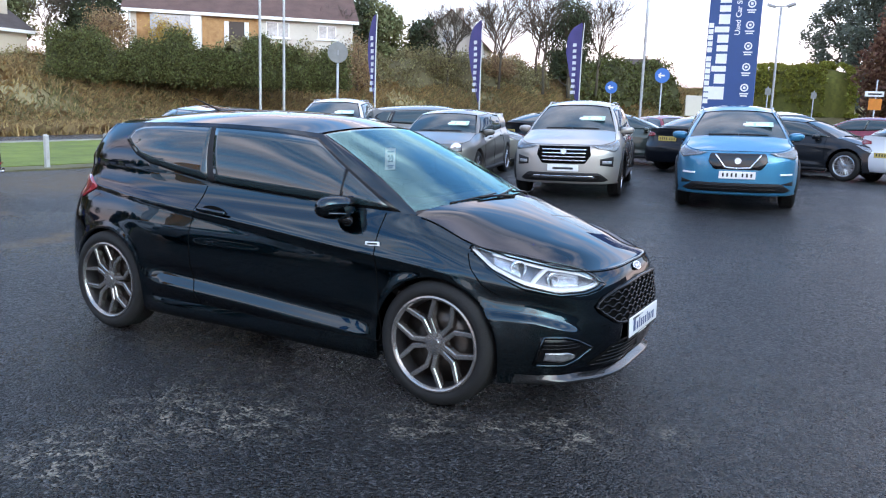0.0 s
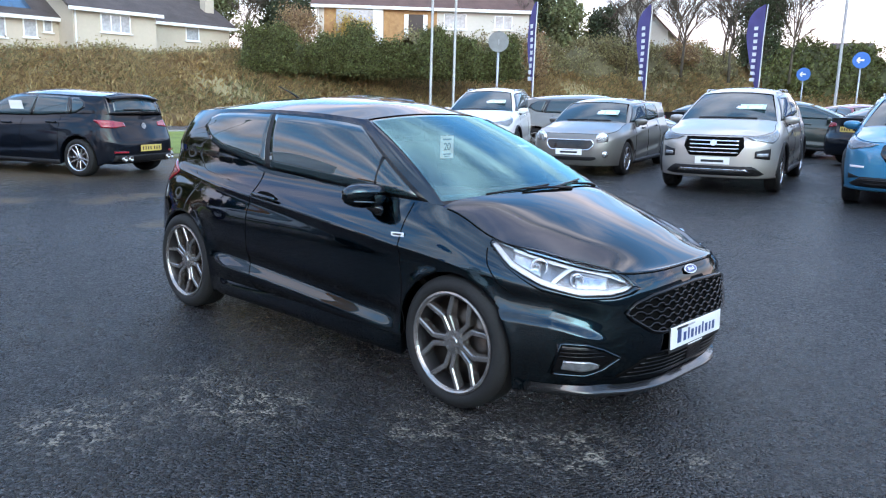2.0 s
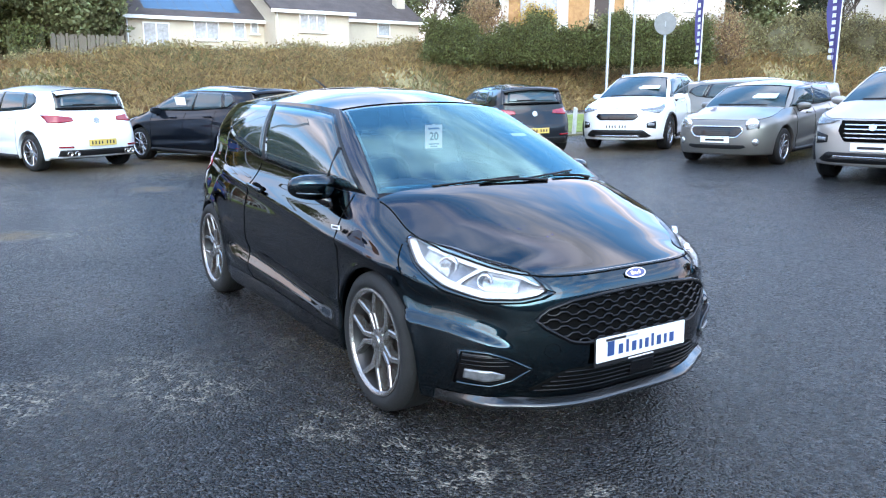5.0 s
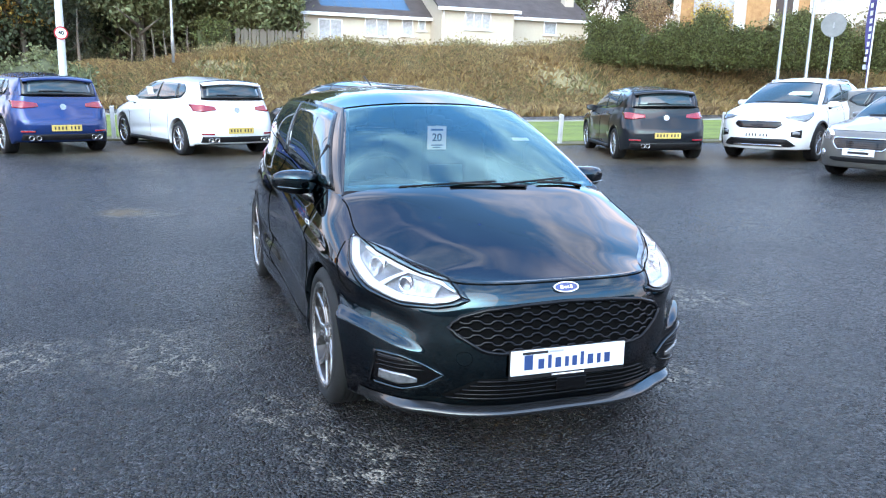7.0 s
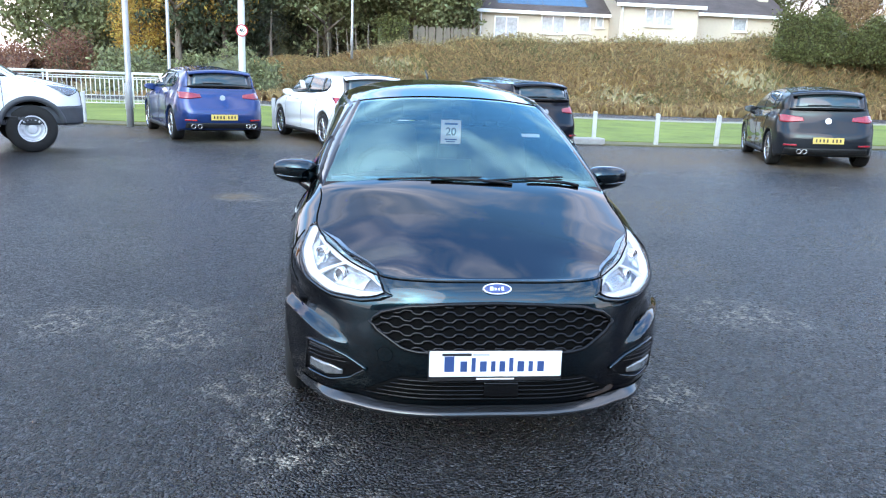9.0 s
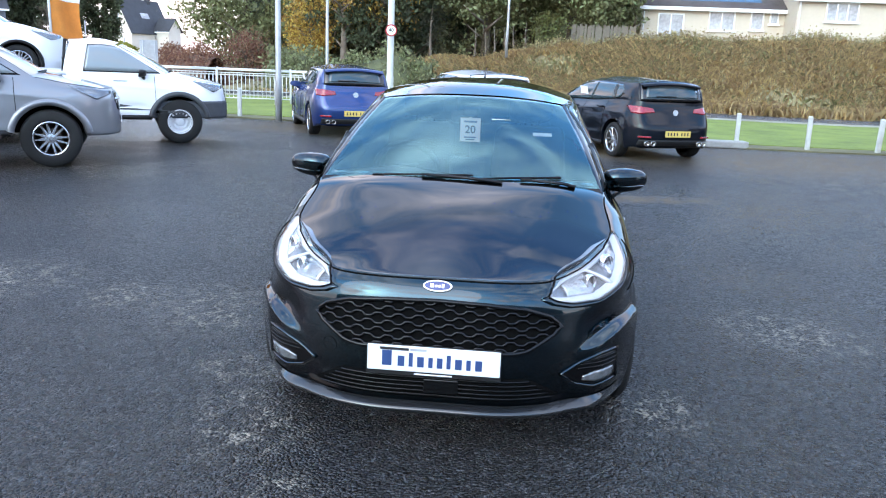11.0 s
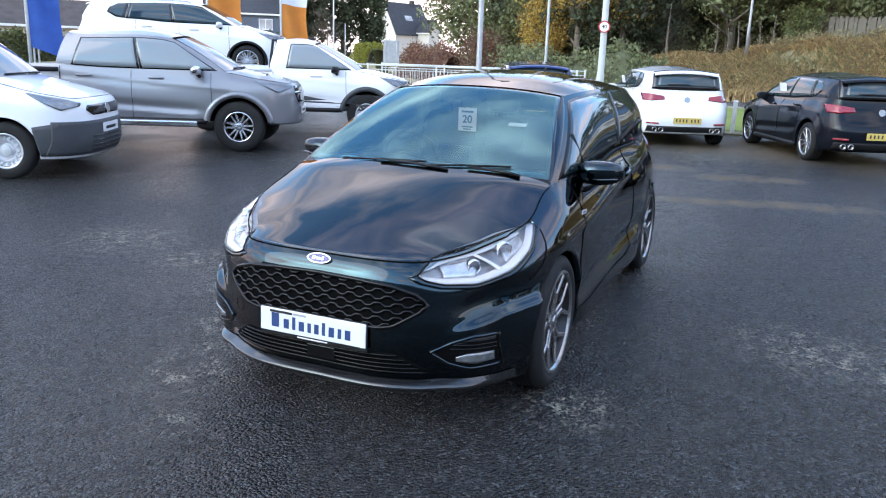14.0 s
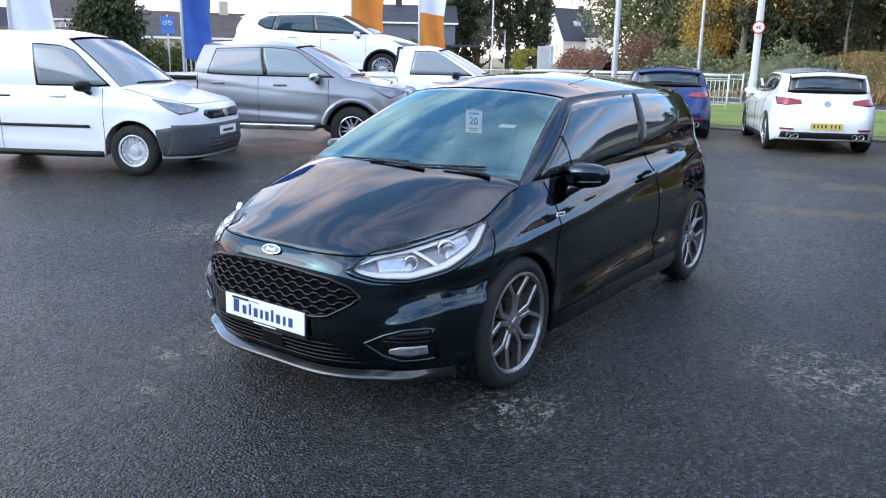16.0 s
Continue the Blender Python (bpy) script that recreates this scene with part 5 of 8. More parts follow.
for sg in (-1, 1):
    pod = part("fog_lamp_pod", HERO.patch(hF, [(0.50 * sg, 0.352), (0.56 * sg, 0.30), (0.64 * sg, 0.278), (0.745 * sg, 0.285)], [(0.50 * sg, 0.352), (0.58 * sg, 0.395), (0.66 * sg, 0.425), (0.745 * sg, 0.43)], 24, 6, 0.004, 0.012), M_GRILLE, hatch)
    ringp = np.concatenate([line_on(hF, [(0.50 * sg, 0.352), (0.56 * sg, 0.30), (0.64 * sg, 0.278), (0.745 * sg, 0.285)], 24, 0.004), line_on(hF, [(0.50 * sg, 0.352), (0.58 * sg, 0.395), (0.66 * sg, 0.425), (0.745 * sg, 0.43)], 24, 0.004)[::-1][1:]])
    part("pod_rim", mesh_of("rim", *tube(ringp, 0.008, 6, closed=True)), M_BLACK, pod)
    part("fog_lamp", HERO.patch(hF, [(0.592 * sg, 0.312), (0.66 * sg, 0.300), (0.722 * sg, 0.312)], [(0.592 * sg, 0.330), (0.64 * sg, 0.348), (0.722 * sg, 0.352)], 16, 5, 0.010, 0.008), M_FOG, pod, "clear fog lamp")
    for k in range(3):
        part("pod_fin", tubes([line_on(hF, [((0.57 + 0.01 * k) * sg, 0.368 + 0.017 * k), (0.735 * sg, 0.372 + 0.018 * k)], 12, 0.006)], 0.004, 5), M_GRILLE, pod)
    part("towing_cover", mesh_of("cover", *tube([hF(np.array(-0.43 + 0.03 * math.cos(a)), np.array(0.43 + 0.03 * math.sin(a)), 0.0005) for a in np.linspace(0, 6.1, 20)], 0.0012, 4, closed=True)), M_DARK, hatch) if sg < 0 else None
# show plate
pl = part("dealer_plate", box(-0.262, 0.262, -0.052, 0.052, 0, 0.008, 0.004), M_WPLATE, hatch, "white dealer plate with navy marks")
pl.matrix_local = pose(2.094, 0, 0.416, 88, 0, 90)
letter_w = [0.062, 0.043, 0.026, 0.043, 0.028, 0.036, 0.026, 0.043, 0.028, 0.043]
rows, x = [], -0.215
for i, lw in enumerate(letter_w):
    tall = 0.062 if i == 0 else (0.056 if i in (2, 6) else 0.042)
    rows.append((x + lw / 2, -0.030 + tall / 2, lw * 0.62, tall))
    x += lw + 0.004
for bx, by, bw, bh in rows:
    part("plate_mark", bars([(0, 0, bw, bh)], 0.0008), M_NAVY, pl).matrix_local = pose(bx, by, 0.0082)
mk = part("plate_mark", bars([(-0.155, 0.039, 0.115, 0.011)], 0.0008), M_INK, pl)
mk.matrix_local = pose(0, 0, 0.0082)
mk = part("plate_mark", bars([(-0.06, 0.039, 0.065, 0.009)], 0.0008), shade("grey_ink", (0.4, 0.41, 0.43), 0.5), pl)
mk.matrix_local = pose(0, 0, 0.0082)
ph = part("plate_holder", box(-0.266, 0.266, -0.072, 0.055, 0, 0.007, 0.003), M_PLASTIC, hatch)
ph.matrix_local = pose(2.088, 0, 0.416, 88, 0, 90)
wb_ = part("plate_mark", bars([(0, -0.062, 0.15, 0.006)], 0.0008), M_PAPER, ph)
wb_.matrix_local = pose(0, 0, 0.0072)
# oval badge
bp = HERO.find("front", np.array(0.0), np.array(0.70), 0.004)
nb = Vector(HERO.find("front", np.array(0.0), np.array(0.715), 0.0) - HERO.find("front", np.array(0.0), np.array(0.685), 0.0))
tilt = math.degrees(math.atan2(nb.z, -nb.x))
badge = cyl(1.0, 0.008, 36, bevel=0.0)
for v in badge.verts:
    v.co = Vector((v.co.x * 0.0575, v.co.y * 0.0235, v.co.z))
ov = part("badge", badge, M_CHROME, hatch, "blue oval badge with a chrome edge")
ov.matrix_local = Matrix.Translation(bp) @ pose(0, 0, 0, 0, 0, 90) @ pose(0, 0, 0, tilt, 0, 0)
inner = cyl(1.0, 0.009, 36)
for v in inner.verts:
    v.co = Vector((v.co.x * 0.051, v.co.y * 0.0185, v.co.z + 0.0003))
part("badge_field", inner, M_BADGE, ov)
part("badge_mark", bars([(-0.022, 0.0, 0.014, 0.016), (-0.006, -0.002, 0.010, 0.010), (0.007, -0.002, 0.008, 0.010), (0.021, 0.0, 0.010, 0.016)], 0.0006), M_CHROME, ov).matrix_local = pose(0, 0, 0.0096)
# panel gaps
for sg in (1, -1):
    flip = np.array([1, sg, 1])
    g = [line_on(hS, [(0.905, 0.955), (0.90, 0.80), (0.935, 0.55), (0.955, 0.33), (0.94, 0.29)], 30, 0.0006) * flip,
         line_on(hS, [(-0.40, 1.00), (-0.43, 0.86), (-0.455, 0.72), (-0.44, 0.45), (-0.395, 0.33), (-0.37, 0.29)], 30, 0.0006) * flip,
         line_on(hS, [(0.94, 0.29), (0.2, 0.282), (-0.37, 0.29)], 30, 0.0006) * flip,
         line_on(hS, [(1.41, 0.80), (1.45, 0.735), (1.52, 0.66), (1.60, 0.615)], 16, 0.0006) * flip]
    part("panel_gap", tubes(g, 0.0032, 4), M_DARK, hatch)
    fu = np.linspace(0.0, HERO.u_at(1.10), 60)
    fen = HERO.at(fu, np.full_like(fu, 0.985), 0.0004) * flip
    part("bonnet_gap", tubes([fen], 0.004, 4), M_DARK, hatch)
    # handle over a black disc that paints the shade of its recess
    p = hS(np.array(-0.27), np.array(0.862), 0.001) * flip
    rec = bmesh.new()
    bmesh.ops.create_uvsphere(rec, u_segments=20, v_segments=8, radius=1)
    for v in rec.verts:
        v.co = Vector((v.co.x * 0.105, v.co.y * 0.006, v.co.z * 0.034))
    for f in rec.faces:
        f.smooth = True
    r_ob = part("recess_shade", rec, M_DARK, hatch)
    r_ob.matrix_local = pose(*p, 0, 3, 0)
    hd = box(-0.115, 0.115, -0.012, 0.012, -0.015, 0.015, 0.011, 3, True)
    h_ob = part("door_handle", hd, M_BLACK, hatch)
    h_ob.matrix_local = pose(p[0], p[1] + sg * 0.024, p[2] + 0.004, 0, 3, 0)
    # small wing badge
    p = hS(np.array(0.905), np.array(0.800), 0.003) * flip
    b_ob = part("wing_badge", box(-0.045, 0.045, -0.002, 0.002, -0.011, 0.011, 0.0015), M_DRL, hatch)
    b_ob.matrix_local = pose(p[0] - 0.02, p[1], p[2], 0, -4, 0)
    part("badge_mark", box(-0.030, 0.030, -0.0028, 0.0028, -0.004, 0.005), M_INK, b_ob)
    # bar between the small front light and the door glass
    a0, a1 = hW(np.array(0.15), np.array(0.03), 0.010) * flip, hW(np.array(0.038), np.array(0.50), 0.010) * flip
    part("window_bar", tubes([[a0, (a0 + a1) / 2 + [0, 0.006 * sg, 0], a1]], 0.011, 6), M_GRILLE, hatch)
    # side skirt with a thin ledge
    xs = np.linspace(HERO.axles[0] - HERO.arch_r - 0.004, HERO.axles[1] + HERO.arch_r + 0.004, 60)
    end = np.clip(np.minimum(xs[0] - xs, xs - xs[-1]) / 0.10, 0.02, 1)
    sk = np.stack([hS(xs, np.full_like(xs, z), o * end + 0.001) * flip for z, o in ((0.285, 0.001), (0.255, 0.014), (0.215, 0.026), (0.19, 0.022), (0.175, 0.004), (0.175, -0.05))], 1)
    part("side_skirt", fixed(mesh_of("skirt", sk.reshape(-1, 3), grid_faces(60, 6))), M_BLACK, hatch)
    # mirror indicator strip
    xm = HERO.x_cowl - 0.41
    ym = HERO.side(np.array(0.2), np.array(0.1))[1]
    part("mirror_repeater", tubes([[(xm + 0.078, sg * (ym + 0.06), HERO.shoulder(xm) - 0.02), (xm + 0.074, sg * (ym + 0.14), HERO.shoulder(xm) - 0.02), (xm + 0.04, sg * (ym + 0.22), HERO.shoulder(xm) - 0.015)]], 0.005, 6), M_SMOKE, hatch)
    part("tail_lamp", HERO.patch(hS, [(-1.76, 0.82), (-1.56, 0.845), (-1.41, 0.92)], [(-1.76, 1.0), (-1.53, 0.99), (-1.41, 0.935)], 18, 6, 0.006, 0.012, sg < 0), M_RED, hatch, "red wraparound tail lamp")
# wipers
for a, b, c in (((-0.62, 0.045), (0.10, 0.075), (0.30, -0.01)), ((0.14, 0.05), (0.72, 0.10), (0.80, -0.02))):
    pts = [HERO.screen(np.array(a[0] + (b[0] - a[0]) * k), np.array(a[1] + (b[1] - a[1]) * k), 0.022) for k in np.linspace(0, 1, 10)]
    pts = [q - np.array([0.006, 0, 0.008]) for q in pts]
    part("wiper_blade", tubes([pts], 0.006, 6), M_GRILLE, hatch)
    arm = [HERO.screen(np.array((a[0] + b[0]) / 2), np.array(0.05), 0.024), HERO.screen(np.array(b[0]), np.array(0.03), 0.026), HERO.screen(np.array(c[0]), np.array(max(0.0, c[1])), 0.03)]
    part("wiper_arm", tubes([arm], 0.007, 6, 0.010), M_GRILLE, hatch)
part("scuttle_panel", HERO.patch(hG, [(-0.99, -0.05), (0.99, -0.05)], [(-0.985, 0.03), (0.985, 0.03)], 30, 4, 0.005, 0), M_GRILLE, hatch)
# aerial stub on the roof
part("roof_aerial", tubes([[(-1.05, 0, 1.445), (-1.12, 0, 1.475), (-1.30, 0, 1.53)]], 0.009, 6, 0.003), M_PLASTIC, hatch)

# cabin interior
dash = bmesh.new()
prof = [(1.10, 0.80), (1.04, 0.955), (0.80, 0.968), (0.66, 0.955), (0.58, 0.90), (0.60, 0.70), (0.62, 0.60)]
ys = np.linspace(-0.69, 0.69, 25)
vs = [[dash.verts.new((x + 0.03 * (1 - (yy / 0.69) ** 2), yy, z + (0.035 * math.exp(-(((yy + 0.36) / 0.17) ** 2)) if 0.6 < x < 0.85 else 0))) for x, z in prof] for yy in ys]
for i in range(len(ys) - 1):
    for j in range(len(prof) - 1):
        dash.faces.new((vs[i][j], vs[i][j + 1], vs[i + 1][j + 1], vs[i + 1][j])).smooth = True
part("dashboard", dash, M_DASH, hatch)
part("display_screen", box(-0.10, 0.10, -0.006, 0.006, -0.065, 0.065, 0.006), M_GLOSS, hatch).matrix_local = pose(0.60, 0.0, 0.985, -12, 0, 90)
ring = [(0.0, 0.185 * math.cos(a), 0.185 * math.sin(a)) for a in np.linspace(0, 2 * math.pi, 40, endpoint=False)]
sw = part("steering_wheel", mesh_of("wheel", *tube(ring, 0.016, 8, closed=True)), M_PLASTIC, hatch)
sw.matrix_local = pose(0.42, -0.36, 0.93, 0, 24, 0)
part("wheel_spoke", bm_join(box(-0.012, 0.012, -0.18, 0.18, -0.03, 0.02, 0.008), box(-0.012, 0.012, -0.02, 0.02, -0.18, 0.0, 0.008), box(-0.03, 0.012, -0.07, 0.07, -0.06, 0.05, 0.02)), M_PLASTIC, sw)


def seat(x, y, rear=False):
    h = 0.52 if rear else 0.60
    wv = 0.25
    back = box(-0.06, 0.06, -wv, wv, 0, h, 0.05, 3, True)
    for v in back.verts:
        v.co.x += 0.02 * math.cos(v.co.y * 9)
        v.co.y *= 1 - 0.16 * max(0, v.co.z - 0.3) / 0.3
    b = part("seat_back", back, M_SEAT, hatch)
    b.matrix_local = pose(x, y, 0.60, 0, -17, 0)
    part("head_restraint", bm_join(bm_move(box(-0.05, 0.05, -0.13, 0.13, 0.0, 0.19, 0.045, 3, True), Matrix.Translation((0.01, 0, h + 0.035))), box(-0.007, 0.007, -0.05, -0.036, h - 0.05, h + 0.06), box(-0.007, 0.007, 0.036, 0.05, h - 0.05, h + 0.06)), M_SEAT, b)
    part("seat_cushion", box(x - 0.02, x + 0.48, y - wv, y + wv, 0.52, 0.66, 0.05, 3, True), M_SEAT, hatch)


seat(-0.10, -0.36)
seat(-0.10, 0.36)
seat(-0.95, -0.33, True)
seat(-0.95, 0.33, True)
part("cabin_floor", box(-1.5, 1.0, -0.68, 0.68, 0.50, 0.53), M_DASH, hatch)
part("rear_view_mirror", bm_join(box(-0.02, 0.02, -0.12, 0.12, -0.035, 0.035, 0.015, 2, True), box(0.0, 0.08, -0.05, 0.05, 0.0, 0.06, 0.02, 2, True)), M_PLASTIC, hatch).matrix_local = pose(0.36, 0.0, 1.255)
tag = part("hanging_tag", bm_join(box(-0.001, 0.001, -0.058, 0.058, -0.068, 0.068), box(-0.001, 0.001, -0.008, 0.008, 0.068, 0.11)), M_PAPER, hatch, "white card tag hanging from the mirror")
tag.matrix_local = pose(0.425, 0.0, 1.185)
tn = part("tag_number", text_mesh("20", 0.062, 0.0005, 0.001), M_INK, tag)
tn.matrix_local = pose(0.0025, 0, 0.0, 90, 0, 90)
part("tag_marks", bars([(0, 0.046, 0.075, 0.010), (0, -0.043, 0.07, 0.007), (0, -0.056, 0.05, 0.006)], 0.0005), M_NAVY, tag).matrix_local = pose(0.002, 0, 0.0, 90, 0, 90)
stick = part("screen_label", bars([(0, 0, 0.10, 0.035)], 0.0006), M_PAPER, hatch, "small printed label inside the glass")
p = HERO.screen(np.array(0.66), np.array(0.55), -0.008)
p2 = HERO.screen(np.array(0.66), np.array(0.65), -0.008)
stick.matrix_local = Matrix.Translation(p) @ pose(0, 0, 0, 0, 0, 90) @ pose(0, 0, 0, math.degrees(math.atan2(p2[2] - p[2], p[0] - p2[0])), 0, 0)

# ---- the other cars ----


def at_ground(x, y, heading, z=0.0):
    c, s = math.cos(radians(heading)), math.sin(radians(heading))
    front, back = float(rise(x + 1.3 * c, y + 1.3 * s)), float(rise(x - 1.3 * c, y - 1.3 * s))
    left, right = float(rise(x - 0.75 * s, y + 0.75 * c)), float(rise(x + 0.75 * s, y - 0.75 * c))
    pitch, roll = math.degrees(math.atan((front - back) / 2.6)), math.degrees(math.atan((left - right) / 1.5))
    return pose(x, y, z + (front + back) / 2, 0, 0, heading) @ pose(0, 0, 0, roll, -pitch, 0)


M_WHITE = paint("white_paint", (0.78, 0.79, 0.80))
M_BLUE = paint("deep_blue_paint", (0.0003, 0.030, 0.135), 0.45)
M_DGREY = paint("dark_grey_paint", (0.010, 0.013, 0.017), 0.0, spec=0.1, lacquer=1.38)
M_BEIGE = paint("silver_beige_paint", (0.42, 0.39, 0.36), 0.6, 0.4)
M_GREYBR = paint("warm_grey_paint", (0.17, 0.165, 0.152), 0.5, 0.4)
M_AZURE = paint("bright_blue_paint", (0.001, 0.205, 0.36), 0.4)
M_PGREY = paint("metallic_grey_paint", (0.23, 0.235, 0.25), 0.6, 0.4)
M_REDP = paint("red_paint", (0.30, 0.012, 0.02))
M_WINE = paint("dark_red_paint", (0.22, 0.012, 0.03))
M_SAGE = paint("green_grey_paint", (0.035, 0.055, 0.05), 0.4)
M_NAVYP = paint("near_black_blue_paint", (0.003, 0.005, 0.009), 0.0, spec=0.05, lacquer=1.34)

WIN5 = [([(0.045, 0.06), (0.13, 0.05), (0.472, 0.05)], [(0.045, 0.86), (0.13, 0.905), (0.472, 0.92)]),
        ([(0.492, 0.05), (0.60, 0.05), (0.735, 0.06)], [(0.492, 0.92), (0.62, 0.91), (0.735, 0.88)]),
        ([(0.765, 0.07), (0.80, 0.12), (0.85, 0.40)], [(0.765, 0.87), (0.82, 0.84), (0.85, 0.62)])]
WIN4 = WIN5[:2]


def lamps_for(sh, nose, x0=0.30, x1=0.66, drop=0.15):
    f = sh.xf
    s = sh.shoulder
    return [([(f - 0.12, nose - 0.07), (f - x0, s(f - x0) - drop), (f - x1, s(f - x1) - 0.03)], [(f - 0.12, nose - 0.03), (f - x0, s(f - x0) - 0.03), (f - x1, s(f - x1) - 0.02)])]


def front_grille(z0, z1, half, mat):
    return ([(-half, (z0 + z1) / 2), (-half * 0.8, z0), (half * 0.8, z0), (half, (z0 + z1) / 2)], [(-half, (z0 + z1) / 2), (-half * 0.94, z1), (half * 0.94, z1), (half, (z0 + z1) / 2)], mat)


def hatch_shell():
    return Shell(4.26, 1.79, 1.465, 2.63, 0.85, 0.318, 0.76, 0.965, 1.03, 1.03, 1.12, 0.38, -1.66, -1.80, rake=0.13, b_low=-0.30, b_top=-0.36, square=0.40, roof_w=0.735, boxy=1.0, crease=0.014)


FIVE_DOOR = hatch_shell()
TAIL_LAMP = ([(0.785, 0.84), (0.66, 0.83), (0.40, 0.86)], [(0.785, 0.965), (0.66, 0.96), (0.42, 0.925)])
for nm, mat, lab, px, py, hd in (("blue_hatchback", M_BLUE, "deep blue five-door hatchback with twin exhausts, seen from behind", -12.95, -3.85, 203),
                                 ("white_hatchback", M_WHITE, "white five-door hatchback parked nose to the grass", -12.45, -0.83, 203),
                                 ("black_family_hatchback", M_NAVYP, "glossy black five-door hatchback beside the grass strip", -11.45, 2.30, 203),
                                 ("grey_hatchback", M_DGREY, "dark grey five-door hatchback with a yellow rear plate", -10.3, 8.6, 162)):
    c = make_car(nm, FIVE_DOOR, mat, lab, at_ground(px, py, hd), wheels=(0.225, 0.225, "5"), windows=WIN5, tail_lamp=TAIL_LAMP, plate_rear=(0.49 if nm != "grey_hatchback" else 0.52, "number"), plate_front=(0.45, "dealer"), lamps=lamps_for(FIVE_DOOR, 0.76), rim_mat=M_SILVER if nm != "grey_hatchback" else M_RIMDK)
    Bk = lambda a, b, off=0.0: FIVE_DOOR.find("back", a, b, off)
    part("rear_valance", FIVE_DOOR.patch(Bk, [(-0.72, 0.27), (0.72, 0.27)], [(-0.70, 0.38), (0.70, 0.38)], 24, 4, 0.004), M_PLASTIC, c)
    for yy in ((-0.58, -0.47, 0.47, 0.58) if nm != "grey_hatchback" else (0.47, 0.38)):
        p = Bk(np.array(yy), np.array(0.315), 0.02)
        v, f = lathe([(0.044, 0.0), (0.046, 0.05), (0.036, 0.05), (0.034, -0.04), (0.0, -0.04)], 16)
        e = part("exhaust_tip", mesh_of("tip", v, f), M_RIM, c)
        e.matrix_local = pose(*p, 0, 0, 90)
    p = Bk(np.array(0.0), np.array(0.86), 0.004)
    bd = part("badge", cyl(0.055, 0.01, 20), M_RIM, c)
    bd.matrix_local = Matrix.Translation(p) @ pose(0, 0, 0, 0, -78, 0)
    part("rear_wiper", tubes([[FIVE_DOOR.screen(np.array(a), np.array(0.13), 0.02, True) for a in np.linspace(-0.05, 0.55, 8)]], 0.012, 5), M_PLASTIC, c)
    for s in (1, -1):
        part("bumper_reflector", bm_move(box(-0.02, 0.02, -0.12, 0.12, -0.015, 0.015, 0.006), Matrix.Translation(Bk(np.array(s * 0.62), np.array(0.43), 0.004)) @ pose(0, 0, 0, 0, 0, -s * 28)), M_RED, c)
    if nm in ("blue_hatchback", "white_hatchback", "black_family_hatchback"):
        pp = FIVE_DOOR.side(np.array(0.33), np.array(0.35), 0.02)
        cd = part("window_card", box(-0.15, 0.15, -0.002, 0.002, -0.12, 0.12), M_PAPER, c)
        cd.matrix_local = pose(*pp, -14, 0, 0)

SUV = Shell(4.48, 1.85, 1.65, 2.67, 0.90, 0.355, 0.92, 1.10, 1.19, 1.20, 1.16, 0.42, -1.70, -1.92, rake=0.15, low=0.26, square=0.35, b_low=-0.25, b_top=-0.33, roof_w=0.71)
SUV_COMPACT = Shell(4.38, 1.81, 1.59, 2.646, 0.89, 0.345, 0.92, 1.07, 1.16, 1.18, 1.15, 0.40, -1.62, -1.85, rake=0.17, low=0.25, square=0.3, b_low=-0.25, b_top=-0.33, roof_w=0.70)
SUV_WHITE = Shell(4.48, 1.855, 1.645, 2.67, 0.91, 0.355, 0.92, 1.09, 1.20, 1.22, 1.16, 0.42, -1.66, -1.90, rake=0.18, low=0.25, square=0.3, b_low=-0.25, b_top=-0.33, roof_w=0.70)
RETRO = Shell(4.27, 1.80, 1.44, 2.67, 0.79, 0.315, 0.80, 0.96, 1.00, 1.0, 1.02, 0.50, -1.80, -1.95, rake=0.04, low=0.2, square=0.5, b_low=-0.20, b_top=-0.22, roof_w=0.77, boxy=1.0)


def pair_bars(n, z0, dz, half):
    return [([(-half, z0 + dz * k), (half, z0 + dz * k)], [(-half, z0 + dz * k + 0.018), (half, z0 + dz * k + 0.018)], M_SILVER) for k in range(n)]


suv_a = make_car("silver_suv", SUV, M_BEIGE, "silver-beige family SUV with a barred chrome grille", at_ground(-2.08, 10.45, -77), wheels=(0.225, 0.23, "5"), windows=WIN4, lamps=lamps_for(SUV, 0.92), cladding=M_PLASTIC, plate_front=(0.53, "dealer"),
               bars_on_roof=True, grille=[front_grille(0.60, 0.89, 0.45, M_DARK)] + pair_bars(4, 0.645, 0.06, 0.37), card=-1, rim_mat=M_SILVER)
suv_b = make_car("blue_suv", SUV_COMPACT, M_AZURE, "bright blue crossover SUV facing the yard", at_ground(0.77, 10.45, -79), wheels=(0.215, 0.225, "5"), windows=WIN4, lamps=lamps_for(SUV_COMPACT, 0.92), cladding=M_PLASTIC, plate_front=(0.56, "number"),
               bars_on_roof=True, grille=[front_grille(0.64, 0.88, 0.42, M_GLOSS)], card=-1)
for sg in (1, -1):
    part("grille_vee", tubes([line_on(lambda a, b, off=0: SUV_COMPACT.find("front", a, b, off), [(0.32 * sg, 0.86), (0.18 * sg, 0.67), (0.0, 0.66)], 16, 0.012)], 0.016, 6), M_CHROME, suv_b)
suv_c = make_car("white_suv", SUV_WHITE, M_WHITE, "white SUV with dark grille and tinted glass", at_ground(-8.85, 11.7, -63), wheels=(0.225, 0.235, "5"), windows=WIN4, lamps=lamps_for(SUV_WHITE, 0.92), cladding=M_PLASTIC, plate_front=(0.53, "number"),
               bars_on_roof=True, grille=[front_grille(0.66, 0.80, 0.46, M_GLOSS)], card=-1, rim_mat=M_SILVER)
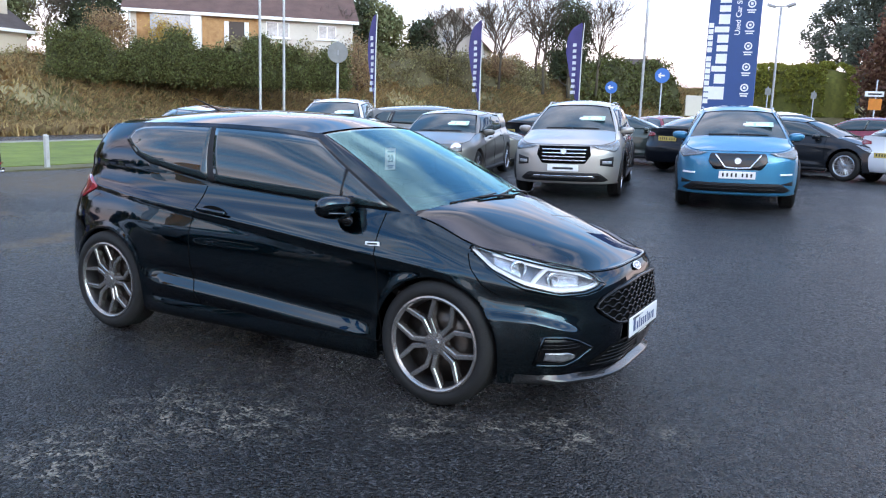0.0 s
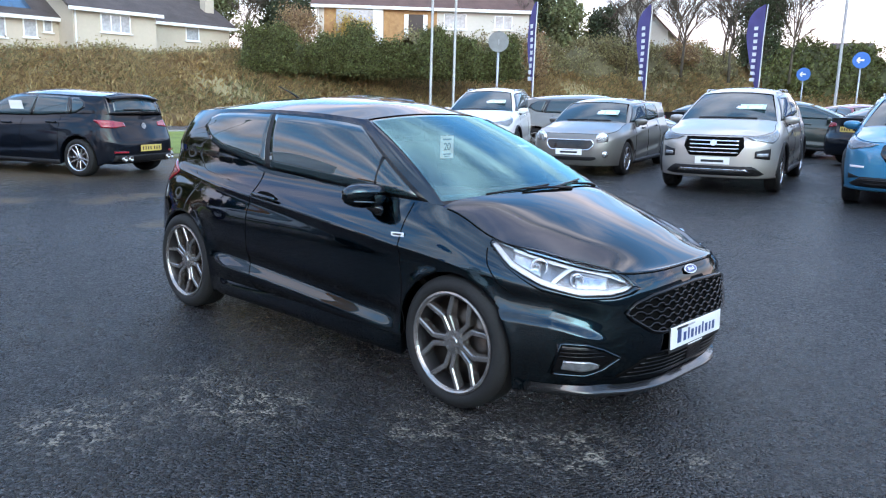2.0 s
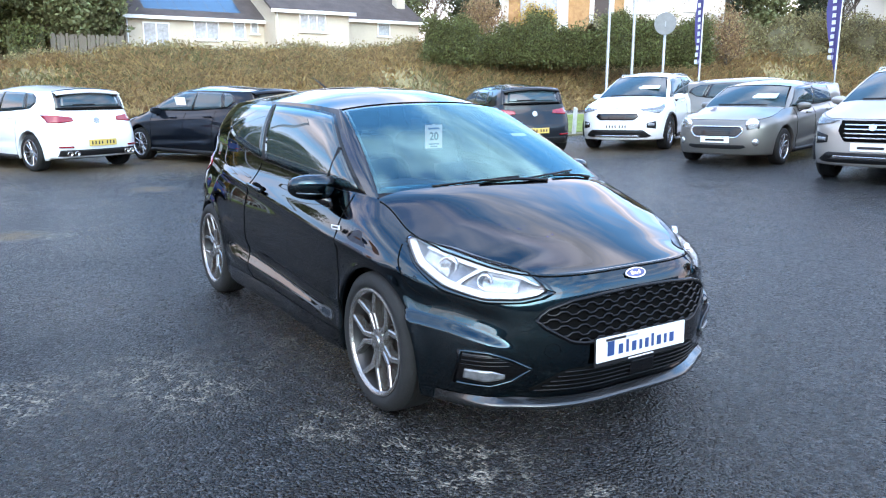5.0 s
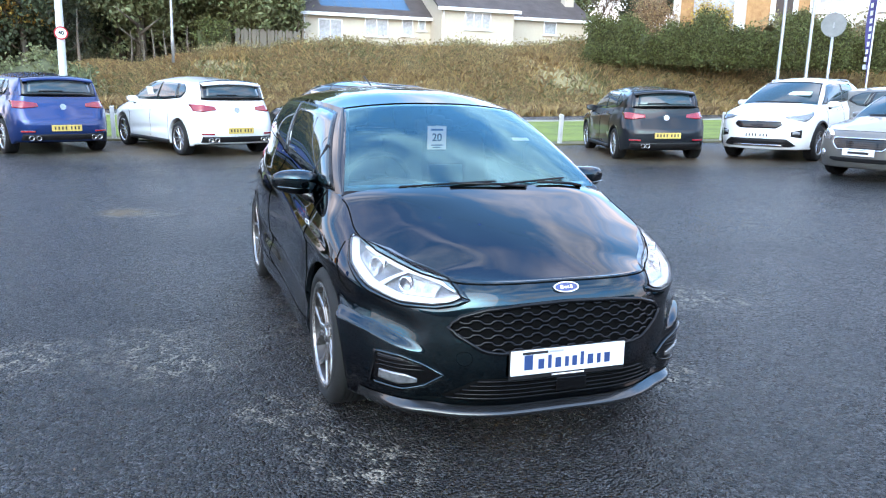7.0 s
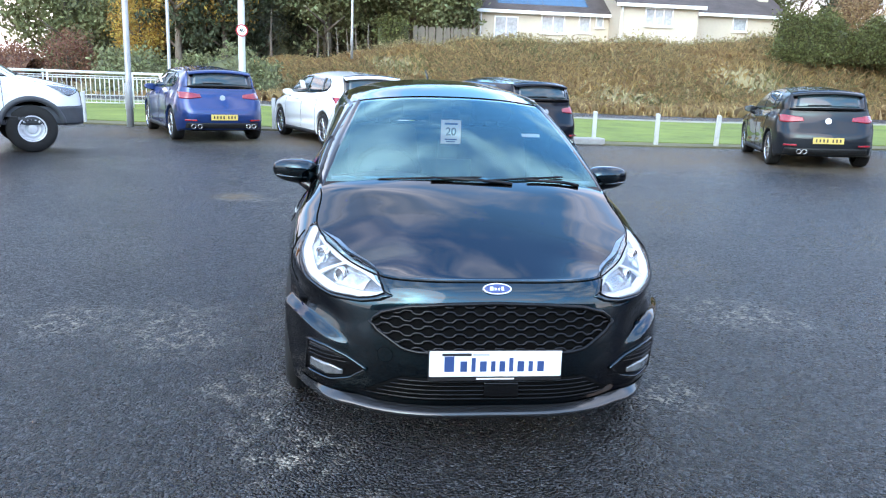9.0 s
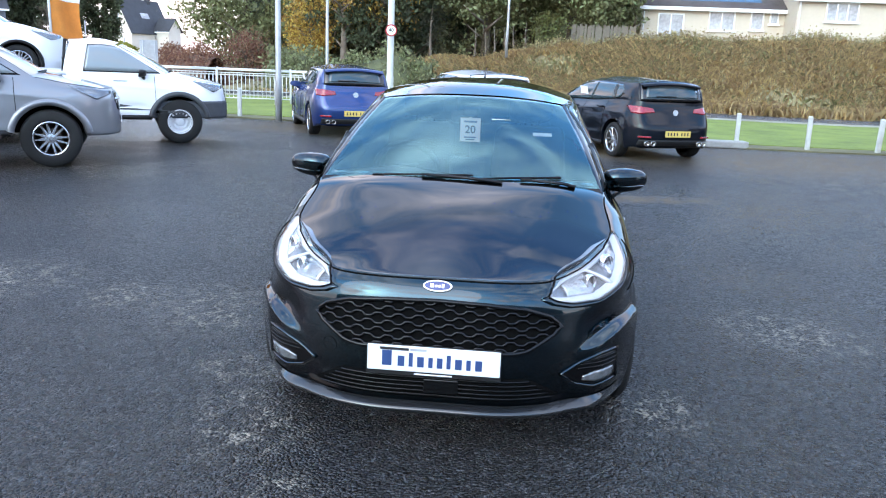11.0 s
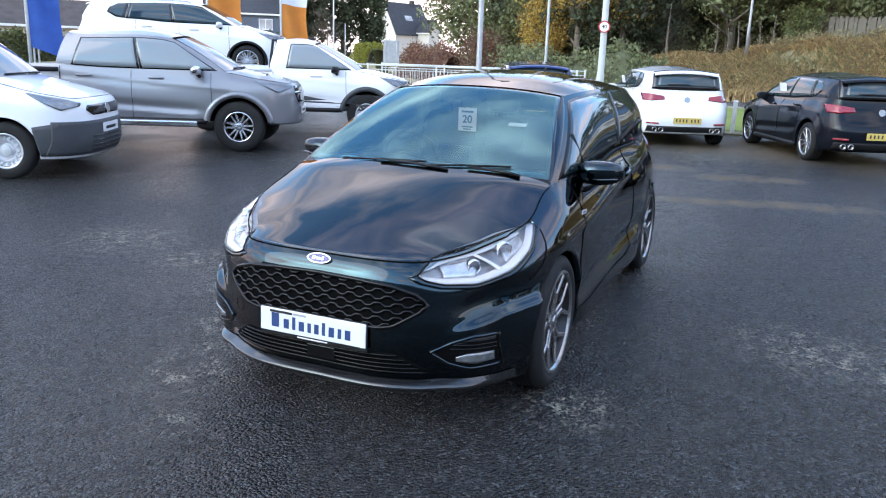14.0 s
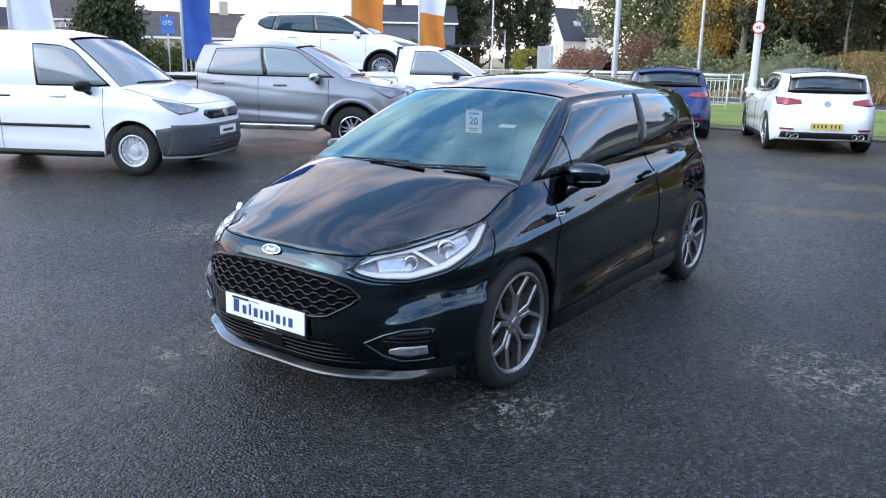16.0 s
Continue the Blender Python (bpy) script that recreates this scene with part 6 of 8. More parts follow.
retro_car = make_car("grey_retro_car", RETRO, M_GREYBR, "warm grey retro estate car with round headlamps", at_ground(-5.15, 11.0, -77), wheels=(0.205, 0.215, "5"), windows=WIN4, plate_front=(0.46, "dealer"),
                grille=[front_grille(0.50, 0.68, 0.46, M_GLOSS), front_grille(0.30, 0.37, 0.52, M_PLASTIC)], card=-1, rim_mat=M_SILVER, bars_on_roof=False)
Fm = lambda a, b, off=0.0: RETRO.find("front", a, b, off)
ringm = np.concatenate([line_on(Fm, [(-0.46, 0.59), (-0.37, 0.50), (0.37, 0.50), (0.46, 0.59)], 30, 0.008), line_on(Fm, [(-0.46, 0.59), (-0.43, 0.68), (0.43, 0.68), (0.46, 0.59)], 30, 0.008)[::-1][1:-1]])
part("grille_ring", mesh_of("ring", *tube(ringm, 0.014, 6, closed=True)), M_CHROME, retro_car)
for k in range(4):
    part("grille_bar", tubes([line_on(Fm, [(-0.40, 0.53 + 0.034 * k), (0.40, 0.53 + 0.034 * k)], 16, 0.010)], 0.006, 5), M_GLOSS, retro_car)
for sg in (1, -1):
    for (yy, zz, r, mt) in ((0.60, 0.70, 0.115, M_CHROME), (0.60, 0.70, 0.095, M_LAMP), (0.66, 0.42, 0.055, M_CHROME), (0.66, 0.42, 0.042, M_LAMP)):
        p = Fm(np.array(yy * sg), np.array(zz), 0.0)
        n = Vector(Fm(np.array(yy * sg), np.array(zz), 0.1) - p)
        v, f = lathe([(0, 0.016 if mt is M_LAMP else 0.010), (r * 0.7, 0.014 if mt is M_LAMP else 0.010), (r, 0.008), (r * 1.05, -0.03)], 24, "z")
        ob = part("headlamp" if r > 0.06 else "fog_lamp", mesh_of("lamp", v, f), mt, retro_car)
        ob.matrix_local = Matrix.Translation(p) @ n.to_track_quat("Z", "Y").to_matrix().to_4x4()

dress_front(suv_a, SUV, (0.30, 0.45, 0.74), (0.60, 0.80, 0.55, 0.72), (0.63, 0.77, 0.60, 0.05), 0.80, 0.36)
dress_front(suv_b, SUV_COMPACT, (0.30, 0.44, 0.78), (0.62, 0.80, 0.40, 0.47), (0.60, 0.78, 0.56, 0.028), 0.77)
dress_front(suv_c, SUV_WHITE, (0.30, 0.46, 0.70), (0.62, 0.78, 0.48, 0.64), (0.64, 0.75, 0.55, 0.05), 0.86, 0.30)
# vehicles further back
ESTATE = Shell(4.70, 1.83, 1.48, 2.80, 0.92, 0.33, 0.75, 0.96, 1.02, 1.02, 1.2, 0.45, -1.95, -2.2, rake=0.15, square=0.2, b_low=-0.25, b_top=-0.3)
SALOON = Shell(4.72, 1.84, 1.42, 2.83, 0.86, 0.335, 0.74, 0.95, 1.00, 1.02, 1.15, 0.38, -1.30, -1.75, rake=0.05, square=0.15, b_low=-0.30, b_top=-0.32)
make_car("grey_estate_car", ESTATE, M_GREYBR, "grey estate car standing behind the retro car", at_ground(-7.2, 13.9, 25), wheels=(0.21, 0.22, "5"), windows=WIN5, lamps=lamps_for(ESTATE, 0.75), plate_front=(0.45, "dealer"), tail_lamp=TAIL_LAMP)
make_car("green_grey_saloon", SALOON, M_SAGE, "dark green-grey saloon in the second row", at_ground(-3.7, 17.9, 18), wheels=(0.22, 0.225, "5"), windows=WIN4, lamps=lamps_for(SALOON, 0.74), tail_lamp=TAIL_LAMP, plate_rear=(0.6, "number"))
make_car("dark_saloon", SALOON, M_DGREY, "dark grey saloon parked side-on in the second row", at_ground(1.18, 17.03, -18), wheels=(0.225, 0.235, "10"), windows=WIN4, lamps=lamps_for(SALOON, 0.74), tail_lamp=TAIL_LAMP, rim_mat=M_SILVER)
make_car("navy_saloon", SALOON, M_NAVYP, "very dark blue saloon seen from behind", at_ground(-0.55, 17.0, 66), wheels=(0.215, 0.225, "5"), windows=WIN4, tail_lamp=TAIL_LAMP, plate_rear=(0.80, "number"))
make_car("navy_boot_saloon", SALOON, M_NAVYP, "dark blue saloon showing its boot", at_ground(-5.0, 17.9, 62), wheels=(0.21, 0.22, "5"), windows=WIN4, tail_lamp=TAIL_LAMP, plate_rear=(0.8, "number"))
SMALL_RETRO = Shell(3.82, 1.73, 1.41, 2.495, 0.72, 0.30, 0.80, 0.95, 0.99, 1.0, 0.98, 0.50, -1.55, -1.70, rake=0.05, square=0.45, b_low=-0.28, b_top=-0.30, roof_w=0.74)
make_car("red_retro_car", SMALL_RETRO, M_REDP, "red three-door retro hatchback", at_ground(-3.3, 22.3, -48), wheels=(0.19, 0.2, "5"), windows=WIN4, handles=((-0.1,),), lamps=lamps_for(SMALL_RETRO, 0.8), card=-1)
make_car("dark_red_suv", SUV_COMPACT, M_WINE, "dark red SUV at the far side of the yard", at_ground(2.2, 27.0, 170), wheels=(0.235, 0.245, "5"), windows=WIN4, lamps=lamps_for(SUV_COMPACT, 0.92), tail_lamp=TAIL_LAMP)
make_car("white_saloon", SALOON, M_WHITE, "white saloon with its tail towards the yard", at_ground(4.2, 17.6, 62), wheels=(0.225, 0.235, "10"), windows=WIN4, tail_lamp=TAIL_LAMP, plate_rear=(0.62, "number"), rim_mat=M_SILVER)
make_car("white_crossover", SUV_COMPACT, M_WHITE, "white SUV waiting behind the blue one", at_ground(0.4, 20.6, -60), wheels=(0.215, 0.225, "5"), windows=WIN4, lamps=lamps_for(SUV_COMPACT, 0.92))
# black hatchback beside the grass, the big white SUV on its stand, the van and the pickups
SUV_LARGE = Shell(4.70, 1.84, 1.68, 2.79, 0.90, 0.36, 0.95, 1.12, 1.19, 1.2, 1.2, 0.45, -1.95, -2.15, rake=0.12, low=0.27, square=0.35, b_low=-0.25, b_top=-0.3, roof_w=0.71)
make_car("large_white_suv", SUV_LARGE, M_WHITE, "large white SUV raised on a display stand", at_ground(-10.1, -11.3, 122, 0.88), wheels=(0.235, 0.245, "10"), windows=WIN5, lamps=lamps_for(SUV_LARGE, 0.95), bars_on_roof=True, rim_mat=M_SILVER, cladding=M_PLASTIC)
VAN = Shell(4.41, 1.79, 1.82, 2.68, 0.88, 0.325, 0.93, 1.10, 1.12, 1.14, 1.16, 0.50, -2.02, -2.12, rake=0.03, square=0.75, low=0.24, b_low=0.0, b_top=-0.02, roof_w=0.80, tumble=0.06, crease=0.006, screen_bow=0.16)
VWIN = [([(0.05, 0.06), (0.15, 0.03), (0.465, 0.03)], [(0.05, 0.72), (0.15, 0.80), (0.465, 0.82)])]
th = radians(118)
vx, vy = -1.48 - math.cos(th) * 1.34 - math.sin(th) * 0.75, -6.42 - math.sin(th) * 1.34 + math.cos(th) * 0.75
van = make_car("white_panel_van", VAN, M_WHITE, "white panel van with grey bumper and steel wheels", at_ground(vx, vy, 118), wheels=(0.195, 0.20, "steel"), windows=VWIN, handles=((0.35,),), rim_mat=M_STEEL, cladding=None, spoiler=False, rear_glass=False,
               lamps=lamps_for(VAN, 0.90, 0.26, 0.62, 0.16), plate_front=(0.56, "dealer"), grille=[front_grille(0.72, 0.84, 0.55, M_GLOSS)], glass=M_GLASS2, mirror_mat=M_PLASTIC)
M_BUMPER = shade("unpainted_grey_bumper", (0.045, 0.05, 0.056), 0.6, vary=0.15, scale=8, bump=0.1, bump_scale=300)
Sv = lambda a, b, off=0.0: VAN.find("side", a, b, off)
Fv = lambda a, b, off=0.0: VAN.find("front", a, b, off)
bmp = part("bumper", VAN.patch(Fv, [(-0.86, 0.27), (0.86, 0.27)], [(-0.86, 0.66), (0.86, 0.66)], 50, 10, 0.012, 0.02), M_BUMPER, van, "unpainted dark grey bumper")
for k in range(4):
    part("bumper_slat", tubes([line_on(Fv, [(-0.5, 0.33 + 0.05 * k), (0.5, 0.33 + 0.05 * k)], 20, 0.018)], 0.008, 5), M_GLOSS, bmp)
for mirror in (False, True):
    part("bumper_corner", VAN.patch(Sv, [(VAN.xf - 0.20, 0.27), (VAN.wb / 2 + VAN.arch_r + 0.01, 0.27)], [(VAN.xf - 0.20, 0.66), (VAN.wb / 2 + VAN.arch_r - 0.06, 0.60)], 16, 8, 0.011, 0.02, mirror), M_BUMPER, van)
    part("rub_strip", tubes([line_on(Sv, [(0.78, 0.62), (-0.85, 0.62)], 20, 0.004) * [1, -1 if mirror else 1, 1]], 0.02, 6), M_PLASTIC, van)
    part("sliding_rail", tubes([line_on(Sv, [(-0.3, 0.98), (-1.9, 0.98)], 20, 0.003) * [1, -1 if mirror else 1, 1]], 0.012, 6), M_PLASTIC, van)
part("badge", cyl(0.06, 0.01, 20), M_CHROME, van).matrix_local = Matrix.Translation(Fv(np.array(0.0), np.array(0.78), 0.006)) @ pose(0, 0, 0, 0, 80, 0)


def make_pickup(name, mat, label, px, py, heading, double=True, chrome=True, open_bed=False, wheels=(0.245, 0.225, "6"), rim_mat=None, lampz=1.04):
    """A pickup truck: cab with bonnet, separate load bed and step bars."""
    x_rear = -1.02 if double else -0.18
    sh = Shell(5.2, 1.80, 1.78, 3.0, 0.86, 0.38, 1.05, 1.18, 1.21, 1.14, 1.30, 0.56, x_rear, x_rear - 0.14, rake=0.02, low=0.42, arch=0.07, square=0.35,
               b_low=0.02 if double else 0.36, b_top=-0.05 if double else 0.30, flat_back=True, roof_w=0.76, boxy=1.0, tumble=0.07, screen_bow=0.15)
    wins = [([(0.05, 0.06), (0.15, 0.04), (0.47, 0.04)], [(0.05, 0.84), (0.15, 0.88), (0.47, 0.90)]), ([(0.50, 0.04), (0.88, 0.06)], [(0.50, 0.90), (0.86, 0.86)])]
    c = make_car(name, sh, mat, label, at_ground(px, py, heading), wheels=wheels, windows=wins if double else [([(0.05, 0.06), (0.15, 0.04), (0.70, 0.04)], [(0.05, 0.84), (0.15, 0.88), (0.68, 0.90)])], handles=((0.30,), (-0.75,)) if double else ((0.55,),), rim_mat=rim_mat or M_SILVER,
                 cladding=None, spoiler=False, rear_glass=False, lamps=lamps_for(sh, lampz, 0.28, 0.62, 0.17), plate_front=(0.62, "dealer"), grille=[front_grille(0.74, 1.0, 0.45, M_GLOSS)], glass=M_GLASS2, mirror_mat=None if chrome else M_PLASTIC)
    # load bed
    zt = 1.14
    xb0, xb1 = sh.xr + 0.06, x_rear - 0.10
    part("load_bed_floor", box(xb0 + 0.05, xb1 - 0.02, -0.76, 0.76, zt - 0.10 if not open_bed else 0.72, zt - 0.06 if not open_bed else 0.76), M_PLASTIC, c)
    for sg in (1, -1):
        part("bed_rail", tubes([[(xb0, sg * 0.80, zt), (xb1, sg * 0.80, zt + 0.01)]], 0.04, 8), M_PLASTIC if not open_bed else mat, c)
        if double:
            ln = [(0.95, sg * 0.93, 0.40), (0.88, sg * 0.95, 0.40), (-0.98, sg * 0.95, 0.40), (-1.05, sg * 0.93, 0.40)]
            part("step_bar", box(-1.0, 0.92, -0.10, 0.10, -0.045, 0.045, 0.02), M_SILVER, c).matrix_local = pose(0, sg * 0.93, 0.42)
            for xx in (-0.7, 0.6):
                part("step_bracket", tubes([[(xx, sg * 0.6, 0.45), (xx, sg * 0.9, 0.42)]], 0.02, 6), M_DARK, c)
    part("tailgate", box(sh.xr + 0.03, sh.xr + 0.09, -0.74, 0.74, 0.62, zt, 0.02), mat, c)
    ln = [(x_rear - 0.16, -0.70, zt), (x_rear - 0.10, -0.62, 1.70), (x_rear - 0.10, 0.62, 1.70), (x_rear - 0.16, 0.70, zt)]
    if not double:
        part("headboard", tubes([ln, [(x_rear - 0.14, -0.68, 1.4), (x_rear - 0.14, 0.68, 1.4)]], 0.025, 6), M_PLASTIC, c)
    Sp = lambda a, b, off=0.0: sh.find("side", a, b, off)
    for sg in (1, -1):
        for xc in (1.5, -1.5):
            ang = np.linspace(radians(-12), radians(192), 34)
            pts = np.stack([xc + (sh.arch_r + 0.03) * np.cos(ang), np.maximum(sh.low + 0.02, sh.r + (sh.arch_r + 0.03) * np.sin(ang))], 1)
            part("wheel_arch_flare", tubes([line_on(Sp, pts, 34, 0.0) * [1, sg, 1]], 0.05, 6), mat if chrome else M_BUMPER, c)
        ln = line_on(Sp, [(x_rear - 0.06, 0.48), (x_rear - 0.08, 1.12)], 10, 0.001) * [1, sg, 1]
        part("panel_gap", tubes([ln], 0.008, 4), M_DARK, c)
    if chrome:
        for sg in (1, -1):
            xm = sh.x_cowl - 0.41
            part("mirror_cap", bm_move(mirror_mesh(1), Matrix.Diagonal((0.9, 0.95 * sg, 1.05, 1))), M_CHROME, c).matrix_local = pose(xm + 0.025, sg * 1.0, sh.shoulder(xm) + 0.01)
        part("chrome_grille_bar", tubes([line_on(lambda a, b, off=0: sh.find("front", a, b, off), [(-0.45, 0.90), (0.45, 0.90)], 16, 0.012)], 0.018, 6), M_CHROME, c)
    else:
        Ff = lambda a, b, off=0.0: sh.find("front", a, b, off)
        part("bumper", sh.patch(Ff, [(-0.88, 0.44), (0.88, 0.44)], [(-0.88, 0.74), (0.88, 0.74)], 50, 8, 0.012, 0.02), M_BUMPER, c)
        for mirror in (False, True):
            part("bumper_corner", sh.patch(Sp, [(sh.xf - 0.22, 0.44), (1.5 + sh.arch_r + 0.01, 0.44)], [(sh.xf - 0.22, 0.74), (1.5 + sh.arch_r - 0.08, 0.74)], 14, 6, 0.011, 0.02, mirror), M_BUMPER, c)
    return c


def pick_at(fx, fy, heading):
    """The pickup's centre from the place of its right front wheel."""
    a = radians(heading)
    return fx - math.cos(a) * 1.5 - math.sin(a) * 0.8, fy - math.sin(a) * 1.5 + math.cos(a) * 0.8


px, py = pick_at(-5.0, -5.92, 117)
make_pickup("grey_pickup", M_PGREY, "metallic grey double-cab pickup with chrome mirrors and step bars", px, py, 117, True, True)
px, py = pick_at(-8.55, -5.70, 117)
make_pickup("white_pickup", M_WHITE, "white single-cab pickup with an open load bed", px, py, 117, False, False, True, (0.235, 0.21, "steel"), M_STEEL)

# ---- houses ----
M_CREAM = shade("cream_render", (0.53, 0.45, 0.36), 0.85, vary=0.07, scale=0.6, bump=0.2, bump_scale=60)
M_WALLW = shade("white_render", (0.62, 0.56, 0.50), 0.85, vary=0.07, scale=0.7, bump=0.2, bump_scale=60)
M_BRICK = shade("orange_brick", (0.42, 0.20, 0.08), 0.85, second=(0.55, 0.30, 0.14), vary=0.2, scale=3, bump=0.3, bump_scale=30)
M_SLATE = shade("grey_roof_tile", (0.080, 0.062, 0.057), 0.9, vary=0.3, scale=1.5, bump=0.5, bump_scale=7)
M_RTILE = shade("brown_roof_tile", (0.13, 0.068, 0.055), 0.8, vary=0.25, scale=1.5, bump=0.5, bump_scale=7)
M_DKROOF = shade("dark_slate_roof", (0.030, 0.031, 0.036), 0.6, vary=0.25, scale=1.2, bump=0.4, bump_scale=6)
M_UPVC = shade("white_window_frame", (0.78, 0.79, 0.79), 0.4)
# the pale tone puts reflected daylight into the glass colour
M_PANE = shade("pale_reflecting_pane", (0.34, 0.355, 0.37), 0.05, coat=0.6, vary=0.5, scale=0.8)
M_SOLAR = shade("solar_panel", (0.05, 0.10, 0.15), 0.12, coat=0.5)
M_SLATEBLUE = shade("slate_blue_cladding", (0.10, 0.125, 0.16), 0.7, vary=0.08, scale=1.0)
M_WOOD = shade("weathered_timber", (0.15, 0.125, 0.095), 0.85, vary=0.25, scale=6, bump=0.3, bump_scale=60)
M_POST = shade("pale_painted_post", (0.46, 0.46, 0.44), 0.75, vary=0.22, scale=7, bump=0.25, bump_scale=60)
M_GALV = shade("galvanised_steel", (0.40, 0.41, 0.42), 0.45, 0.5, vary=0.15, scale=4)
M_RAILW = shade("white_painted_steel", (0.56, 0.57, 0.56), 0.45, vary=0.1, scale=5)
M_PURPLE = shade("purple_flag_cloth", (0.085, 0.072, 0.22), 0.8, vary=0.12, scale=3)
M_ORANGE = shade("orange_flag_cloth", (0.72, 0.22, 0.035), 0.8, vary=0.12, scale=3)
M_BLUEF = shade("blue_flag_cloth", (0.02, 0.12, 0.42), 0.8, vary=0.15, scale=3)
M_WHITEF = shade("white_flag_cloth", (0.74, 0.76, 0.80), 0.8, vary=0.06, scale=3)
M_BANNER = shade("blue_sign_panel", (0.004, 0.060, 0.205), 0.35, vary=0.08, scale=1.0)
M_SIGNB = shade("blue_road_sign", (0.01, 0.16, 0.50), 0.35)
M_SIGNBACK = shade("dull_sign_back", (0.21, 0.215, 0.21), 0.7, vary=0.15, scale=6)
M_SIGNR = shade("red_road_sign", (0.55, 0.02, 0.03), 0.4)


def roof_mesh(w, d, eave, ridge, over=0.35, thick=0.14, hip=0.0):
    """A pitched roof slab with its ridge along x; hip draws the ridge in at both ends."""
    o = over
    h = ridge - eave
    dz = h * o / (d / 2)
    pts = [(-o, -o, eave - dz), (w + o, -o, eave - dz), (w + o - hip, d / 2, ridge), (-o + hip, d / 2, ridge), (-o, d + o, eave - dz), (w + o, d + o, eave - dz)]
    v = [(x, y, z + thick) for x, y, z in pts] + [(x, y, z) for x, y, z in pts]
    f = [(0, 1, 2, 3), (3, 2, 5, 4), (9, 8, 7, 6), (10, 11, 8, 9), (0, 6, 7, 1), (4, 5, 11, 10), (1, 7, 8, 2), (2, 8, 11, 5), (0, 3, 9, 6), (3, 4, 10, 9)]
    if hip:
        f += [(1, 2, 5), (0, 4, 3)]
    return fixed(mesh_of("roof", v, f, False))


def wall_mesh(w, d, base, eave, ridge=None):
    """A solid block of walls, with gables where a ridge height is given."""
    v = [(0, 0, base), (w, 0, base), (w, d, base), (0, d, base), (0, 0, eave), (w, 0, eave), (w, d, eave), (0, d, eave)]
    f = [(0, 1, 5, 4), (2, 3, 7, 6), (3, 2, 1, 0)]
    if ridge:
        v += [(0, d / 2, ridge), (w, d / 2, ridge)]
        f += [(1, 2, 6, 9, 5), (3, 0, 4, 8, 7)]
    else:
        f += [(1, 2, 6, 5), (3, 0, 4, 7), (4, 5, 6, 7)]
    return fixed(mesh_of("wall", v, f, False))


def add_window(house, x, y, z, w, h, panes=2, axis="x", mat=None):
    """A casement set in the wall: frame, panes, sill. axis: the wall's direction."""
    m = Matrix.Translation((x, y, z)) @ (Matrix.Identity(4) if axis == "x" else pose(0, 0, 0, 0, 0, 90))
    fr = part("window", box(-w / 2, w / 2, -0.012, 0.02, -h / 2, h / 2), M_UPVC, house)
    fr.matrix_local = m
    for z0 in (-h / 2, h / 2 - 0.07):
        part("frame_rail", box(-w / 2, w / 2, -0.06, -0.012, z0, z0 + 0.07), M_UPVC, fr)
    for k in range(panes + 1):
        part("frame_post", box(-w / 2 + k * (w - 0.07) / panes, -w / 2 + k * (w - 0.07) / panes + 0.07, -0.058, -0.012, -h / 2 + 0.07, h / 2 - 0.07), M_UPVC, fr)
    for k in range(panes):
        part("pane", box(-w / 2 + 0.07 + k * (w - 0.07) / panes, -w / 2 + (k + 1) * (w - 0.07) / panes, -0.03, -0.02, -h / 2 + 0.07, h / 2 - 0.07), mat or M_PANE, fr)
    part("sill", box(-w / 2 - 0.08, w / 2 + 0.08, -0.14, 0.0, -h / 2 - 0.07, -h / 2), M_UPVC, fr)


def block(house, m, w, d, base, eave, ridge, wall, roof, over=0.35, hip=0.0):
    part("wall", wall_mesh(w, d, base, eave, ridge if not hip else None), wall, house).matrix_local = m
    part("roof", roof_mesh(w, d, eave, ridge, over, hip=hip), roof, house).matrix_local = m
    part("fascia", box(-over, w + over, -over - 0.03, -over, eave - (ridge - eave) * over / (d / 2) - 0.10, eave - (ridge - eave) * over / (d / 2) + 0.10), M_UPVC, house).matrix_local = m
    part("downpipe", tubes([[(0.12, -0.06, base), (0.12, -0.06, eave - 0.1)]], 0.045, 6), M_UPVC, house).matrix_local = m


h1 = thing("cream_bungalow", "cream rendered bungalow with grey tiled roof and solar panels", "house", m=pose(-44, 7.1, 0, 0, 0, 90))
I4 = Matrix.Identity(4)
block(h1, I4, 9.0, 8.0, 2.8, 5.45, 7.6, M_CREAM, M_SLATE)
block(h1, Matrix.Translation((8.15, -2.0, 0)), 4.85, 10.5, 2.8, 6.0, 8.7, M_CREAM, M_SLATE)
block(h1, Matrix.Translation((12.9, 2.0, 0)), 7.6, 7.0, 2.8, 6.0, 7.8, M_CREAM, M_SLATE)
for wx, wy, wz, ww, wh, n in ((1.7, 0, 4.35, 1.5, 1.3, 2), (4.6, 0, 4.65, 1.5, 1.1, 2), (6.6, 0, 4.75, 0.75, 1.1, 1), (7.55, 0, 4.95, 0.5, 0.8, 1), (10.55, -2.0, 5.2, 1.75, 1.05, 3), (17.65, 2.0, 5.3, 1.0, 0.9, 1)):
    add_window(h1, wx, wy, wz, ww, wh, n)
add_window(h1, 13.0, 2.5, 5.1, 0.7, 1.0, 1, "y")
for k in range(6):
    sp = part("solar_panel", box(0, 0.93, 0, 0.05, 0, 2.3, 0.004), M_SOLAR, h1)
    sp.matrix_local = Matrix.Translation((1.2 + 0.95 * k, 0.35, 5.78)) @ pose(0, 0, 0, -61.5, 0, 0)
part("chimney", bm_join(box(19.6, 20.3, 3.6, 4.3, 5.5, 8.6, 0.03), box(19.5, 20.4, 3.5, 4.4, 8.6, 8.75)), M_CREAM, h1)

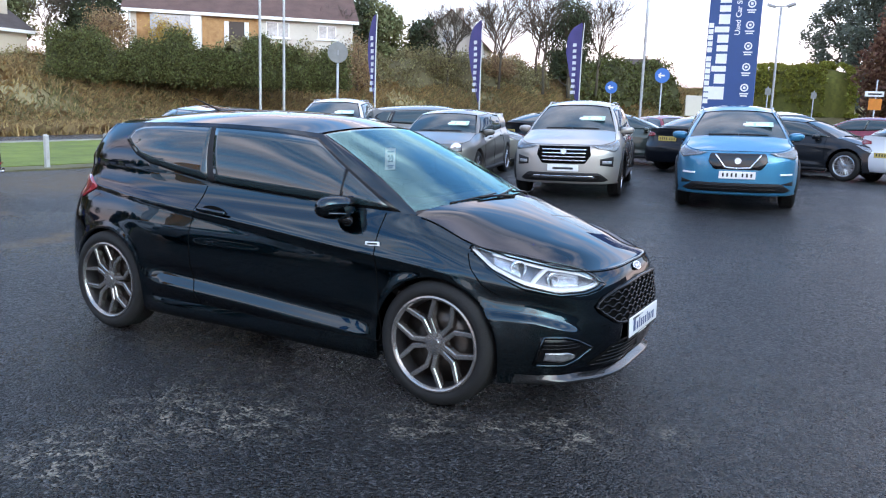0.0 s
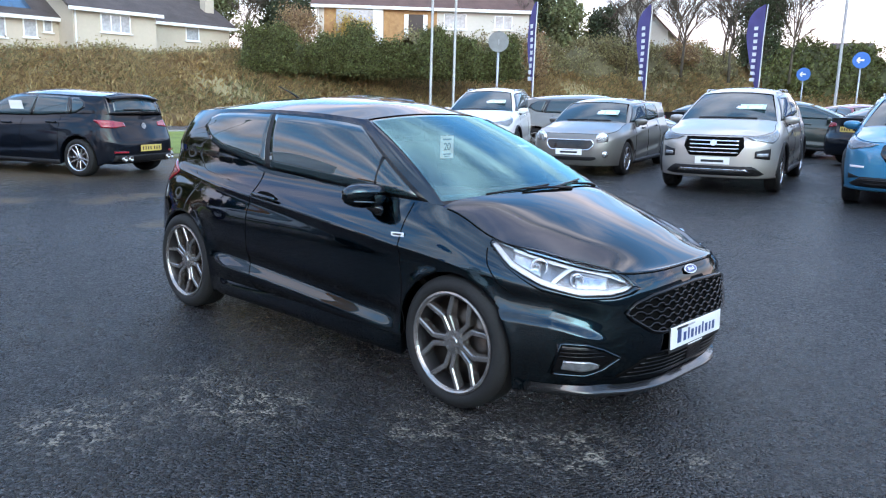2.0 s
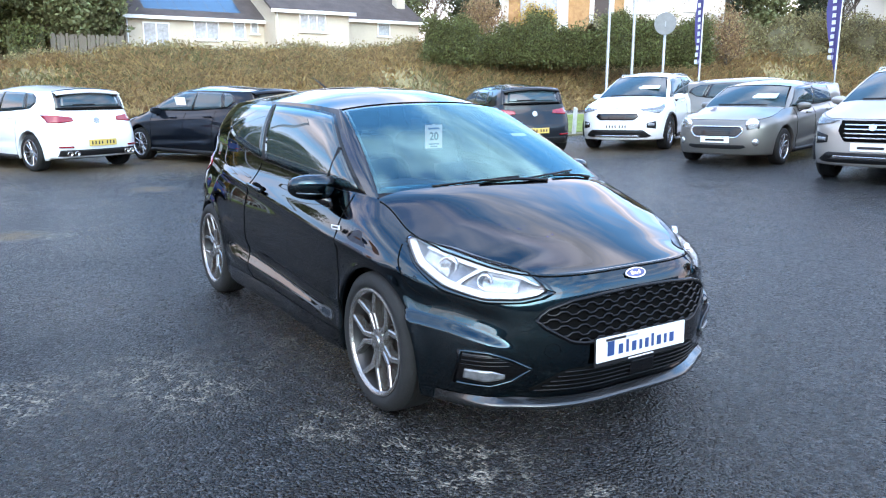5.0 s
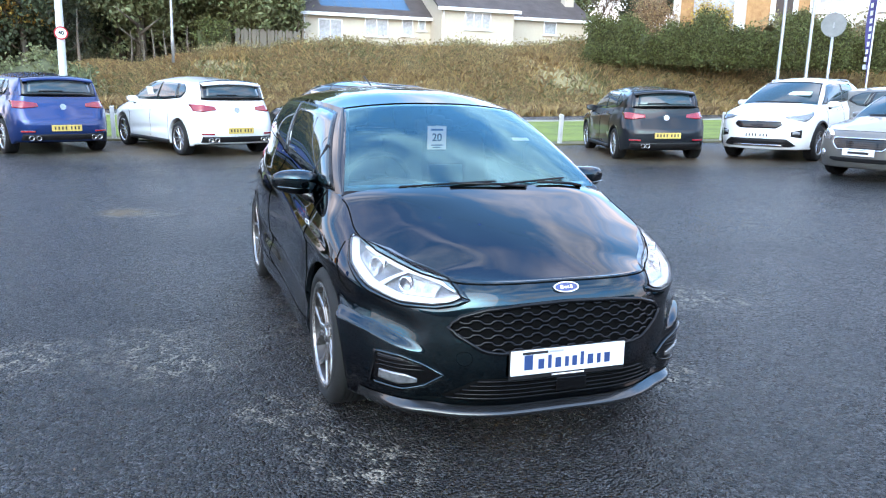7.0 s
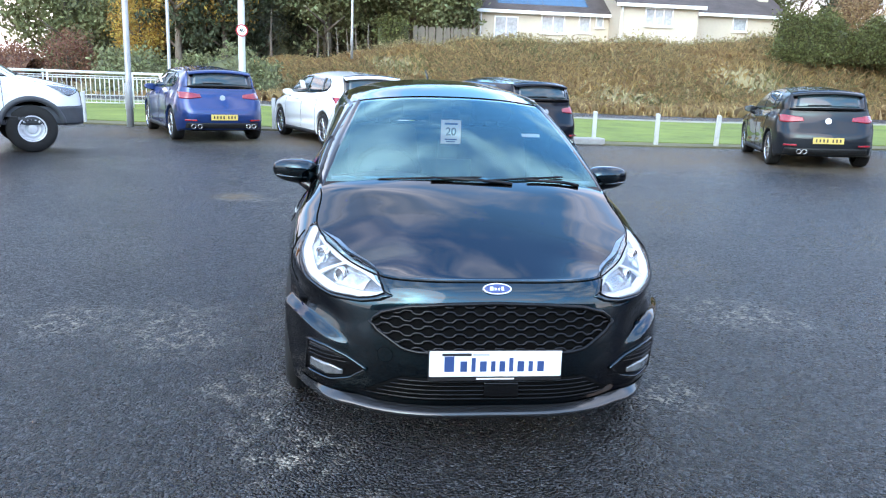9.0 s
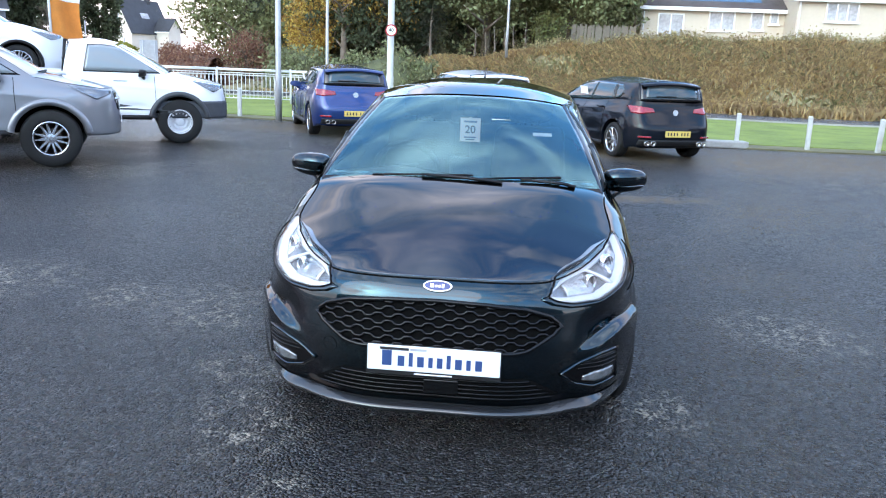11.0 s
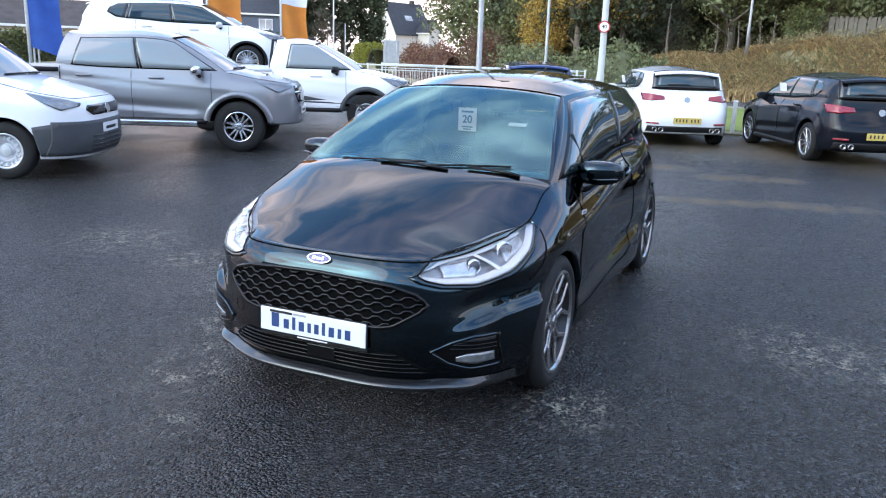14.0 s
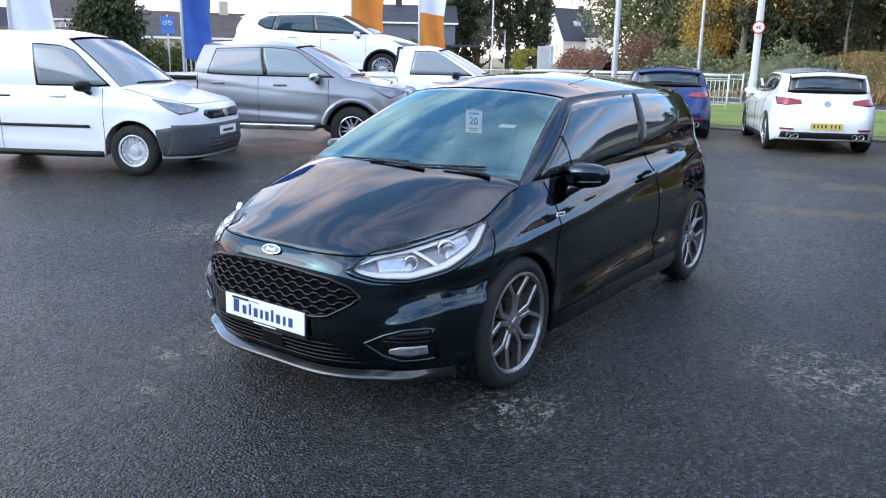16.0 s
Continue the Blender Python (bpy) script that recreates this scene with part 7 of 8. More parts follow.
h2 = thing("brick_and_white_bungalow", "long white and orange brick bungalow with a brown tiled roof", "house", m=pose(-38.9, 29.7, 0, 0, 0, 44.6))
block(h2, I4, 14.0, 8.5, 3.5, 7.45, 10.0, M_WALLW, M_RTILE)
part("brick_panel", box(0.5, 2.0, -0.05, 0.02, 3.6, 7.2), M_BRICK, h2)
part("brick_panel", box(4.4, 7.9, -0.05, 0.02, 3.6, 7.3), M_BRICK, h2)
part("bay_window", bm_join(box(1.3, 3.7, -0.25, 0.0, 5.2, 7.1, 0.02)), M_PANE, h2)
part("bay_window_post", bm_join(box(3.7, 4.35, -0.28, 0.0, 4.5, 7.2, 0.02)), M_UPVC, h2)
part("front_door", box(6.05, 7.0, -0.09, 0.0, 4.5, 6.9, 0.02), shade("dark_brown_door", (0.05, 0.03, 0.025), 0.5), h2)
for a in (5.75, 7.0):
    part("side_light", box(a, a + 0.28, -0.10, 0.0, 4.5, 6.9, 0.01), M_UPVC, h2)
add_window(h2, 9.1, 0, 6.55, 1.5, 1.0, 2)
add_window(h2, 12.3, 0, 6.55, 1.2, 0.9, 2)

h3 = thing("gabled_white_house", "white gable-fronted house with a red-brown roof", "house", m=pose(-33.6, 55.6, 0, 0, 0, 22))
g3 = pose(0, 0, 0, 0, 0, 90) @ Matrix.Translation((0, -5.6, 0))
part("wall", wall_mesh(9.0, 5.6, 4.5, 7.6, 10.3), M_WALLW, h3).matrix_local = g3 @ Matrix.Translation((-0.0, 0, 0))
part("roof", roof_mesh(9.0, 5.6, 7.6, 10.3, 0.35), M_RTILE, h3).matrix_local = g3
add_window(h3, 2.5, 0, 8.2, 0.9, 0.9, 2)
part("chimney", box(2.6, 3.3, 4.0, 4.7, 9.6, 11.1, 0.03), M_WALLW, h3)
for k in range(2):
    part("roof_light", box(-0.4, 0.4, -0.03, 0.03, -0.4, 0.4), M_PANE, h3).matrix_local = Matrix.Translation((4.25, 2.6 + 2.2 * k, 9.05)) @ pose(0, 0, 0, 0, 44, 0) @ pose(0, 0, 0, 90, 0, 0)

h4 = thing("steep_roofed_cream_house", "tall cream house with a steep dark slate roof", "house", m=pose(-128.0, -71.0, 0, 0, 0, 72))
g4 = pose(0, 0, 0, 0, 0, 90) @ Matrix.Translation((0, -5.6, 0))
part("wall", wall_mesh(9, 5.6, 0.5, 5.2, 10.3), M_WALLW, h4).matrix_local = g4
part("roof", roof_mesh(9, 5.6, 5.2, 10.3, 0.35), M_DKROOF, h4).matrix_local = g4
add_window(h4, 2.8, 0, 7.4, 0.5, 1.3, 1)
add_window(h4, 4.0, 0, 3.2, 0.5, 1.6, 1)
block(h4, pose(5.6, 5.5, 0, 0, 0, 0), 3.0, 3.0, 0.5, 5.5, 7.4, M_WALLW, M_DKROOF)
part("chimney", box(2.4, 3.2, 6.5, 7.2, 9.5, 11.0, 0.03), M_DKROOF, h4)
part("roof_light", box(-0.9, 0.9, -0.03, 0.03, -0.5, 0.5), M_PANE, h4).matrix_local = Matrix.Translation((4.35, 4.5, 7.7)) @ pose(0, 0, 0, 0, 61, 0) @ pose(0, 0, 0, 90, 0, 90)

h5 = thing("slate_blue_house", "slate-blue clad house with a dark roof", "house", m=pose(-71.5, -62.5, 0, 0, 0, 130))
block(h5, I4, 9.5, 7.0, 0.2, 5.6, 7.6, M_SLATEBLUE, M_DKROOF)
add_window(h5, 6.8, 0, 4.3, 1.6, 1.2, 2)
part("chimney", box(2.2, 3.0, 3.1, 3.8, 7.2, 8.6, 0.03), M_DKROOF, h5)
part("porch_roof", box(6.0, 12.5, -2.5, 0.0, 2.6, 2.9, 0.05), M_DKROOF, h5)
h6 = thing("low_cream_bungalow", "low cream bungalow with a grey tiled roof", "house", m=pose(-37.5, -60.0, 0, 0, 0, 150))
block(h6, I4, 15, 8, 0.0, 2.9, 5.0, M_CREAM, M_SLATE)
add_window(h6, 4, 0, 1.7, 1.4, 1.1, 2)
part("chimney", box(7.0, 7.8, 3.6, 4.4, 4.6, 6.2, 0.03), M_CREAM, h6)
h7 = thing("distant_grey_house", "distant grey rendered house with tiled roofs", "house", m=pose(-47, -96, 0, 0, 0, 145))
block(h7, I4, 10, 8, 0.0, 5.4, 8.4, M_CREAM, M_SLATE)
block(h7, Matrix.Translation((-8, 2, 0)), 8, 7, 0.0, 3.2, 6.5, M_WALLW, M_DKROOF)
block(h7, Matrix.Translation((-6, -5, 0)), 12, 5, 0.0, 2.6, 4.0, M_WALLW, M_SLATE)
add_window(h7, 3, 0, 4.2, 1.2, 1.1, 2)
add_window(h7, 7, 0, 4.2, 1.2, 1.1, 2)
add_window(h7, -2, -5, 1.6, 2.6, 1.4, 3)
h8 = thing("far_white_house", "far white house showing its gable over the hedges", "house", m=pose(-40.5, 138, 0, 0, 0, 20))
block(h8, I4, 6, 6, 4.0, 10.4, 12.6, M_WALLW, M_SLATE)

# unseen plain block added behind the camera; it darkens what the cars reflect
M_CLAD = shade("unseen_wall_grey", (0.16, 0.165, 0.175), 0.6, vary=0.12, scale=1.0)
single("unseen_reflection_wall", box(24, 33, -34, 44, -0.2, 6.0, 0.05), M_CLAD, "unseen plain grey block added behind the camera to darken reflections", "wall", kind="structure")

# ---- posts, rails, signs and lamp columns ----


def post_bm():
    bm = box(-0.045, 0.045, -0.045, 0.045, -0.1, 0.70, 0.008)
    for v in bm.verts:
        if v.co.z > 0.6:
            v.co.z += 0.02 - v.co.x * 0.3
    return bm


pm = None
for k in range(26):
    yy = -11.4 + 1.5 * k + (0.04 * math.sin(k * 3.7))
    if -9 < yy < 27:
        m = pose(float(EDGE(yy)) - 0.28 + 0.03 * math.sin(k * 5.1), yy, 0.03 + float(rise(float(EDGE(yy)), yy)), 1.5 * math.sin(k * 2.3), 2.0 * math.sin(k * 1.7), 10 * math.sin(k))
        if pm is None:
            pm = single("wooden_post", post_bm(), M_POST, "short pale wooden post at the edge of the grass", "post", "posts along the grass", m)
        else:
            copy_thing(pm, m)


def fence_run(name, pts, label, bars_every=0.13, h=1.05):
    f = thing(name, label, "fence")
    for i in range(len(pts) - 1):
        a, b = Vector(pts[i]), Vector(pts[i + 1])
        L = (b - a).length
        t = (b - a) / L
        part("rail", tubes([[a + Vector((0, 0, h)), b + Vector((0, 0, h))]], 0.03, 6), M_RAILW, f)
        part("rail", tubes([[a + Vector((0, 0, h - 0.16)), b + Vector((0, 0, h - 0.16))]], 0.02, 6), M_RAILW, f)
        part("rail", tubes([[a + Vector((0, 0, 0.14)), b + Vector((0, 0, 0.14))]], 0.02, 6), M_RAILW, f)
        part("fence_post", tubes([[a + Vector((0, 0, -0.1)), a + Vector((0, 0, h + 0.06))]], 0.035, 8), M_RAILW, f)
        n = int(L / bars_every)
        me = tubes([[(0, 0, 0.14), (0, 0, h - 0.16)]], 0.010, 5)
        for k in range(1, n):
            part("fence_bar", me, M_RAILW, f).matrix_local = Matrix.Translation(a + t * (L * k / n))
    part("fence_post", tubes([[Vector(pts[-1]) + Vector((0, 0, -0.1)), Vector(pts[-1]) + Vector((0, 0, h + 0.06))]], 0.035, 8), M_RAILW, f)
    return f


fence_run("white_guard_rail", [(-19.6, -14.6, 0.05), (-20.2, -12.2, 0.05), (-20.8, -9.8, 0.05), (-21.2, -7.4, 0.05), (-21.6, -5.0, 0.05)], "white painted steel guard rail beside the road")
fence_run("white_guard_rail", [(-26.5, -15.0, 0.05), (-26.5, -12.0, 0.05), (-26.6, -9.0, 0.05), (-26.8, -6.0, 0.05)], "white steel guard rail across the road", 0.16, 1.0)


def column(name, x, y, h, r0, r1, label, mat=None, head=None, base_z=0.0):
    c = thing(name, label, "lamp post", m=pose(x, y, base_z))
    part("shaft", tubes([[(0, 0, -0.2), (0, 0, 1.1), (0, 0, 1.15), (0, 0, h * 0.6), (0, 0, h)]], r0, 10, r1), mat or M_GALV, c)
    part("base_door", box(-r0 * 0.55, r0 * 0.55, -r0 - 0.004, -r0 + 0.03, 0.4, 1.0, 0.006), mat or M_GALV, c)
    if head == "arm":
        part("lamp_arm", tubes([[(0, 0, h - 0.05), (0.2, 0.25, h + 0.15), (0.5, 0.7, h + 0.22)]], 0.04, 8), mat or M_GALV, c)
        part("lamp_head", box(0.45, 0.75, 0.62, 1.05, h + 0.16, h + 0.26, 0.03), M_GALV, c)
    elif head == "flood":
        part("crossbar", tubes([[(-0.45, 0, h), (0.45, 0, h)]], 0.03, 6), M_GALV, c)
        for s in (-1, 1):
            part("floodlight", box(-0.20, 0.20, -0.16, 0.16, -0.06, 0.06, 0.02), M_GALV, c).matrix_local = pose(0.45 * s, 0, h + 0.04, 0, -18 * s, 0)
    else:
        part("cap", cyl(r1 * 1.1, 0.06, 10), mat or M_GALV, c).matrix_local = pose(0, 0, h)
    return c


column("lamp_column", -21.6, 22.7, 9.5, 0.075, 0.055, "tall slim grey lamp column", head="arm")
column("lamp_column", -21.1, 23.7, 9.5, 0.075, 0.055, "tall slim grey lamp column", head="arm")
column("lamp_column", -14.35, -5.7, 8.5, 0.085, 0.06, "slim grey lamp column beside the yard", head="arm")
spd = column("speed_limit_column", -20.24, -3.89, 9.5, 0.13, 0.085, "thick pale lamp column carrying a speed limit sign", shade("pale_column_paint", (0.50, 0.51, 0.51), 0.5, vary=0.12, scale=3), "arm")
column("lamp_column", -24.6, -7.0, 9.0, 0.07, 0.05, "slim pole among the autumn trees", head="arm")
column("lamp_column", -35.2, -0.55, 7.0, 0.07, 0.05, "slim pole on top of the bank", base_z=2.2)
column("lamp_column", -7.2, 32.4, 9.5, 0.075, 0.055, "tall grey lamp column behind the cars", head="arm")
column("floodlight_column", -2.3, 38.2, 7.2, 0.07, 0.055, "grey column with a pair of floodlights", head="flood")
column("lamp_column", -42.0, -27.0, 5.6, 0.06, 0.045, "white street lamp by the junction", M_RAILW, "arm")
column("lamp_column", -46.7, -28.9, 3.4, 0.05, 0.04, "small grey street lamp", head=None)


def disc_sign(holder, z, r, face, toward, ring=None, words=None, off=0.1):
    """A round plate on a column, facing a given direction in degrees."""
    m = pose(0, 0, z, 0, 0, toward) @ pose(off, 0, 0, 0, 90, 0)
    d = part("sign_plate", cyl(r, 0.012, 28), ring or face, holder)
    d.matrix_local = m
    if ring:
        part("sign_face", cyl(r * 0.80, 0.004, 28), face, d).matrix_local = pose(0, 0, 0.0115)
    if words:
        part("sign_digits", text_mesh(words, r * 0.85, 0.001, 0.004), M_INK, d).matrix_local = pose(0, 0, 0.017, 0, 0, 90)
    return d


disc_sign(spd, 2.52, 0.18, M_PAPER, 12, M_SIGNR, "40", 0.13)


def arrow_sign(x, y, z, toward, label, turned=0):
    s = thing("arrow_sign", label, "road sign", m=pose(x, y, 0))
    part("pole", tubes([[(0, 0, -0.1), (0, 0, z + 0.25)]], 0.03, 8), M_GALV, s)
    d = disc_sign(s, z, 0.30, M_SIGNB, toward, None, None, 0.05)
    part("arrow", bm_join(box(-0.15, 0.10, -0.035, 0.035, 0, 0.004), bm_move(box(-0.14, 0.0, -0.03, 0.03, 0, 0.004), Matrix.Translation((-0.15, 0.0, 0)) @ pose(0, 0, 0, 0, 0, 45) @ Matrix.Translation((0.14, 0, 0))),
                          bm_move(box(-0.14, 0.0, -0.03, 0.03, 0, 0.004), Matrix.Translation((-0.15, 0.0, 0)) @ pose(0, 0, 0, 0, 0, -45) @ Matrix.Translation((0.14, 0, 0)))), M_PAPER, d).matrix_local = pose(0, 0, 0.0122, 0, 0, 90 + turned)


arrow_sign(-9.5, 35.0, 3.1, -73, "round blue arrow sign on a grey pole", 0)
arrow_sign(-5.4, 28.9, 3.35, -75, "round blue arrow sign on a tall grey pole", 0)
rs = thing("round_sign_back", "grey back of a round road sign on its pole", "road sign", m=pose(-11.4, 14.95, 0))
part("pole", tubes([[(0, 0, -0.1), (0, 0, 3.5)]], 0.035, 8), M_GALV, rs)
disc_sign(rs, 3.18, 0.30, M_SIGNBACK, -55, None, None, 0.04)
part("clip", box(-0.05, 0.05, -0.05, 0.05, 3.1, 3.25, 0.01), M_GALV, rs)
bs = thing("rectangular_sign_back", "grey back of a rectangular road sign on two posts", "road sign", m=pose(-33.5, -18.2, 0, 0, 0, 26))
part("sign_plate", box(-0.02, 0.02, -0.42, 0.42, 0.9, 2.15, 0.01), M_GALV, bs)
for s in (-0.28, 0.28):
    part("post", tubes([[(0.04, s, -0.1), (0.04, s, 2.15)]], 0.03, 6), M_GALV, bs)
for z in (1.2, 1.85):
    part("channel", box(0.02, 0.045, -0.42, 0.42, z, z + 0.05), M_GALV, bs)
cy = thing("cycle_route_sign", "blue cycle sign on a tall pole", "road sign", m=pose(-21.5, -34.0, 0, 0, 0, 55))
part("pole", tubes([[(0, 0, -0.1), (0, 0, 3.4)]], 0.04, 8), M_GALV, cy)
part("sign_plate", box(0.05, 0.07, -0.33, 0.33, 2.45, 3.3, 0.01), M_SIGNB, cy)
for yy in (-0.13, 0.13):
    part("cycle_mark", mesh_of("ring", *tube([(0.075, yy + 0.09 * math.cos(a), 2.98 + 0.09 * math.sin(a)) for a in np.linspace(0, 6.28, 18, endpoint=False)], 0.012, 5, closed=True)), M_PAPER, cy)
part("cycle_mark", tubes([[(0.075, -0.13, 2.98), (0.075, -0.03, 3.12), (0.075, 0.09, 3.12), (0.075, 0.13, 2.98)], [(0.075, 0.02, 2.98), (0.075, 0.09, 3.14)]], 0.010, 5), M_PAPER, cy)
for nm, x, y, a in (("small_direction_sign", -3.5, 45.4, -80), ("small_direction_sign", -1.5, 50.6, -85)):
    s = thing(nm, "small sign on a slim grey post by the far hedge", "road sign", m=pose(x, y, 0.5, 0, 0, a))
    part("pole", tubes([[(0, 0, -0.5), (0, 0, 3.2)]], 0.03, 6), M_GALV, s)
    part("sign_plate", box(0.03, 0.045, -0.16, 0.16, 2.72, 3.1, 0.01), M_SIGNBACK, s)

ds = thing("diversion_sign", "orange and white direction signs on a grey post", "road sign", m=pose(2.3, 33.8, 0, 0, 0, -82))
part("pole", tubes([[(0, 0, -0.1), (0, 0, 3.5)]], 0.03, 8), M_GALV, ds)
part("sign_plate", box(0.03, 0.05, -0.25, 0.25, 2.25, 2.72, 0.01), M_ORANGE, ds)
part("sign_plate", box(0.03, 0.05, -0.42, 0.30, 2.80, 3.02, 0.01), M_PAPER, ds)
part("sign_mark", box(0.05, 0.054, -0.30, 0.22, 2.88, 2.94), M_INK, ds)

# ---- flags and the tall blue sign ----


def feather_flag(x, y, z0, z1, wide, turn, sweep):
    f = thing("feather_flag", "tall purple feather flag with white marks on a white pole", "flag", "purple feather flags", pose(x, y, 0, 0, 0, turn))
    part("pole", tubes([[(0, 0, -0.1), (0, 0, z0 + 0.3), (0, 0.0, z1 * 0.8), (0, -0.05 * sweep, z1)]], 0.026, 8, 0.012), M_RAILW, f)
    n, m = 30, 8
    v = []
    for i in range(n):
        t = i / (n - 1)
        ww = wide * (0.18 + 0.82 * min(1, t * 1.5)) * (1 if t < 0.8 else math.sqrt(max(0.03, 1 - ((t - 0.8) / 0.2) ** 2)))
        for j in range(m):
            s = j / (m - 1)
            v.append((0.05 * math.sin(s * 5 + t * 6) * s, sweep * (s * ww) + 0.02 * sweep, z0 + (z1 - z0) * t - 0.12 * s * (1 - t)))
    part("cloth", mesh_of("cloth", v, grid_faces(n, m)), M_PURPLE, f)
    for k in range(9):
        t0 = 0.10 + 0.075 * k
        zc = z0 + (z1 - z0) * (t0 + 0.03)
        for sx in (-0.012, 0.012):
            part("flag_mark", box(sx - 0.002, sx + 0.002, sweep * wide * 0.45 - 0.075, sweep * wide * 0.45 + 0.075, zc - 0.055, zc + 0.055), M_WHITEF, f).matrix_local = Matrix.Translation((0.05 * math.sin(2.2 + t0 * 6) * 0.45 + (0.02 if sx > 0 else -0.02), 0, 0))


feather_flag(-9.64, 14.37, 1.80, 4.15, 0.40, -116, -1)
feather_flag(-8.50, 18.58, 1.95, 4.45, 0.56, -110, -1)
feather_flag(-6.59, 22.49, 2.05, 4.75, 0.64, -106, -1)


def banner_flag(name, x, y, z0, z1, wide, turn, mat, label, upper=None, split=0.5):
    f = thing(name, label, "flag", "flags behind the pickups", pose(x, y, 0, 0, 0, turn))
    part("pole", tubes([[(0, 0, -0.1), (0, 0, z1 + 0.1)]], 0.03, 8), M_RAILW, f)
    n, m = 26, 14
    def rows(t0, t1):
        v = []
        for i in range(n):
            t = t0 + (t1 - t0) * i / (n - 1)
            for j in range(m):
                s = j / (m - 1)
                v.append((0.13 * math.sin(s * 6 + t * 5) * s + 0.05 * math.sin(t * 14 + s * 2) * s, s * wide * (1 - 0.12 * math.sin(t * 7)), z0 + (z1 - z0) * t - 0.25 * s * (1 - t) * math.sin(2 + t * 3)))
        return mesh_of("cloth", v, grid_faces(n, m))
    part("cloth", rows(0, split if upper else 1), mat, f)
    if upper:
        part("upper_cloth", rows(split, 1), upper, f)


banner_flag("orange_flag", -11.6, -12.0, 2.0, 5.2, 0.95, 55, M_ORANGE, "large orange flag hanging from a pole")
banner_flag("orange_white_flag", -12.4, -10.35, 1.85, 5.2, 0.75, 55, M_ORANGE, "orange and white flag hanging from a pole", M_WHITEF, 0.24)
banner_flag("blue_flag", -5.7, -11.15, 1.45, 5.0, 0.62, 60, M_BLUEF, "deep blue flag hanging from a pole")
banner_flag("white_flag", -2.7, -11.9, 1.9, 5.0, 0.75, 60, M_WHITEF, "plain white flag hanging from a pole")
for k in range(3):
    column("flag_pole", -6.3 - 0.35 * k, -11.9 - 0.3 * k, 6.0, 0.022, 0.016, "thin bare flag pole")

tw = thing("tall_blue_sign", "tall blue sign panel with white marks and round symbols", "sign", m=pose(-3.17, 31.26, 0, 0, 0, 100))
part("panel", box(-0.15, 0.15, -1.03, 1.03, 0.25, 9.5, 0.03), M_BANNER, tw)
part("plinth", box(-0.35, 0.35, -1.2, 1.2, -0.05, 0.27, 0.03), M_KERB, tw)
SG = pose(-0.152, 0, 0, 90, 0, -90)
big = [0.62, 0.46, 0.27, 0.46, 0.30, 0.38, 0.27, 0.46, 0.30, 0.46]
zz = 2.45
for i, lw in enumerate(big):
    tall = 0.62 if i == 0 else (0.58 if i in (2, 6) else 0.44)
    part("sign_mark", bars([(-0.18 - tall / 2 + 0.0, zz + lw / 2, tall, lw * 0.86)], 0.012), M_WHITEF, tw).matrix_local = SG
    zz += lw + 0.05
for i in range(13):
    part("sign_mark", bars([(-0.90, 2.42 + 0.25 * i + (0.12 if i > 7 else 0), 0.20, 0.20)], 0.012), M_WHITEF, tw).matrix_local = SG
part("sign_words", text_mesh("Used Car Supermarket", 0.30, 0.006, 0.004), M_WHITEF, tw).matrix_local = SG @ pose(0.15, 6.55, 0.006, 0, 0, 90)
for i in range(7):
    z = 3.0 + 0.85 * i
    v, f = lathe([(0.11, 0.0), (0.11, 0.014), (0.16, 0.014), (0.16, 0.0)], 24, "z")
    part("sign_symbol", mesh_of("ring", v, f, False), M_WHITEF, tw).matrix_local = SG @ pose(0.62, z, 0)
    part("sign_symbol", bars([(0.62, z, 0.10, 0.10)], 0.012), M_WHITEF, tw).matrix_local = SG
    part("sign_mark", bars([(0.62, z - 0.25, 0.36, 0.05), (0.62, z - 0.34, 0.28, 0.05)], 0.012), M_WHITEF, tw).matrix_local = SG
ab = thing("pavement_board", "small blue and white advertising board", "sign", m=pose(0.0, 33.7, 0, 0, 0, -85))
part("board", box(-0.03, 0.03, -0.45, 0.45, 0.1, 1.2, 0.01), M_BANNER, ab)
part("board_edge", bm_join(box(-0.05, 0.05, 0.45, 0.50, 0, 1.25), box(-0.05, 0.05, -0.50, -0.45, 0, 1.25), box(-0.05, 0.05, -0.5, 0.5, 1.2, 1.25)), M_PAPER, ab)

# display stand under the large white SUV
st = thing("display_stand", "grey steel display ramp raising a car", "stand", m=pose(-10.1, -11.3, -0.07, 0, 0, 122))
part("deck", box(-2.1, 2.1, -0.95, 0.95, 0.87, 0.95, 0.02), M_GALV, st)
for a in (-1.8, 1.8):
    for b in (-0.8, 0.8):
        part("leg", box(a - 0.06, a + 0.06, b - 0.06, b + 0.06, 0, 0.87), M_GALV, st)
# low concrete block by the grass
single("concrete_block", box(-0.9, 0.9, -0.18, 0.18, 0, 0.16, 0.03), M_KERB, "low weathered concrete kerb block beside the grass", "kerb block", m=pose(-12.9, 4.4, 0, 0, 0, 95))
# white garden wall by the far hedge
single("garden_wall", box(1.1, 3.2, -0.12, 0.12, -0.5, 0.75, 0.03), M_WALLW, "low white garden wall on the far bank", "wall", m=pose(-9.4, 46.0, 2.4, 0, 0, 20))

# ---- plants ----
rng = np.random.default_rng(7)
M_BARK = shade("bark", (0.10, 0.08, 0.06), 0.9, vary=0.35, scale=5, bump=0.5, bump_scale=30)
M_BARK2 = shade("pale_bark", (0.15, 0.12, 0.095), 0.9, vary=0.3, scale=5, bump=0.5, bump_scale=30)


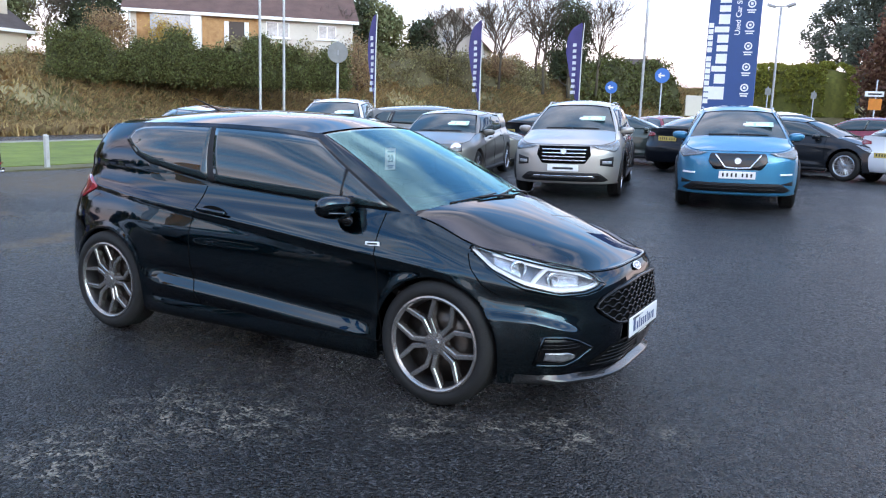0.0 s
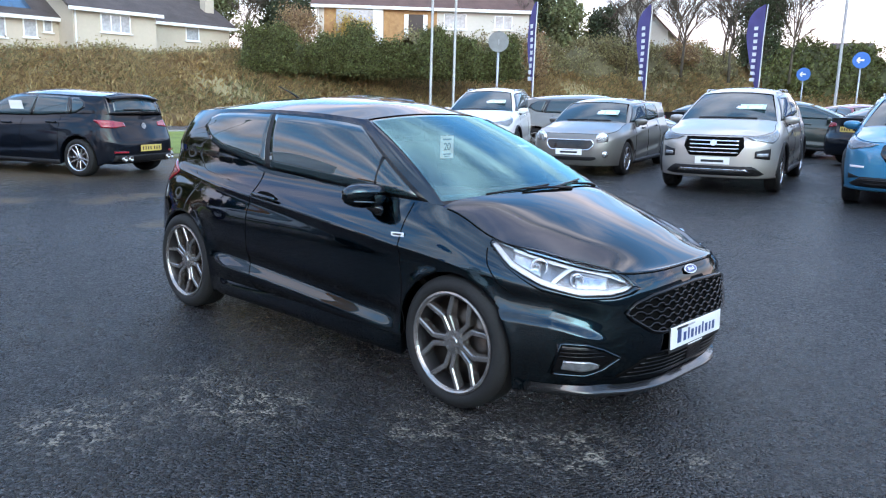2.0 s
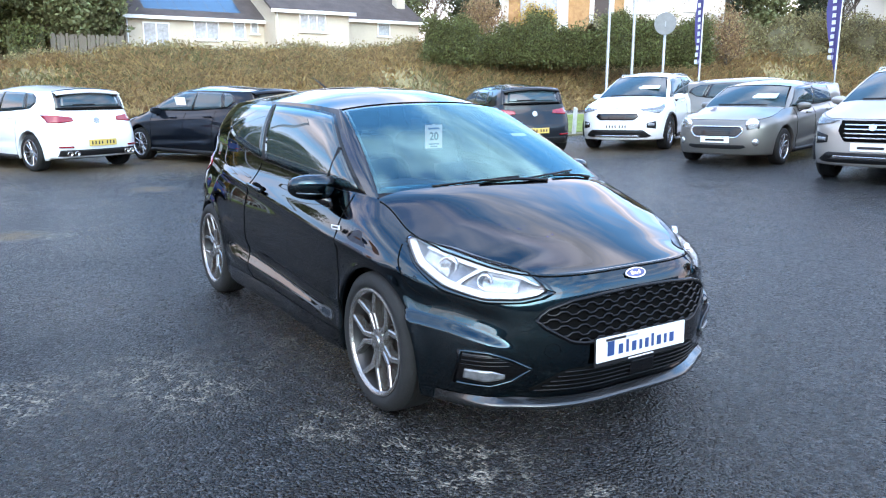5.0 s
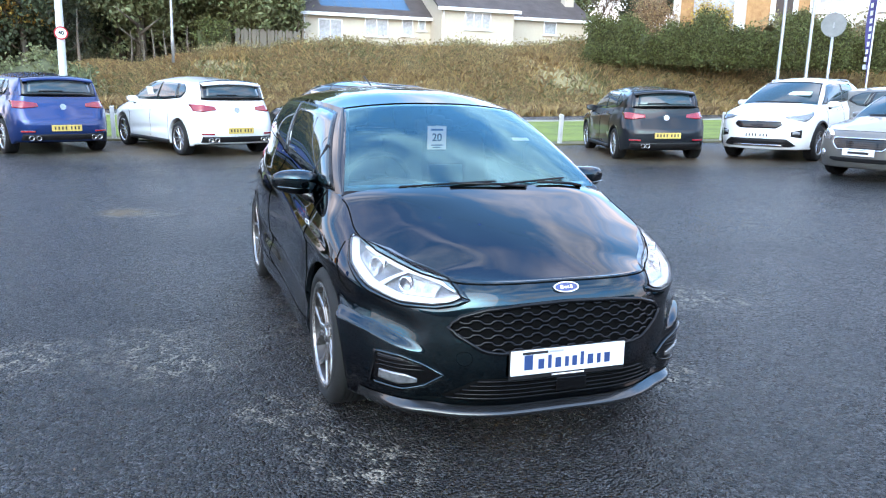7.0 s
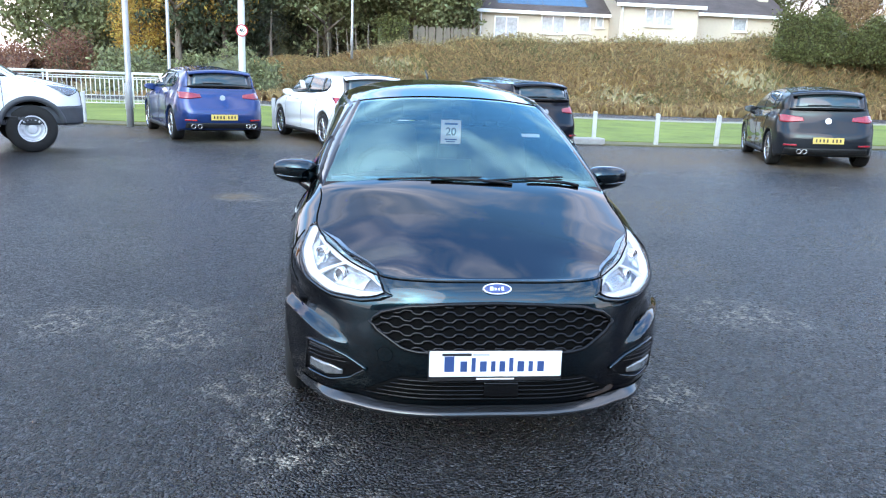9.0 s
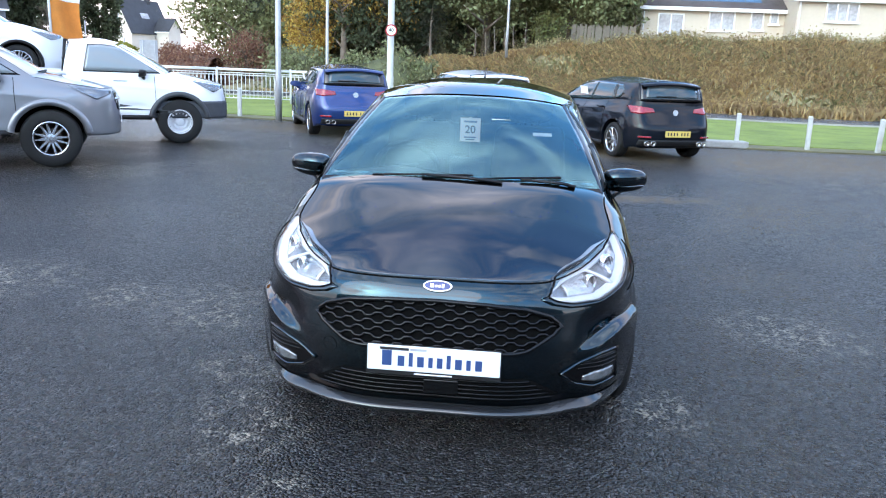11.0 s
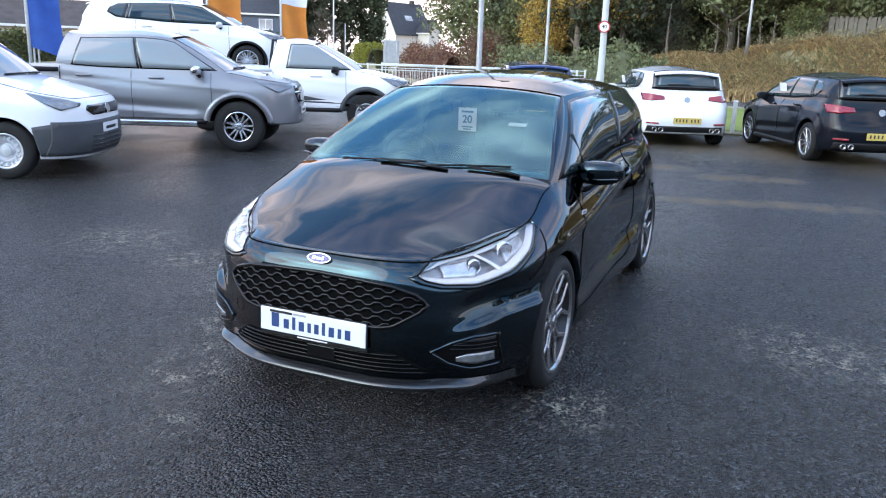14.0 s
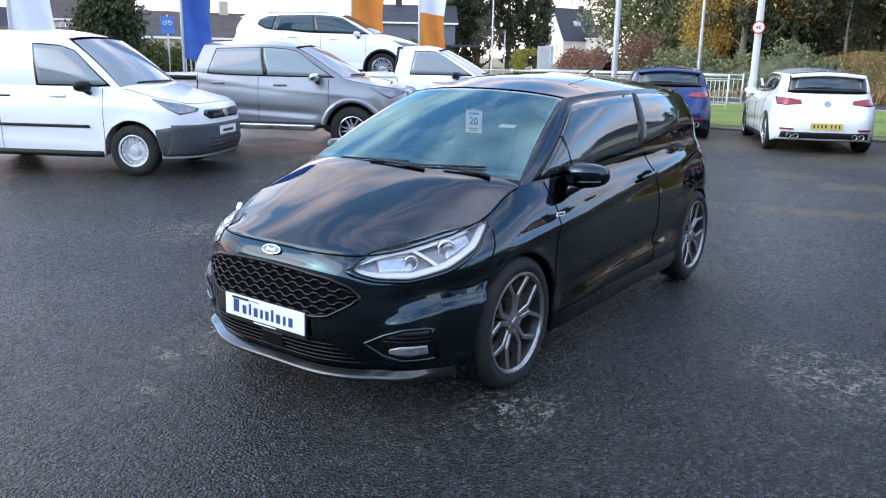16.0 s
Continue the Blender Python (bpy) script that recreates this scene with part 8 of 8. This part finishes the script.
def leafy(name, col, island=0.45, rough=0.6):
    m = shade(name, col, rough, island=island, spec=0.25)
    b = m.node_tree.nodes["Principled BSDF"]
    # leaves let some light through
    n, l = m.node_tree.nodes, m.node_tree.links
    tr, mx = n.new("ShaderNodeBsdfTranslucent"), n.new("ShaderNodeMixShader")
    l.new(n["Hue/Saturation/Value"].outputs["Color"], tr.inputs["Color"])
    mx.inputs["Fac"].default_value = 0.38
    l.new(b.outputs["BSDF"], mx.inputs[1])
    l.new(tr.outputs["BSDF"], mx.inputs[2])
    l.new(mx.outputs["Shader"], n["Material Output"].inputs["Surface"])
    return m


M_HEDGE = leafy("hedge_leaves", (0.115, 0.125, 0.045), 0.6)
M_BRAMBLE = leafy("bramble_leaves", (0.31, 0.25, 0.125), 0.4)
M_SCRUB = leafy("scrub_leaves", (0.25, 0.215, 0.11), 0.5)
M_WOOD2 = leafy("woodland_leaves", (0.13, 0.145, 0.075), 0.5)
M_GREEN = leafy("tree_leaves", (0.20, 0.22, 0.11), 0.5)
M_YELLOW = leafy("autumn_yellow_leaves", (0.46, 0.30, 0.08), 0.4)
M_RUST = leafy("rust_leaves", (0.34, 0.22, 0.12), 0.45)
M_DARKLEAF = leafy("dark_evergreen_leaves", (0.07, 0.09, 0.05), 0.55)
M_BLUELEAF = leafy("grey_green_leaves", (0.15, 0.18, 0.14), 0.4)
M_CLIPPED = leafy("clipped_yellow_green_leaves", (0.26, 0.26, 0.05), 0.3)
M_BEECH = leafy("copper_hedge_leaves", (0.24, 0.12, 0.08), 0.4)
M_STRAW = leafy("dry_grass", (0.64, 0.455, 0.235), 0.28, 0.8)
M_OLIVE = leafy("green_grass_blades", (0.34, 0.315, 0.155), 0.3, 0.8)


def leaf_mesh(centres, size, flat=0.0):
    """A small folded leaf at each place, turned at random."""
    n = len(centres)
    c = np.asarray(centres)
    a = rng.normal(size=(n, 3))
    a /= np.linalg.norm(a, axis=1)[:, None]
    b = rng.normal(size=(n, 3))
    b[:, 2] *= 1 - flat
    b -= a * (a * b).sum(1)[:, None]
    b /= np.linalg.norm(b, axis=1)[:, None] + 1e-9
    s = size * rng.uniform(0.6, 1.4, (n, 1))
    v = np.stack([c - a * s, c + b * s * 0.55, c + a * s, c - b * s * 0.55], 1).reshape(-1, 3)
    me = bpy.data.meshes.new("leaves")
    me.vertices.add(4 * n)
    me.vertices.foreach_set("co", v.ravel())
    me.loops.add(4 * n)
    me.loops.foreach_set("vertex_index", np.arange(4 * n, dtype=np.int32))
    me.polygons.add(n)
    me.polygons.foreach_set("loop_start", np.arange(0, 4 * n, 4, dtype=np.int32))
    me.update(calc_edges=True)
    return me


def clumps(centre, radii, count, per, spread):
    """Points in clumps that fill an uneven ellipsoid, thicker towards its skin."""
    d = rng.normal(size=(count, 3))
    d /= np.linalg.norm(d, axis=1)[:, None]
    r = rng.uniform(0.35, 1.0, (count, 1)) ** 0.5 * (1 + 0.18 * np.sin(d[:, :1] * 5 + d[:, 2:] * 4))
    c = np.asarray(centre) + d * r * np.asarray(radii)
    return (c[:, None] + rng.normal(size=(count, per, 3)) * spread).reshape(-1, 3)


def tree(name, x, y, h, crown, leaf, label, n=170, per=55, size=0.09, base=None, low=0.3, bark=None, limbs=9, spread=0.28, lean=0.0):
    z = float(ground_z(np.array(x), np.array(y))) if base is None else base
    t = thing(name, label, "tree", m=pose(x, y, z))
    r0 = 0.022 * h + 0.03
    trunk = [(lean * h * k * k * 0.5 + 0.05 * math.sin(k * 5 + x), 0.05 * math.cos(k * 4 + y), -0.2 + (h * 0.86 + 0.2) * k) for k in np.linspace(0, 1, 9)]
    part("trunk", tubes([trunk], r0, 8, r0 * 0.18), bark or M_BARK, t)
    lines = []
    for k in range(limbs):
        f = low + (0.92 - low) * k / limbs
        s = Vector(trunk[min(8, int(f * 8))])
        an = k * 2.4 + x
        rr = crown * (1.05 - 0.45 * f) * (0.8 + 0.3 * math.sin(k * 3.1))
        e = s + Vector((rr * math.cos(an), rr * math.sin(an), rr * 0.75))
        mid = (s + e) / 2 + Vector((0, 0, -0.06 * rr))
        lines.append([s, mid, e])
        for j in range(3):
            q = mid.lerp(e, 0.2 + 0.35 * j)
            aj = an + (1.0 if j % 2 else -1.0)
            lines.append([q, q + Vector((0.45 * rr * math.cos(aj), 0.45 * rr * math.sin(aj), 0.3 * rr))])
    if leaf:
        part("branchwork", tubes(lines, r0 * 0.36, 5, r0 * 0.06), bark or M_BARK, t, kind="stuff")
    for ln in () if leaf else lines[::4]:
        part("limb", tubes([ln], r0 * 0.36, 5, r0 * 0.06), bark or M_BARK, t)
    if leaf:
        zc = h * (low + 1) / 2
        pts = clumps((lean * h * 0.3, 0, zc), (crown, crown, h * (1 - low) / 2), n, per, spread)
        part("crown", leaf_mesh(pts, size), leaf, t, kind="stuff")
    return t


def bare_tree(x, y, h, label, seed=1, base=None):
    """A leafless tree: limbs that fork down to fine twigs."""
    r = random.Random(seed)
    z = float(ground_z(np.array(x), np.array(y))) if base is None else base
    t = thing("bare_tree", label, "tree", m=pose(x, y, z))
    lines = {0: [], 1: [], 2: [], 3: []}

    def grow(p, d, L, depth):
        q = p + d * L
        lines[depth].append([p, (p + q) / 2 + Vector((r.uniform(-1, 1), r.uniform(-1, 1), 0)) * L * 0.06, q])
        if depth == 3:
            return
        for k in range((8, 8, 8)[depth]):
            a = r.uniform(0, 6.28)
            nd = (d + Vector((math.cos(a), math.sin(a), r.uniform(-0.1, 0.5))) * r.uniform(0.5, 0.95)).normalized()
            grow(p.lerp(q, r.uniform(0.45, 1.0)), nd, L * r.uniform(0.48, 0.70), depth + 1)

    grow(Vector((0, 0, -0.2)), Vector((0.03, 0.02, 1)).normalized(), h * 0.45, 0)
    for dpt, (nm, ra) in enumerate((("trunk", 0.013 * h), ("limb", 0.0055 * h), ("branchwork", 0.0026 * h), ("twig_mass", 0.0017 * h))):
        for one in (lines[1] if dpt == 1 else ()):
            part("limb", tubes([one], ra, 6, ra * 0.4), M_BARK, t)
        if dpt == 1:
            continue
        part(nm, tubes(lines[dpt], ra, (8, 6, 5, 3)[dpt], ra * 0.4), M_BARK, t, kind="stuff" if dpt > 1 else "")
    return t


def hedge(name, pts, width, h, leaf, label, per_m=900, size=0.07, rough=0.35, box_like=False, base=None, sink=0.2):
    """A hedge along a line of (x, y): a core painted in shade-darkened leaf colour under a skin of leaves in clumps."""
    t = thing(name, label, "hedge")
    p = np.array(pts, float)
    seg = np.r_[0, np.cumsum(np.linalg.norm(np.diff(p, axis=0), axis=1))]
    L = seg[-1]
    n = int(L * per_m / 12)
    s = rng.uniform(0, L, n)
    cx, cy = np.interp(s, seg, p[:, 0]), np.interp(s, seg, p[:, 1])
    i = np.clip(np.searchsorted(seg, s) - 1, 0, len(p) - 2)
    tan = (p[i + 1] - p[i]) / np.linalg.norm(p[i + 1] - p[i], axis=1)[:, None]
    nor = np.stack([-tan[:, 1], tan[:, 0]], 1)
    an = rng.uniform(-0.35, math.pi + 0.35, n)
    lump = 1 + rough * (np.sin(s * 1.3) * 0.5 + np.sin(s * 3.1 + 1) * 0.3 + np.sin(s * 7.7) * 0.2)
    k = 0.55 if box_like else 1.0
    a = np.sign(np.cos(an)) * np.abs(np.cos(an)) ** k * width / 2
    zz = np.maximum(0, np.sign(np.sin(an)) * np.abs(np.sin(an)) ** k) * h * lump
    x, y = cx + nor[:, 0] * a * lump, cy + nor[:, 1] * a * lump
    zb = ground_z(x, y) if base is None else base + 0 * x
    c = np.stack([x, y, zb + zz - sink * 0.5], 1)
    pts3 = (c[:, None] + rng.normal(size=(n, 12, 3)) * (0.06 if box_like else 0.20)).reshape(-1, 3)
    part("foliage", leaf_mesh(pts3, size), leaf, t, kind="stuff")
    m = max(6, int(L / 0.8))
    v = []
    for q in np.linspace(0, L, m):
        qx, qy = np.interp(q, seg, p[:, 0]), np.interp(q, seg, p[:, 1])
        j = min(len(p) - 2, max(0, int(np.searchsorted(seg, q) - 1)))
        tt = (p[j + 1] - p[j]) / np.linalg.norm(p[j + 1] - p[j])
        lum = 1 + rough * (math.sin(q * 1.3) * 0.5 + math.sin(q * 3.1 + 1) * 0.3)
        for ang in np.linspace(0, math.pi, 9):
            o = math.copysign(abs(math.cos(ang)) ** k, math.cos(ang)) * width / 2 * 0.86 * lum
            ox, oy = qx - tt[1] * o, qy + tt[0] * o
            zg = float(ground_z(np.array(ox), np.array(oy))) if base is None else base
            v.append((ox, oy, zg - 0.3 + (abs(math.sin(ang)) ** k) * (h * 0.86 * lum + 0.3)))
    # inner shade is put into the core's colour: leaf colour times 0.45
    part("shaded_core", fixed(mesh_of("core", v, grid_faces(m, 9))), shade(name + "_core", tuple(c * 0.45 for c in leaf.node_tree.nodes["Hue/Saturation/Value"].inputs["Color"].default_value[:3]), 0.9, vary=0.4, scale=3), t)
    return t


def blades(name, count, y0, y1, d0, d1, long, wide, mat, label, seed, keep=None):
    """Grass stems standing on the bank, each a bent, tapering strip."""
    g = np.random.default_rng(seed)
    y = g.uniform(y0, y1, count)
    d = g.uniform(d0, d1, count)
    patch = np.sin(y * 0.8 + d * 0.6) + np.sin(y * 0.27 - d * 0.9 + seed) + g.normal(0, 0.7, count)
    ok = patch > -0.9 if keep is None else patch > keep
    y, d = y[ok], d[ok]
    x = FOOT(y) - d / 0.93
    z = ground_z(x, y) - 0.05
    n = len(x)
    L = long * g.uniform(0.45, 1.25, n) * (0.55 + 0.45 * step(-12, -2, y))
    an = g.uniform(0, 2 * math.pi, n)
    lean = g.uniform(0.15, 0.95, n)
    w = wide * g.uniform(0.6, 1.4, n)
    wx, wy = -np.sin(an) * w, np.cos(an) * w
    lx, ly = np.cos(an) * lean * L, np.sin(an) * lean * L
    base = np.stack([x, y, z], 1)
    side = np.stack([wx, wy, 0 * wx], 1)
    mid = base + np.stack([lx * 0.35, ly * 0.35, L * 0.6], 1)
    tip = base + np.stack([lx, ly, L * (1 - 0.35 * lean)], 1)
    v = np.stack([base - side, base + side, mid + side * 0.8, tip, mid - side * 0.8], 1).reshape(-1, 3)
    me = bpy.data.meshes.new(name)
    me.vertices.add(5 * n)
    me.vertices.foreach_set("co", v.ravel())
    me.loops.add(5 * n)
    me.loops.foreach_set("vertex_index", np.arange(5 * n, dtype=np.int32))
    me.polygons.add(n)
    me.polygons.foreach_set("loop_start", np.arange(0, 5 * n, 5, dtype=np.int32))
    me.update(calc_edges=True)
    return single(name, me, mat, label, "grass", kind="stuff")


blades("dry_bank_grass", 170000, -12, 78, 0.0, 8.8, 0.42, 0.011, M_STRAW, "tall dry straw-coloured grass on the bank", 3)
blades("green_bank_grass", 100000, -13, 78, 0.0, 9.5, 0.36, 0.013, M_OLIVE, "olive green grass tufts on the bank", 5, -0.2)
blades("bank_foot_grass", 16000, -10, 70, -0.6, 1.2, 0.6, 0.022, M_STRAW, "dry grass leaning over the road edge", 9)
# low brambles in drifts over the bank
bt = thing("bramble_patch", "brown-green brambles trailing over the bank", "shrub")
pts = []
for k in range(520):
    yy = rng.uniform(-6, 76)
    dd = rng.uniform(2.2, 9.2) if rng.uniform() < 0.8 else rng.uniform(0.5, 3)
    xx = float(FOOT(yy)) - dd / 0.93
    zz = float(ground_z(np.array(xx), np.array(yy)))
    pts.append(clumps((xx, yy, zz + 0.2), (0.8, 0.9, 0.45), 10, 14, 0.13))
part("leaves", leaf_mesh(np.concatenate(pts), 0.032), M_BRAMBLE, bt, kind="stuff")
bt["kind"] = "stuff"
# brambles along the crest, in front of the bungalow
crest = [(float(FOOT(yy)) - 9.4, yy) for yy in np.linspace(0.5, 23, 14)]
hedge("bramble_hedge", crest, 1.4, 0.28, M_BRAMBLE, "low tangled bramble hedge on top of the bank", 800, 0.075, 0.3)
crest2 = [(-33.4, 21.0), (-30.6, 24.2), (-28.0, 27.2), (-25.4, 30.0), (-23.6, 32.5)]
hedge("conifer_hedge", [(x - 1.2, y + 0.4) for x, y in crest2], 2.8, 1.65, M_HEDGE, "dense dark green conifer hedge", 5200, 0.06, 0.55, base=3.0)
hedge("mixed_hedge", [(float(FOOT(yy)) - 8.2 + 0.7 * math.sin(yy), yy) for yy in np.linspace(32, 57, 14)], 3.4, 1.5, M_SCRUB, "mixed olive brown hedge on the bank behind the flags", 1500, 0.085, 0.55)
for yy, dd, hh in ((34.5, 7.0, 1.7), (40.0, 7.4, 2.2), (46.5, 7.0, 2.4), (52.0, 7.2, 2.0)):
    tree("russet_scrub", float(FOOT(yy)) - dd, yy, hh, 0.75 * hh, M_RUST if hh < 2.2 else M_SCRUB, "russet scrub on the bank behind the flags", 120, 50, 0.07, low=0.05)
hedge("far_hedge", [(float(FOOT(yy)) - 6.5, yy) for yy in (57, 60, 64, 68)], 3.5, 2.6, M_HEDGE, "tall green hedge beyond the sign", 1000, 0.13, 0.3)
hedge("clipped_hedge", [(-8.5, 72), (-5.5, 71.0), (-2.0, 70.5), (-1.2, 72)], 3.2, 4.2, M_CLIPPED, "tall neatly clipped yellow-green hedge", 2600, 0.10, 0.05, True, base=2.6)
hedge("copper_hedge", [(-44.0, -22.0), (-41.0, -20.0), (-38.0, -16.5)], 1.8, 1.75, M_BEECH, "copper brown beech hedge by the junction", 1300, 0.07, 0.2, base=0.0)
hedge("green_garden_hedge", [(-48, -28.0), (-45.5, -25.5)], 2.0, 2.1, M_CLIPPED, "clipped green garden hedge", 1300, 0.08, 0.1, True, base=0.0)
hedge("dark_garden_hedge", [(-62, -52), (-54, -40)], 2.0, 2.6, M_DARKLEAF, "dark garden hedge in front of the far houses", 900, 0.12, 0.15, base=0.0)
hedge("garden_hedge", [(-20, -50), (-40, -50)], 2.0, 2.0, M_HEDGE, "green garden hedge by the far road", 700, 0.12, 0.15, base=0.0)
# shrubs under the autumn trees
hedge("green_shrubs", [(-34.0, -12.0), (-33.0, -8.0), (-33.2, -4.0)], 2.2, 1.7, M_GREEN, "green shrubs below the autumn trees", 900, 0.09, 0.4)
hedge("crest_shrubs", [(-41.6, 0.9), (-41.6, 2.6)], 2.0, 1.7, M_HEDGE, "rounded green shrub on the crest", 1500, 0.08, 0.25)
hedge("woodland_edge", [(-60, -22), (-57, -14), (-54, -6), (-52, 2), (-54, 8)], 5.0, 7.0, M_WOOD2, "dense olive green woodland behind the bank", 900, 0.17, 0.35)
# trees
tree("grey_green_willow", -50.0, -18.8, 13.0, 5.0, M_GREEN, "tall grey-green tree with hanging foliage", 420, 60, 0.14, low=0.08, base=0.0, limbs=12, spread=0.4)
tree("grey_green_willow", -53.0, -16.0, 11.0, 3.6, M_BLUELEAF, "tall grey-green tree with hanging foliage", 280, 60, 0.14, low=0.08, base=0.0, spread=0.4)
tree("yellow_maple", -40.0, -9.8, 9.5, 2.4, M_YELLOW, "young maple with sparse yellow autumn leaves", 130, 30, 0.10, low=0.35, base=0.3, bark=M_BARK2)
tree("yellow_maple", -41.0, -7.6, 8.6, 2.0, M_YELLOW, "young maple with sparse yellow autumn leaves", 100, 30, 0.10, low=0.3, base=0.6, bark=M_BARK2)
tree("golden_tree", -41.0, -12.0, 5.2, 1.45, M_YELLOW, "small golden-brown tree by the road", 110, 45, 0.08, low=0.3, base=0.0)
tree("blue_green_shrub", -45.0, -7.1, 7.0, 2.4, M_BLUELEAF, "bushy grey-green shrub beside the trees", 200, 55, 0.09, low=0.05, base=0.8)
tree("dark_evergreen", -48.0, -3.2, 10.0, 2.8, M_DARKLEAF, "dark evergreen behind the bank", 220, 55, 0.12, low=0.1)
for x, y, h in ((-41.0, -5.0, 3.4), (-41.2, -2.5, 2.2), (-41.0, -1.9, 1.9), (-41.2, -1.4, 2.1), (-41.0, -0.8, 1.9), (-41.2, -0.3, 2.0), (-41.0, 0.4, 2.1)):
    tree("cut_trunk", x, y, h, 0.35, None, "bare trunk of a cut-back conifer", limbs=6, bark=M_BARK2, low=0.3)
bf = thing("board_fence", "weathered grey-brown timber board fence on the crest", "fence")
for zz in (0.35, 1.0):
    part("rail", box(-41.36, -41.30, 2.9, 6.5, 2.75 + zz, 2.85 + zz), M_WOOD, bf)
board = box(-0.012, 0.012, -0.065, 0.065, 0, 1.3, 0.004)
board_mesh = bpy.data.meshes.new("board")
board.to_mesh(board_mesh)
board.free()
board_mesh.materials.append(M_WOOD)
for k in range(25):
    part("board", board_mesh, None, bf).matrix_local = pose(-41.28, 2.97 + 0.145 * k, 2.72 + 0.05 * math.sin(k * 2.7), 1.5 * math.sin(k * 1.9), 0, 0)
for x, y, h, c in ((-42, -8.5, 11, 3.6), (-44, -2.0, 12, 3.6), (-46, 3.0, 12, 3.4), (-43, 5.0, 9, 2.2), (-50, 0.5, 14, 4.0)):
    tree("woodland_tree", x, y, h, c, M_GREEN if int(x) % 3 else M_DARKLEAF, "large green tree behind the bank", 400, 60, 0.13, low=0.06)
for x, y, h, c, mt in ((-58, 26, 9, 2.6, M_DARKLEAF), (-60, 12, 12, 4, M_GREEN), (-58, 18, 11, 3.4, M_DARKLEAF), (-52, 30, 8, 2.0, M_GREEN), (-49, 34.5, 9, 2.8, M_DARKLEAF), (-45, 45, 11, 3.4, M_DARKLEAF), (-40, 47, 9, 2.6, M_GREEN), (-38.0, 50.5, 8.5, 2.6, M_DARKLEAF), (-36.0, 53.5, 6.0, 2.0, M_GREEN), (-33.5, 56.5, 5.0, 1.6, M_DARKLEAF)):
    tree("garden_tree", x, y, h, c, mt, "green garden tree behind the houses", 190, 50, 0.14, low=0.15)
tree("ivy_clad_tree", -42.8, 30.2, 7.5, 0.8, M_DARKLEAF, "slim ivy-covered tree beside the bungalow", 90, 60, 0.08, low=0.1)
tree("dome_shrub", -38.4, 27.8, 2.9, 1.3, M_RUST, "rounded brown garden shrub by the house", 130, 60, 0.06, low=0.05)
tree("golden_shrub", -36.2, 30.6, 2.6, 1.2, M_YELLOW, "golden-leaved shrub before the house", 110, 50, 0.06, low=0.05)
tree("russet_tree", -27.8, 38.6, 3.6, 1.0, M_RUST, "small russet shrub by the house", 70, 40, 0.07, low=0.1)
for x, y, h, sd, bz in ((-44.0, 27.6, 6.5, 3, None), (-30.2, 39.5, 5.5, 5, None), (-17.2, 44.6, 8.5, 7, 3.2), (-14.0, 45.8, 8.0, 9, 3.2), (-21.6, 47.0, 8.5, 11, 3.6), (-25.5, 46.5, 7.0, 21, 3.6), (-11.5, 80.0, 6.5, 13, 4.0), (-25.6, 54.2, 9.0, 41, None), (-22.6, 56.0, 10.0, 43, None), (-20.0, 58.5, 9.5, 47, None), (-29.0, 53.5, 7.5, 53, None)):
    bare_tree(x, y, h, "leafless winter tree on the bank", sd, bz)
tree("ivy_tree", -15.8, 45.6, 6.2, 1.4, M_DARKLEAF, "leaning tree thick with ivy", 150, 55, 0.08, low=0.2, base=3.0)
for x, y, h, c, mt in ((-1.0, 86, 17, 4.5, M_BLUELEAF), (2.5, 80, 18, 4.5, M_BLUELEAF), (7.0, 76, 19, 5.0, M_DARKLEAF), (12, 72, 18, 5, M_BLUELEAF), (3.4, 64, 9, 3.0, M_BEECH), (6.5, 58, 6.5, 2.4, M_BEECH)):
    tree("tall_tree" if h > 10 else "red_brown_tree", x, y, h, c, mt, "tall dark evergreen at the edge of the yard" if h > 10 else "red-brown bushy tree by the yard", 300, 55, 0.17, low=0.06, base=1.0)
for k, (x, y, h) in enumerate(((-82, -60, 15), (-86, -57.5, 19), (-90, -55, 18), (-93, -52.5, 16), (-88, -61, 17))):
    tree("far_conifer", x, y, h, 2.2, M_DARKLEAF, "tall dark conifer near the junction", 220, 50, 0.22, low=0.05, base=0.0)
tree("bushy_evergreen", -23, -42, 6.5, 1.6, M_DARKLEAF, "dark bushy evergreen by the far road", 260, 55, 0.14, low=0.04, base=0.0)
tree("bushy_evergreen", -9, -40, 4.0, 2.0, M_DARKLEAF, "dark bushy evergreen by the far road", 220, 55, 0.14, low=0.04, base=0.0)
bare_tree(-62, -40, 7.0, "leafless tree near the junction", 31, 0.0)
tree("pinkish_shrub", -40.0, -15.6, 2.8, 1.4, M_BEECH, "bare-branched pinkish shrub by the hedge", 90, 40, 0.06, low=0.1, base=0.0)
# fallen leaves and grit on the tarmac
fl = rng.uniform((-9, -9), (4, 9), (120, 2))
lm = leaf_mesh(np.c_[fl, np.full(len(fl), 0.006)], 0.009, 1.0)
single("fallen_leaves", lm, M_BEECH, "scattered small fallen leaves on the tarmac", "leaves", kind="stuff")
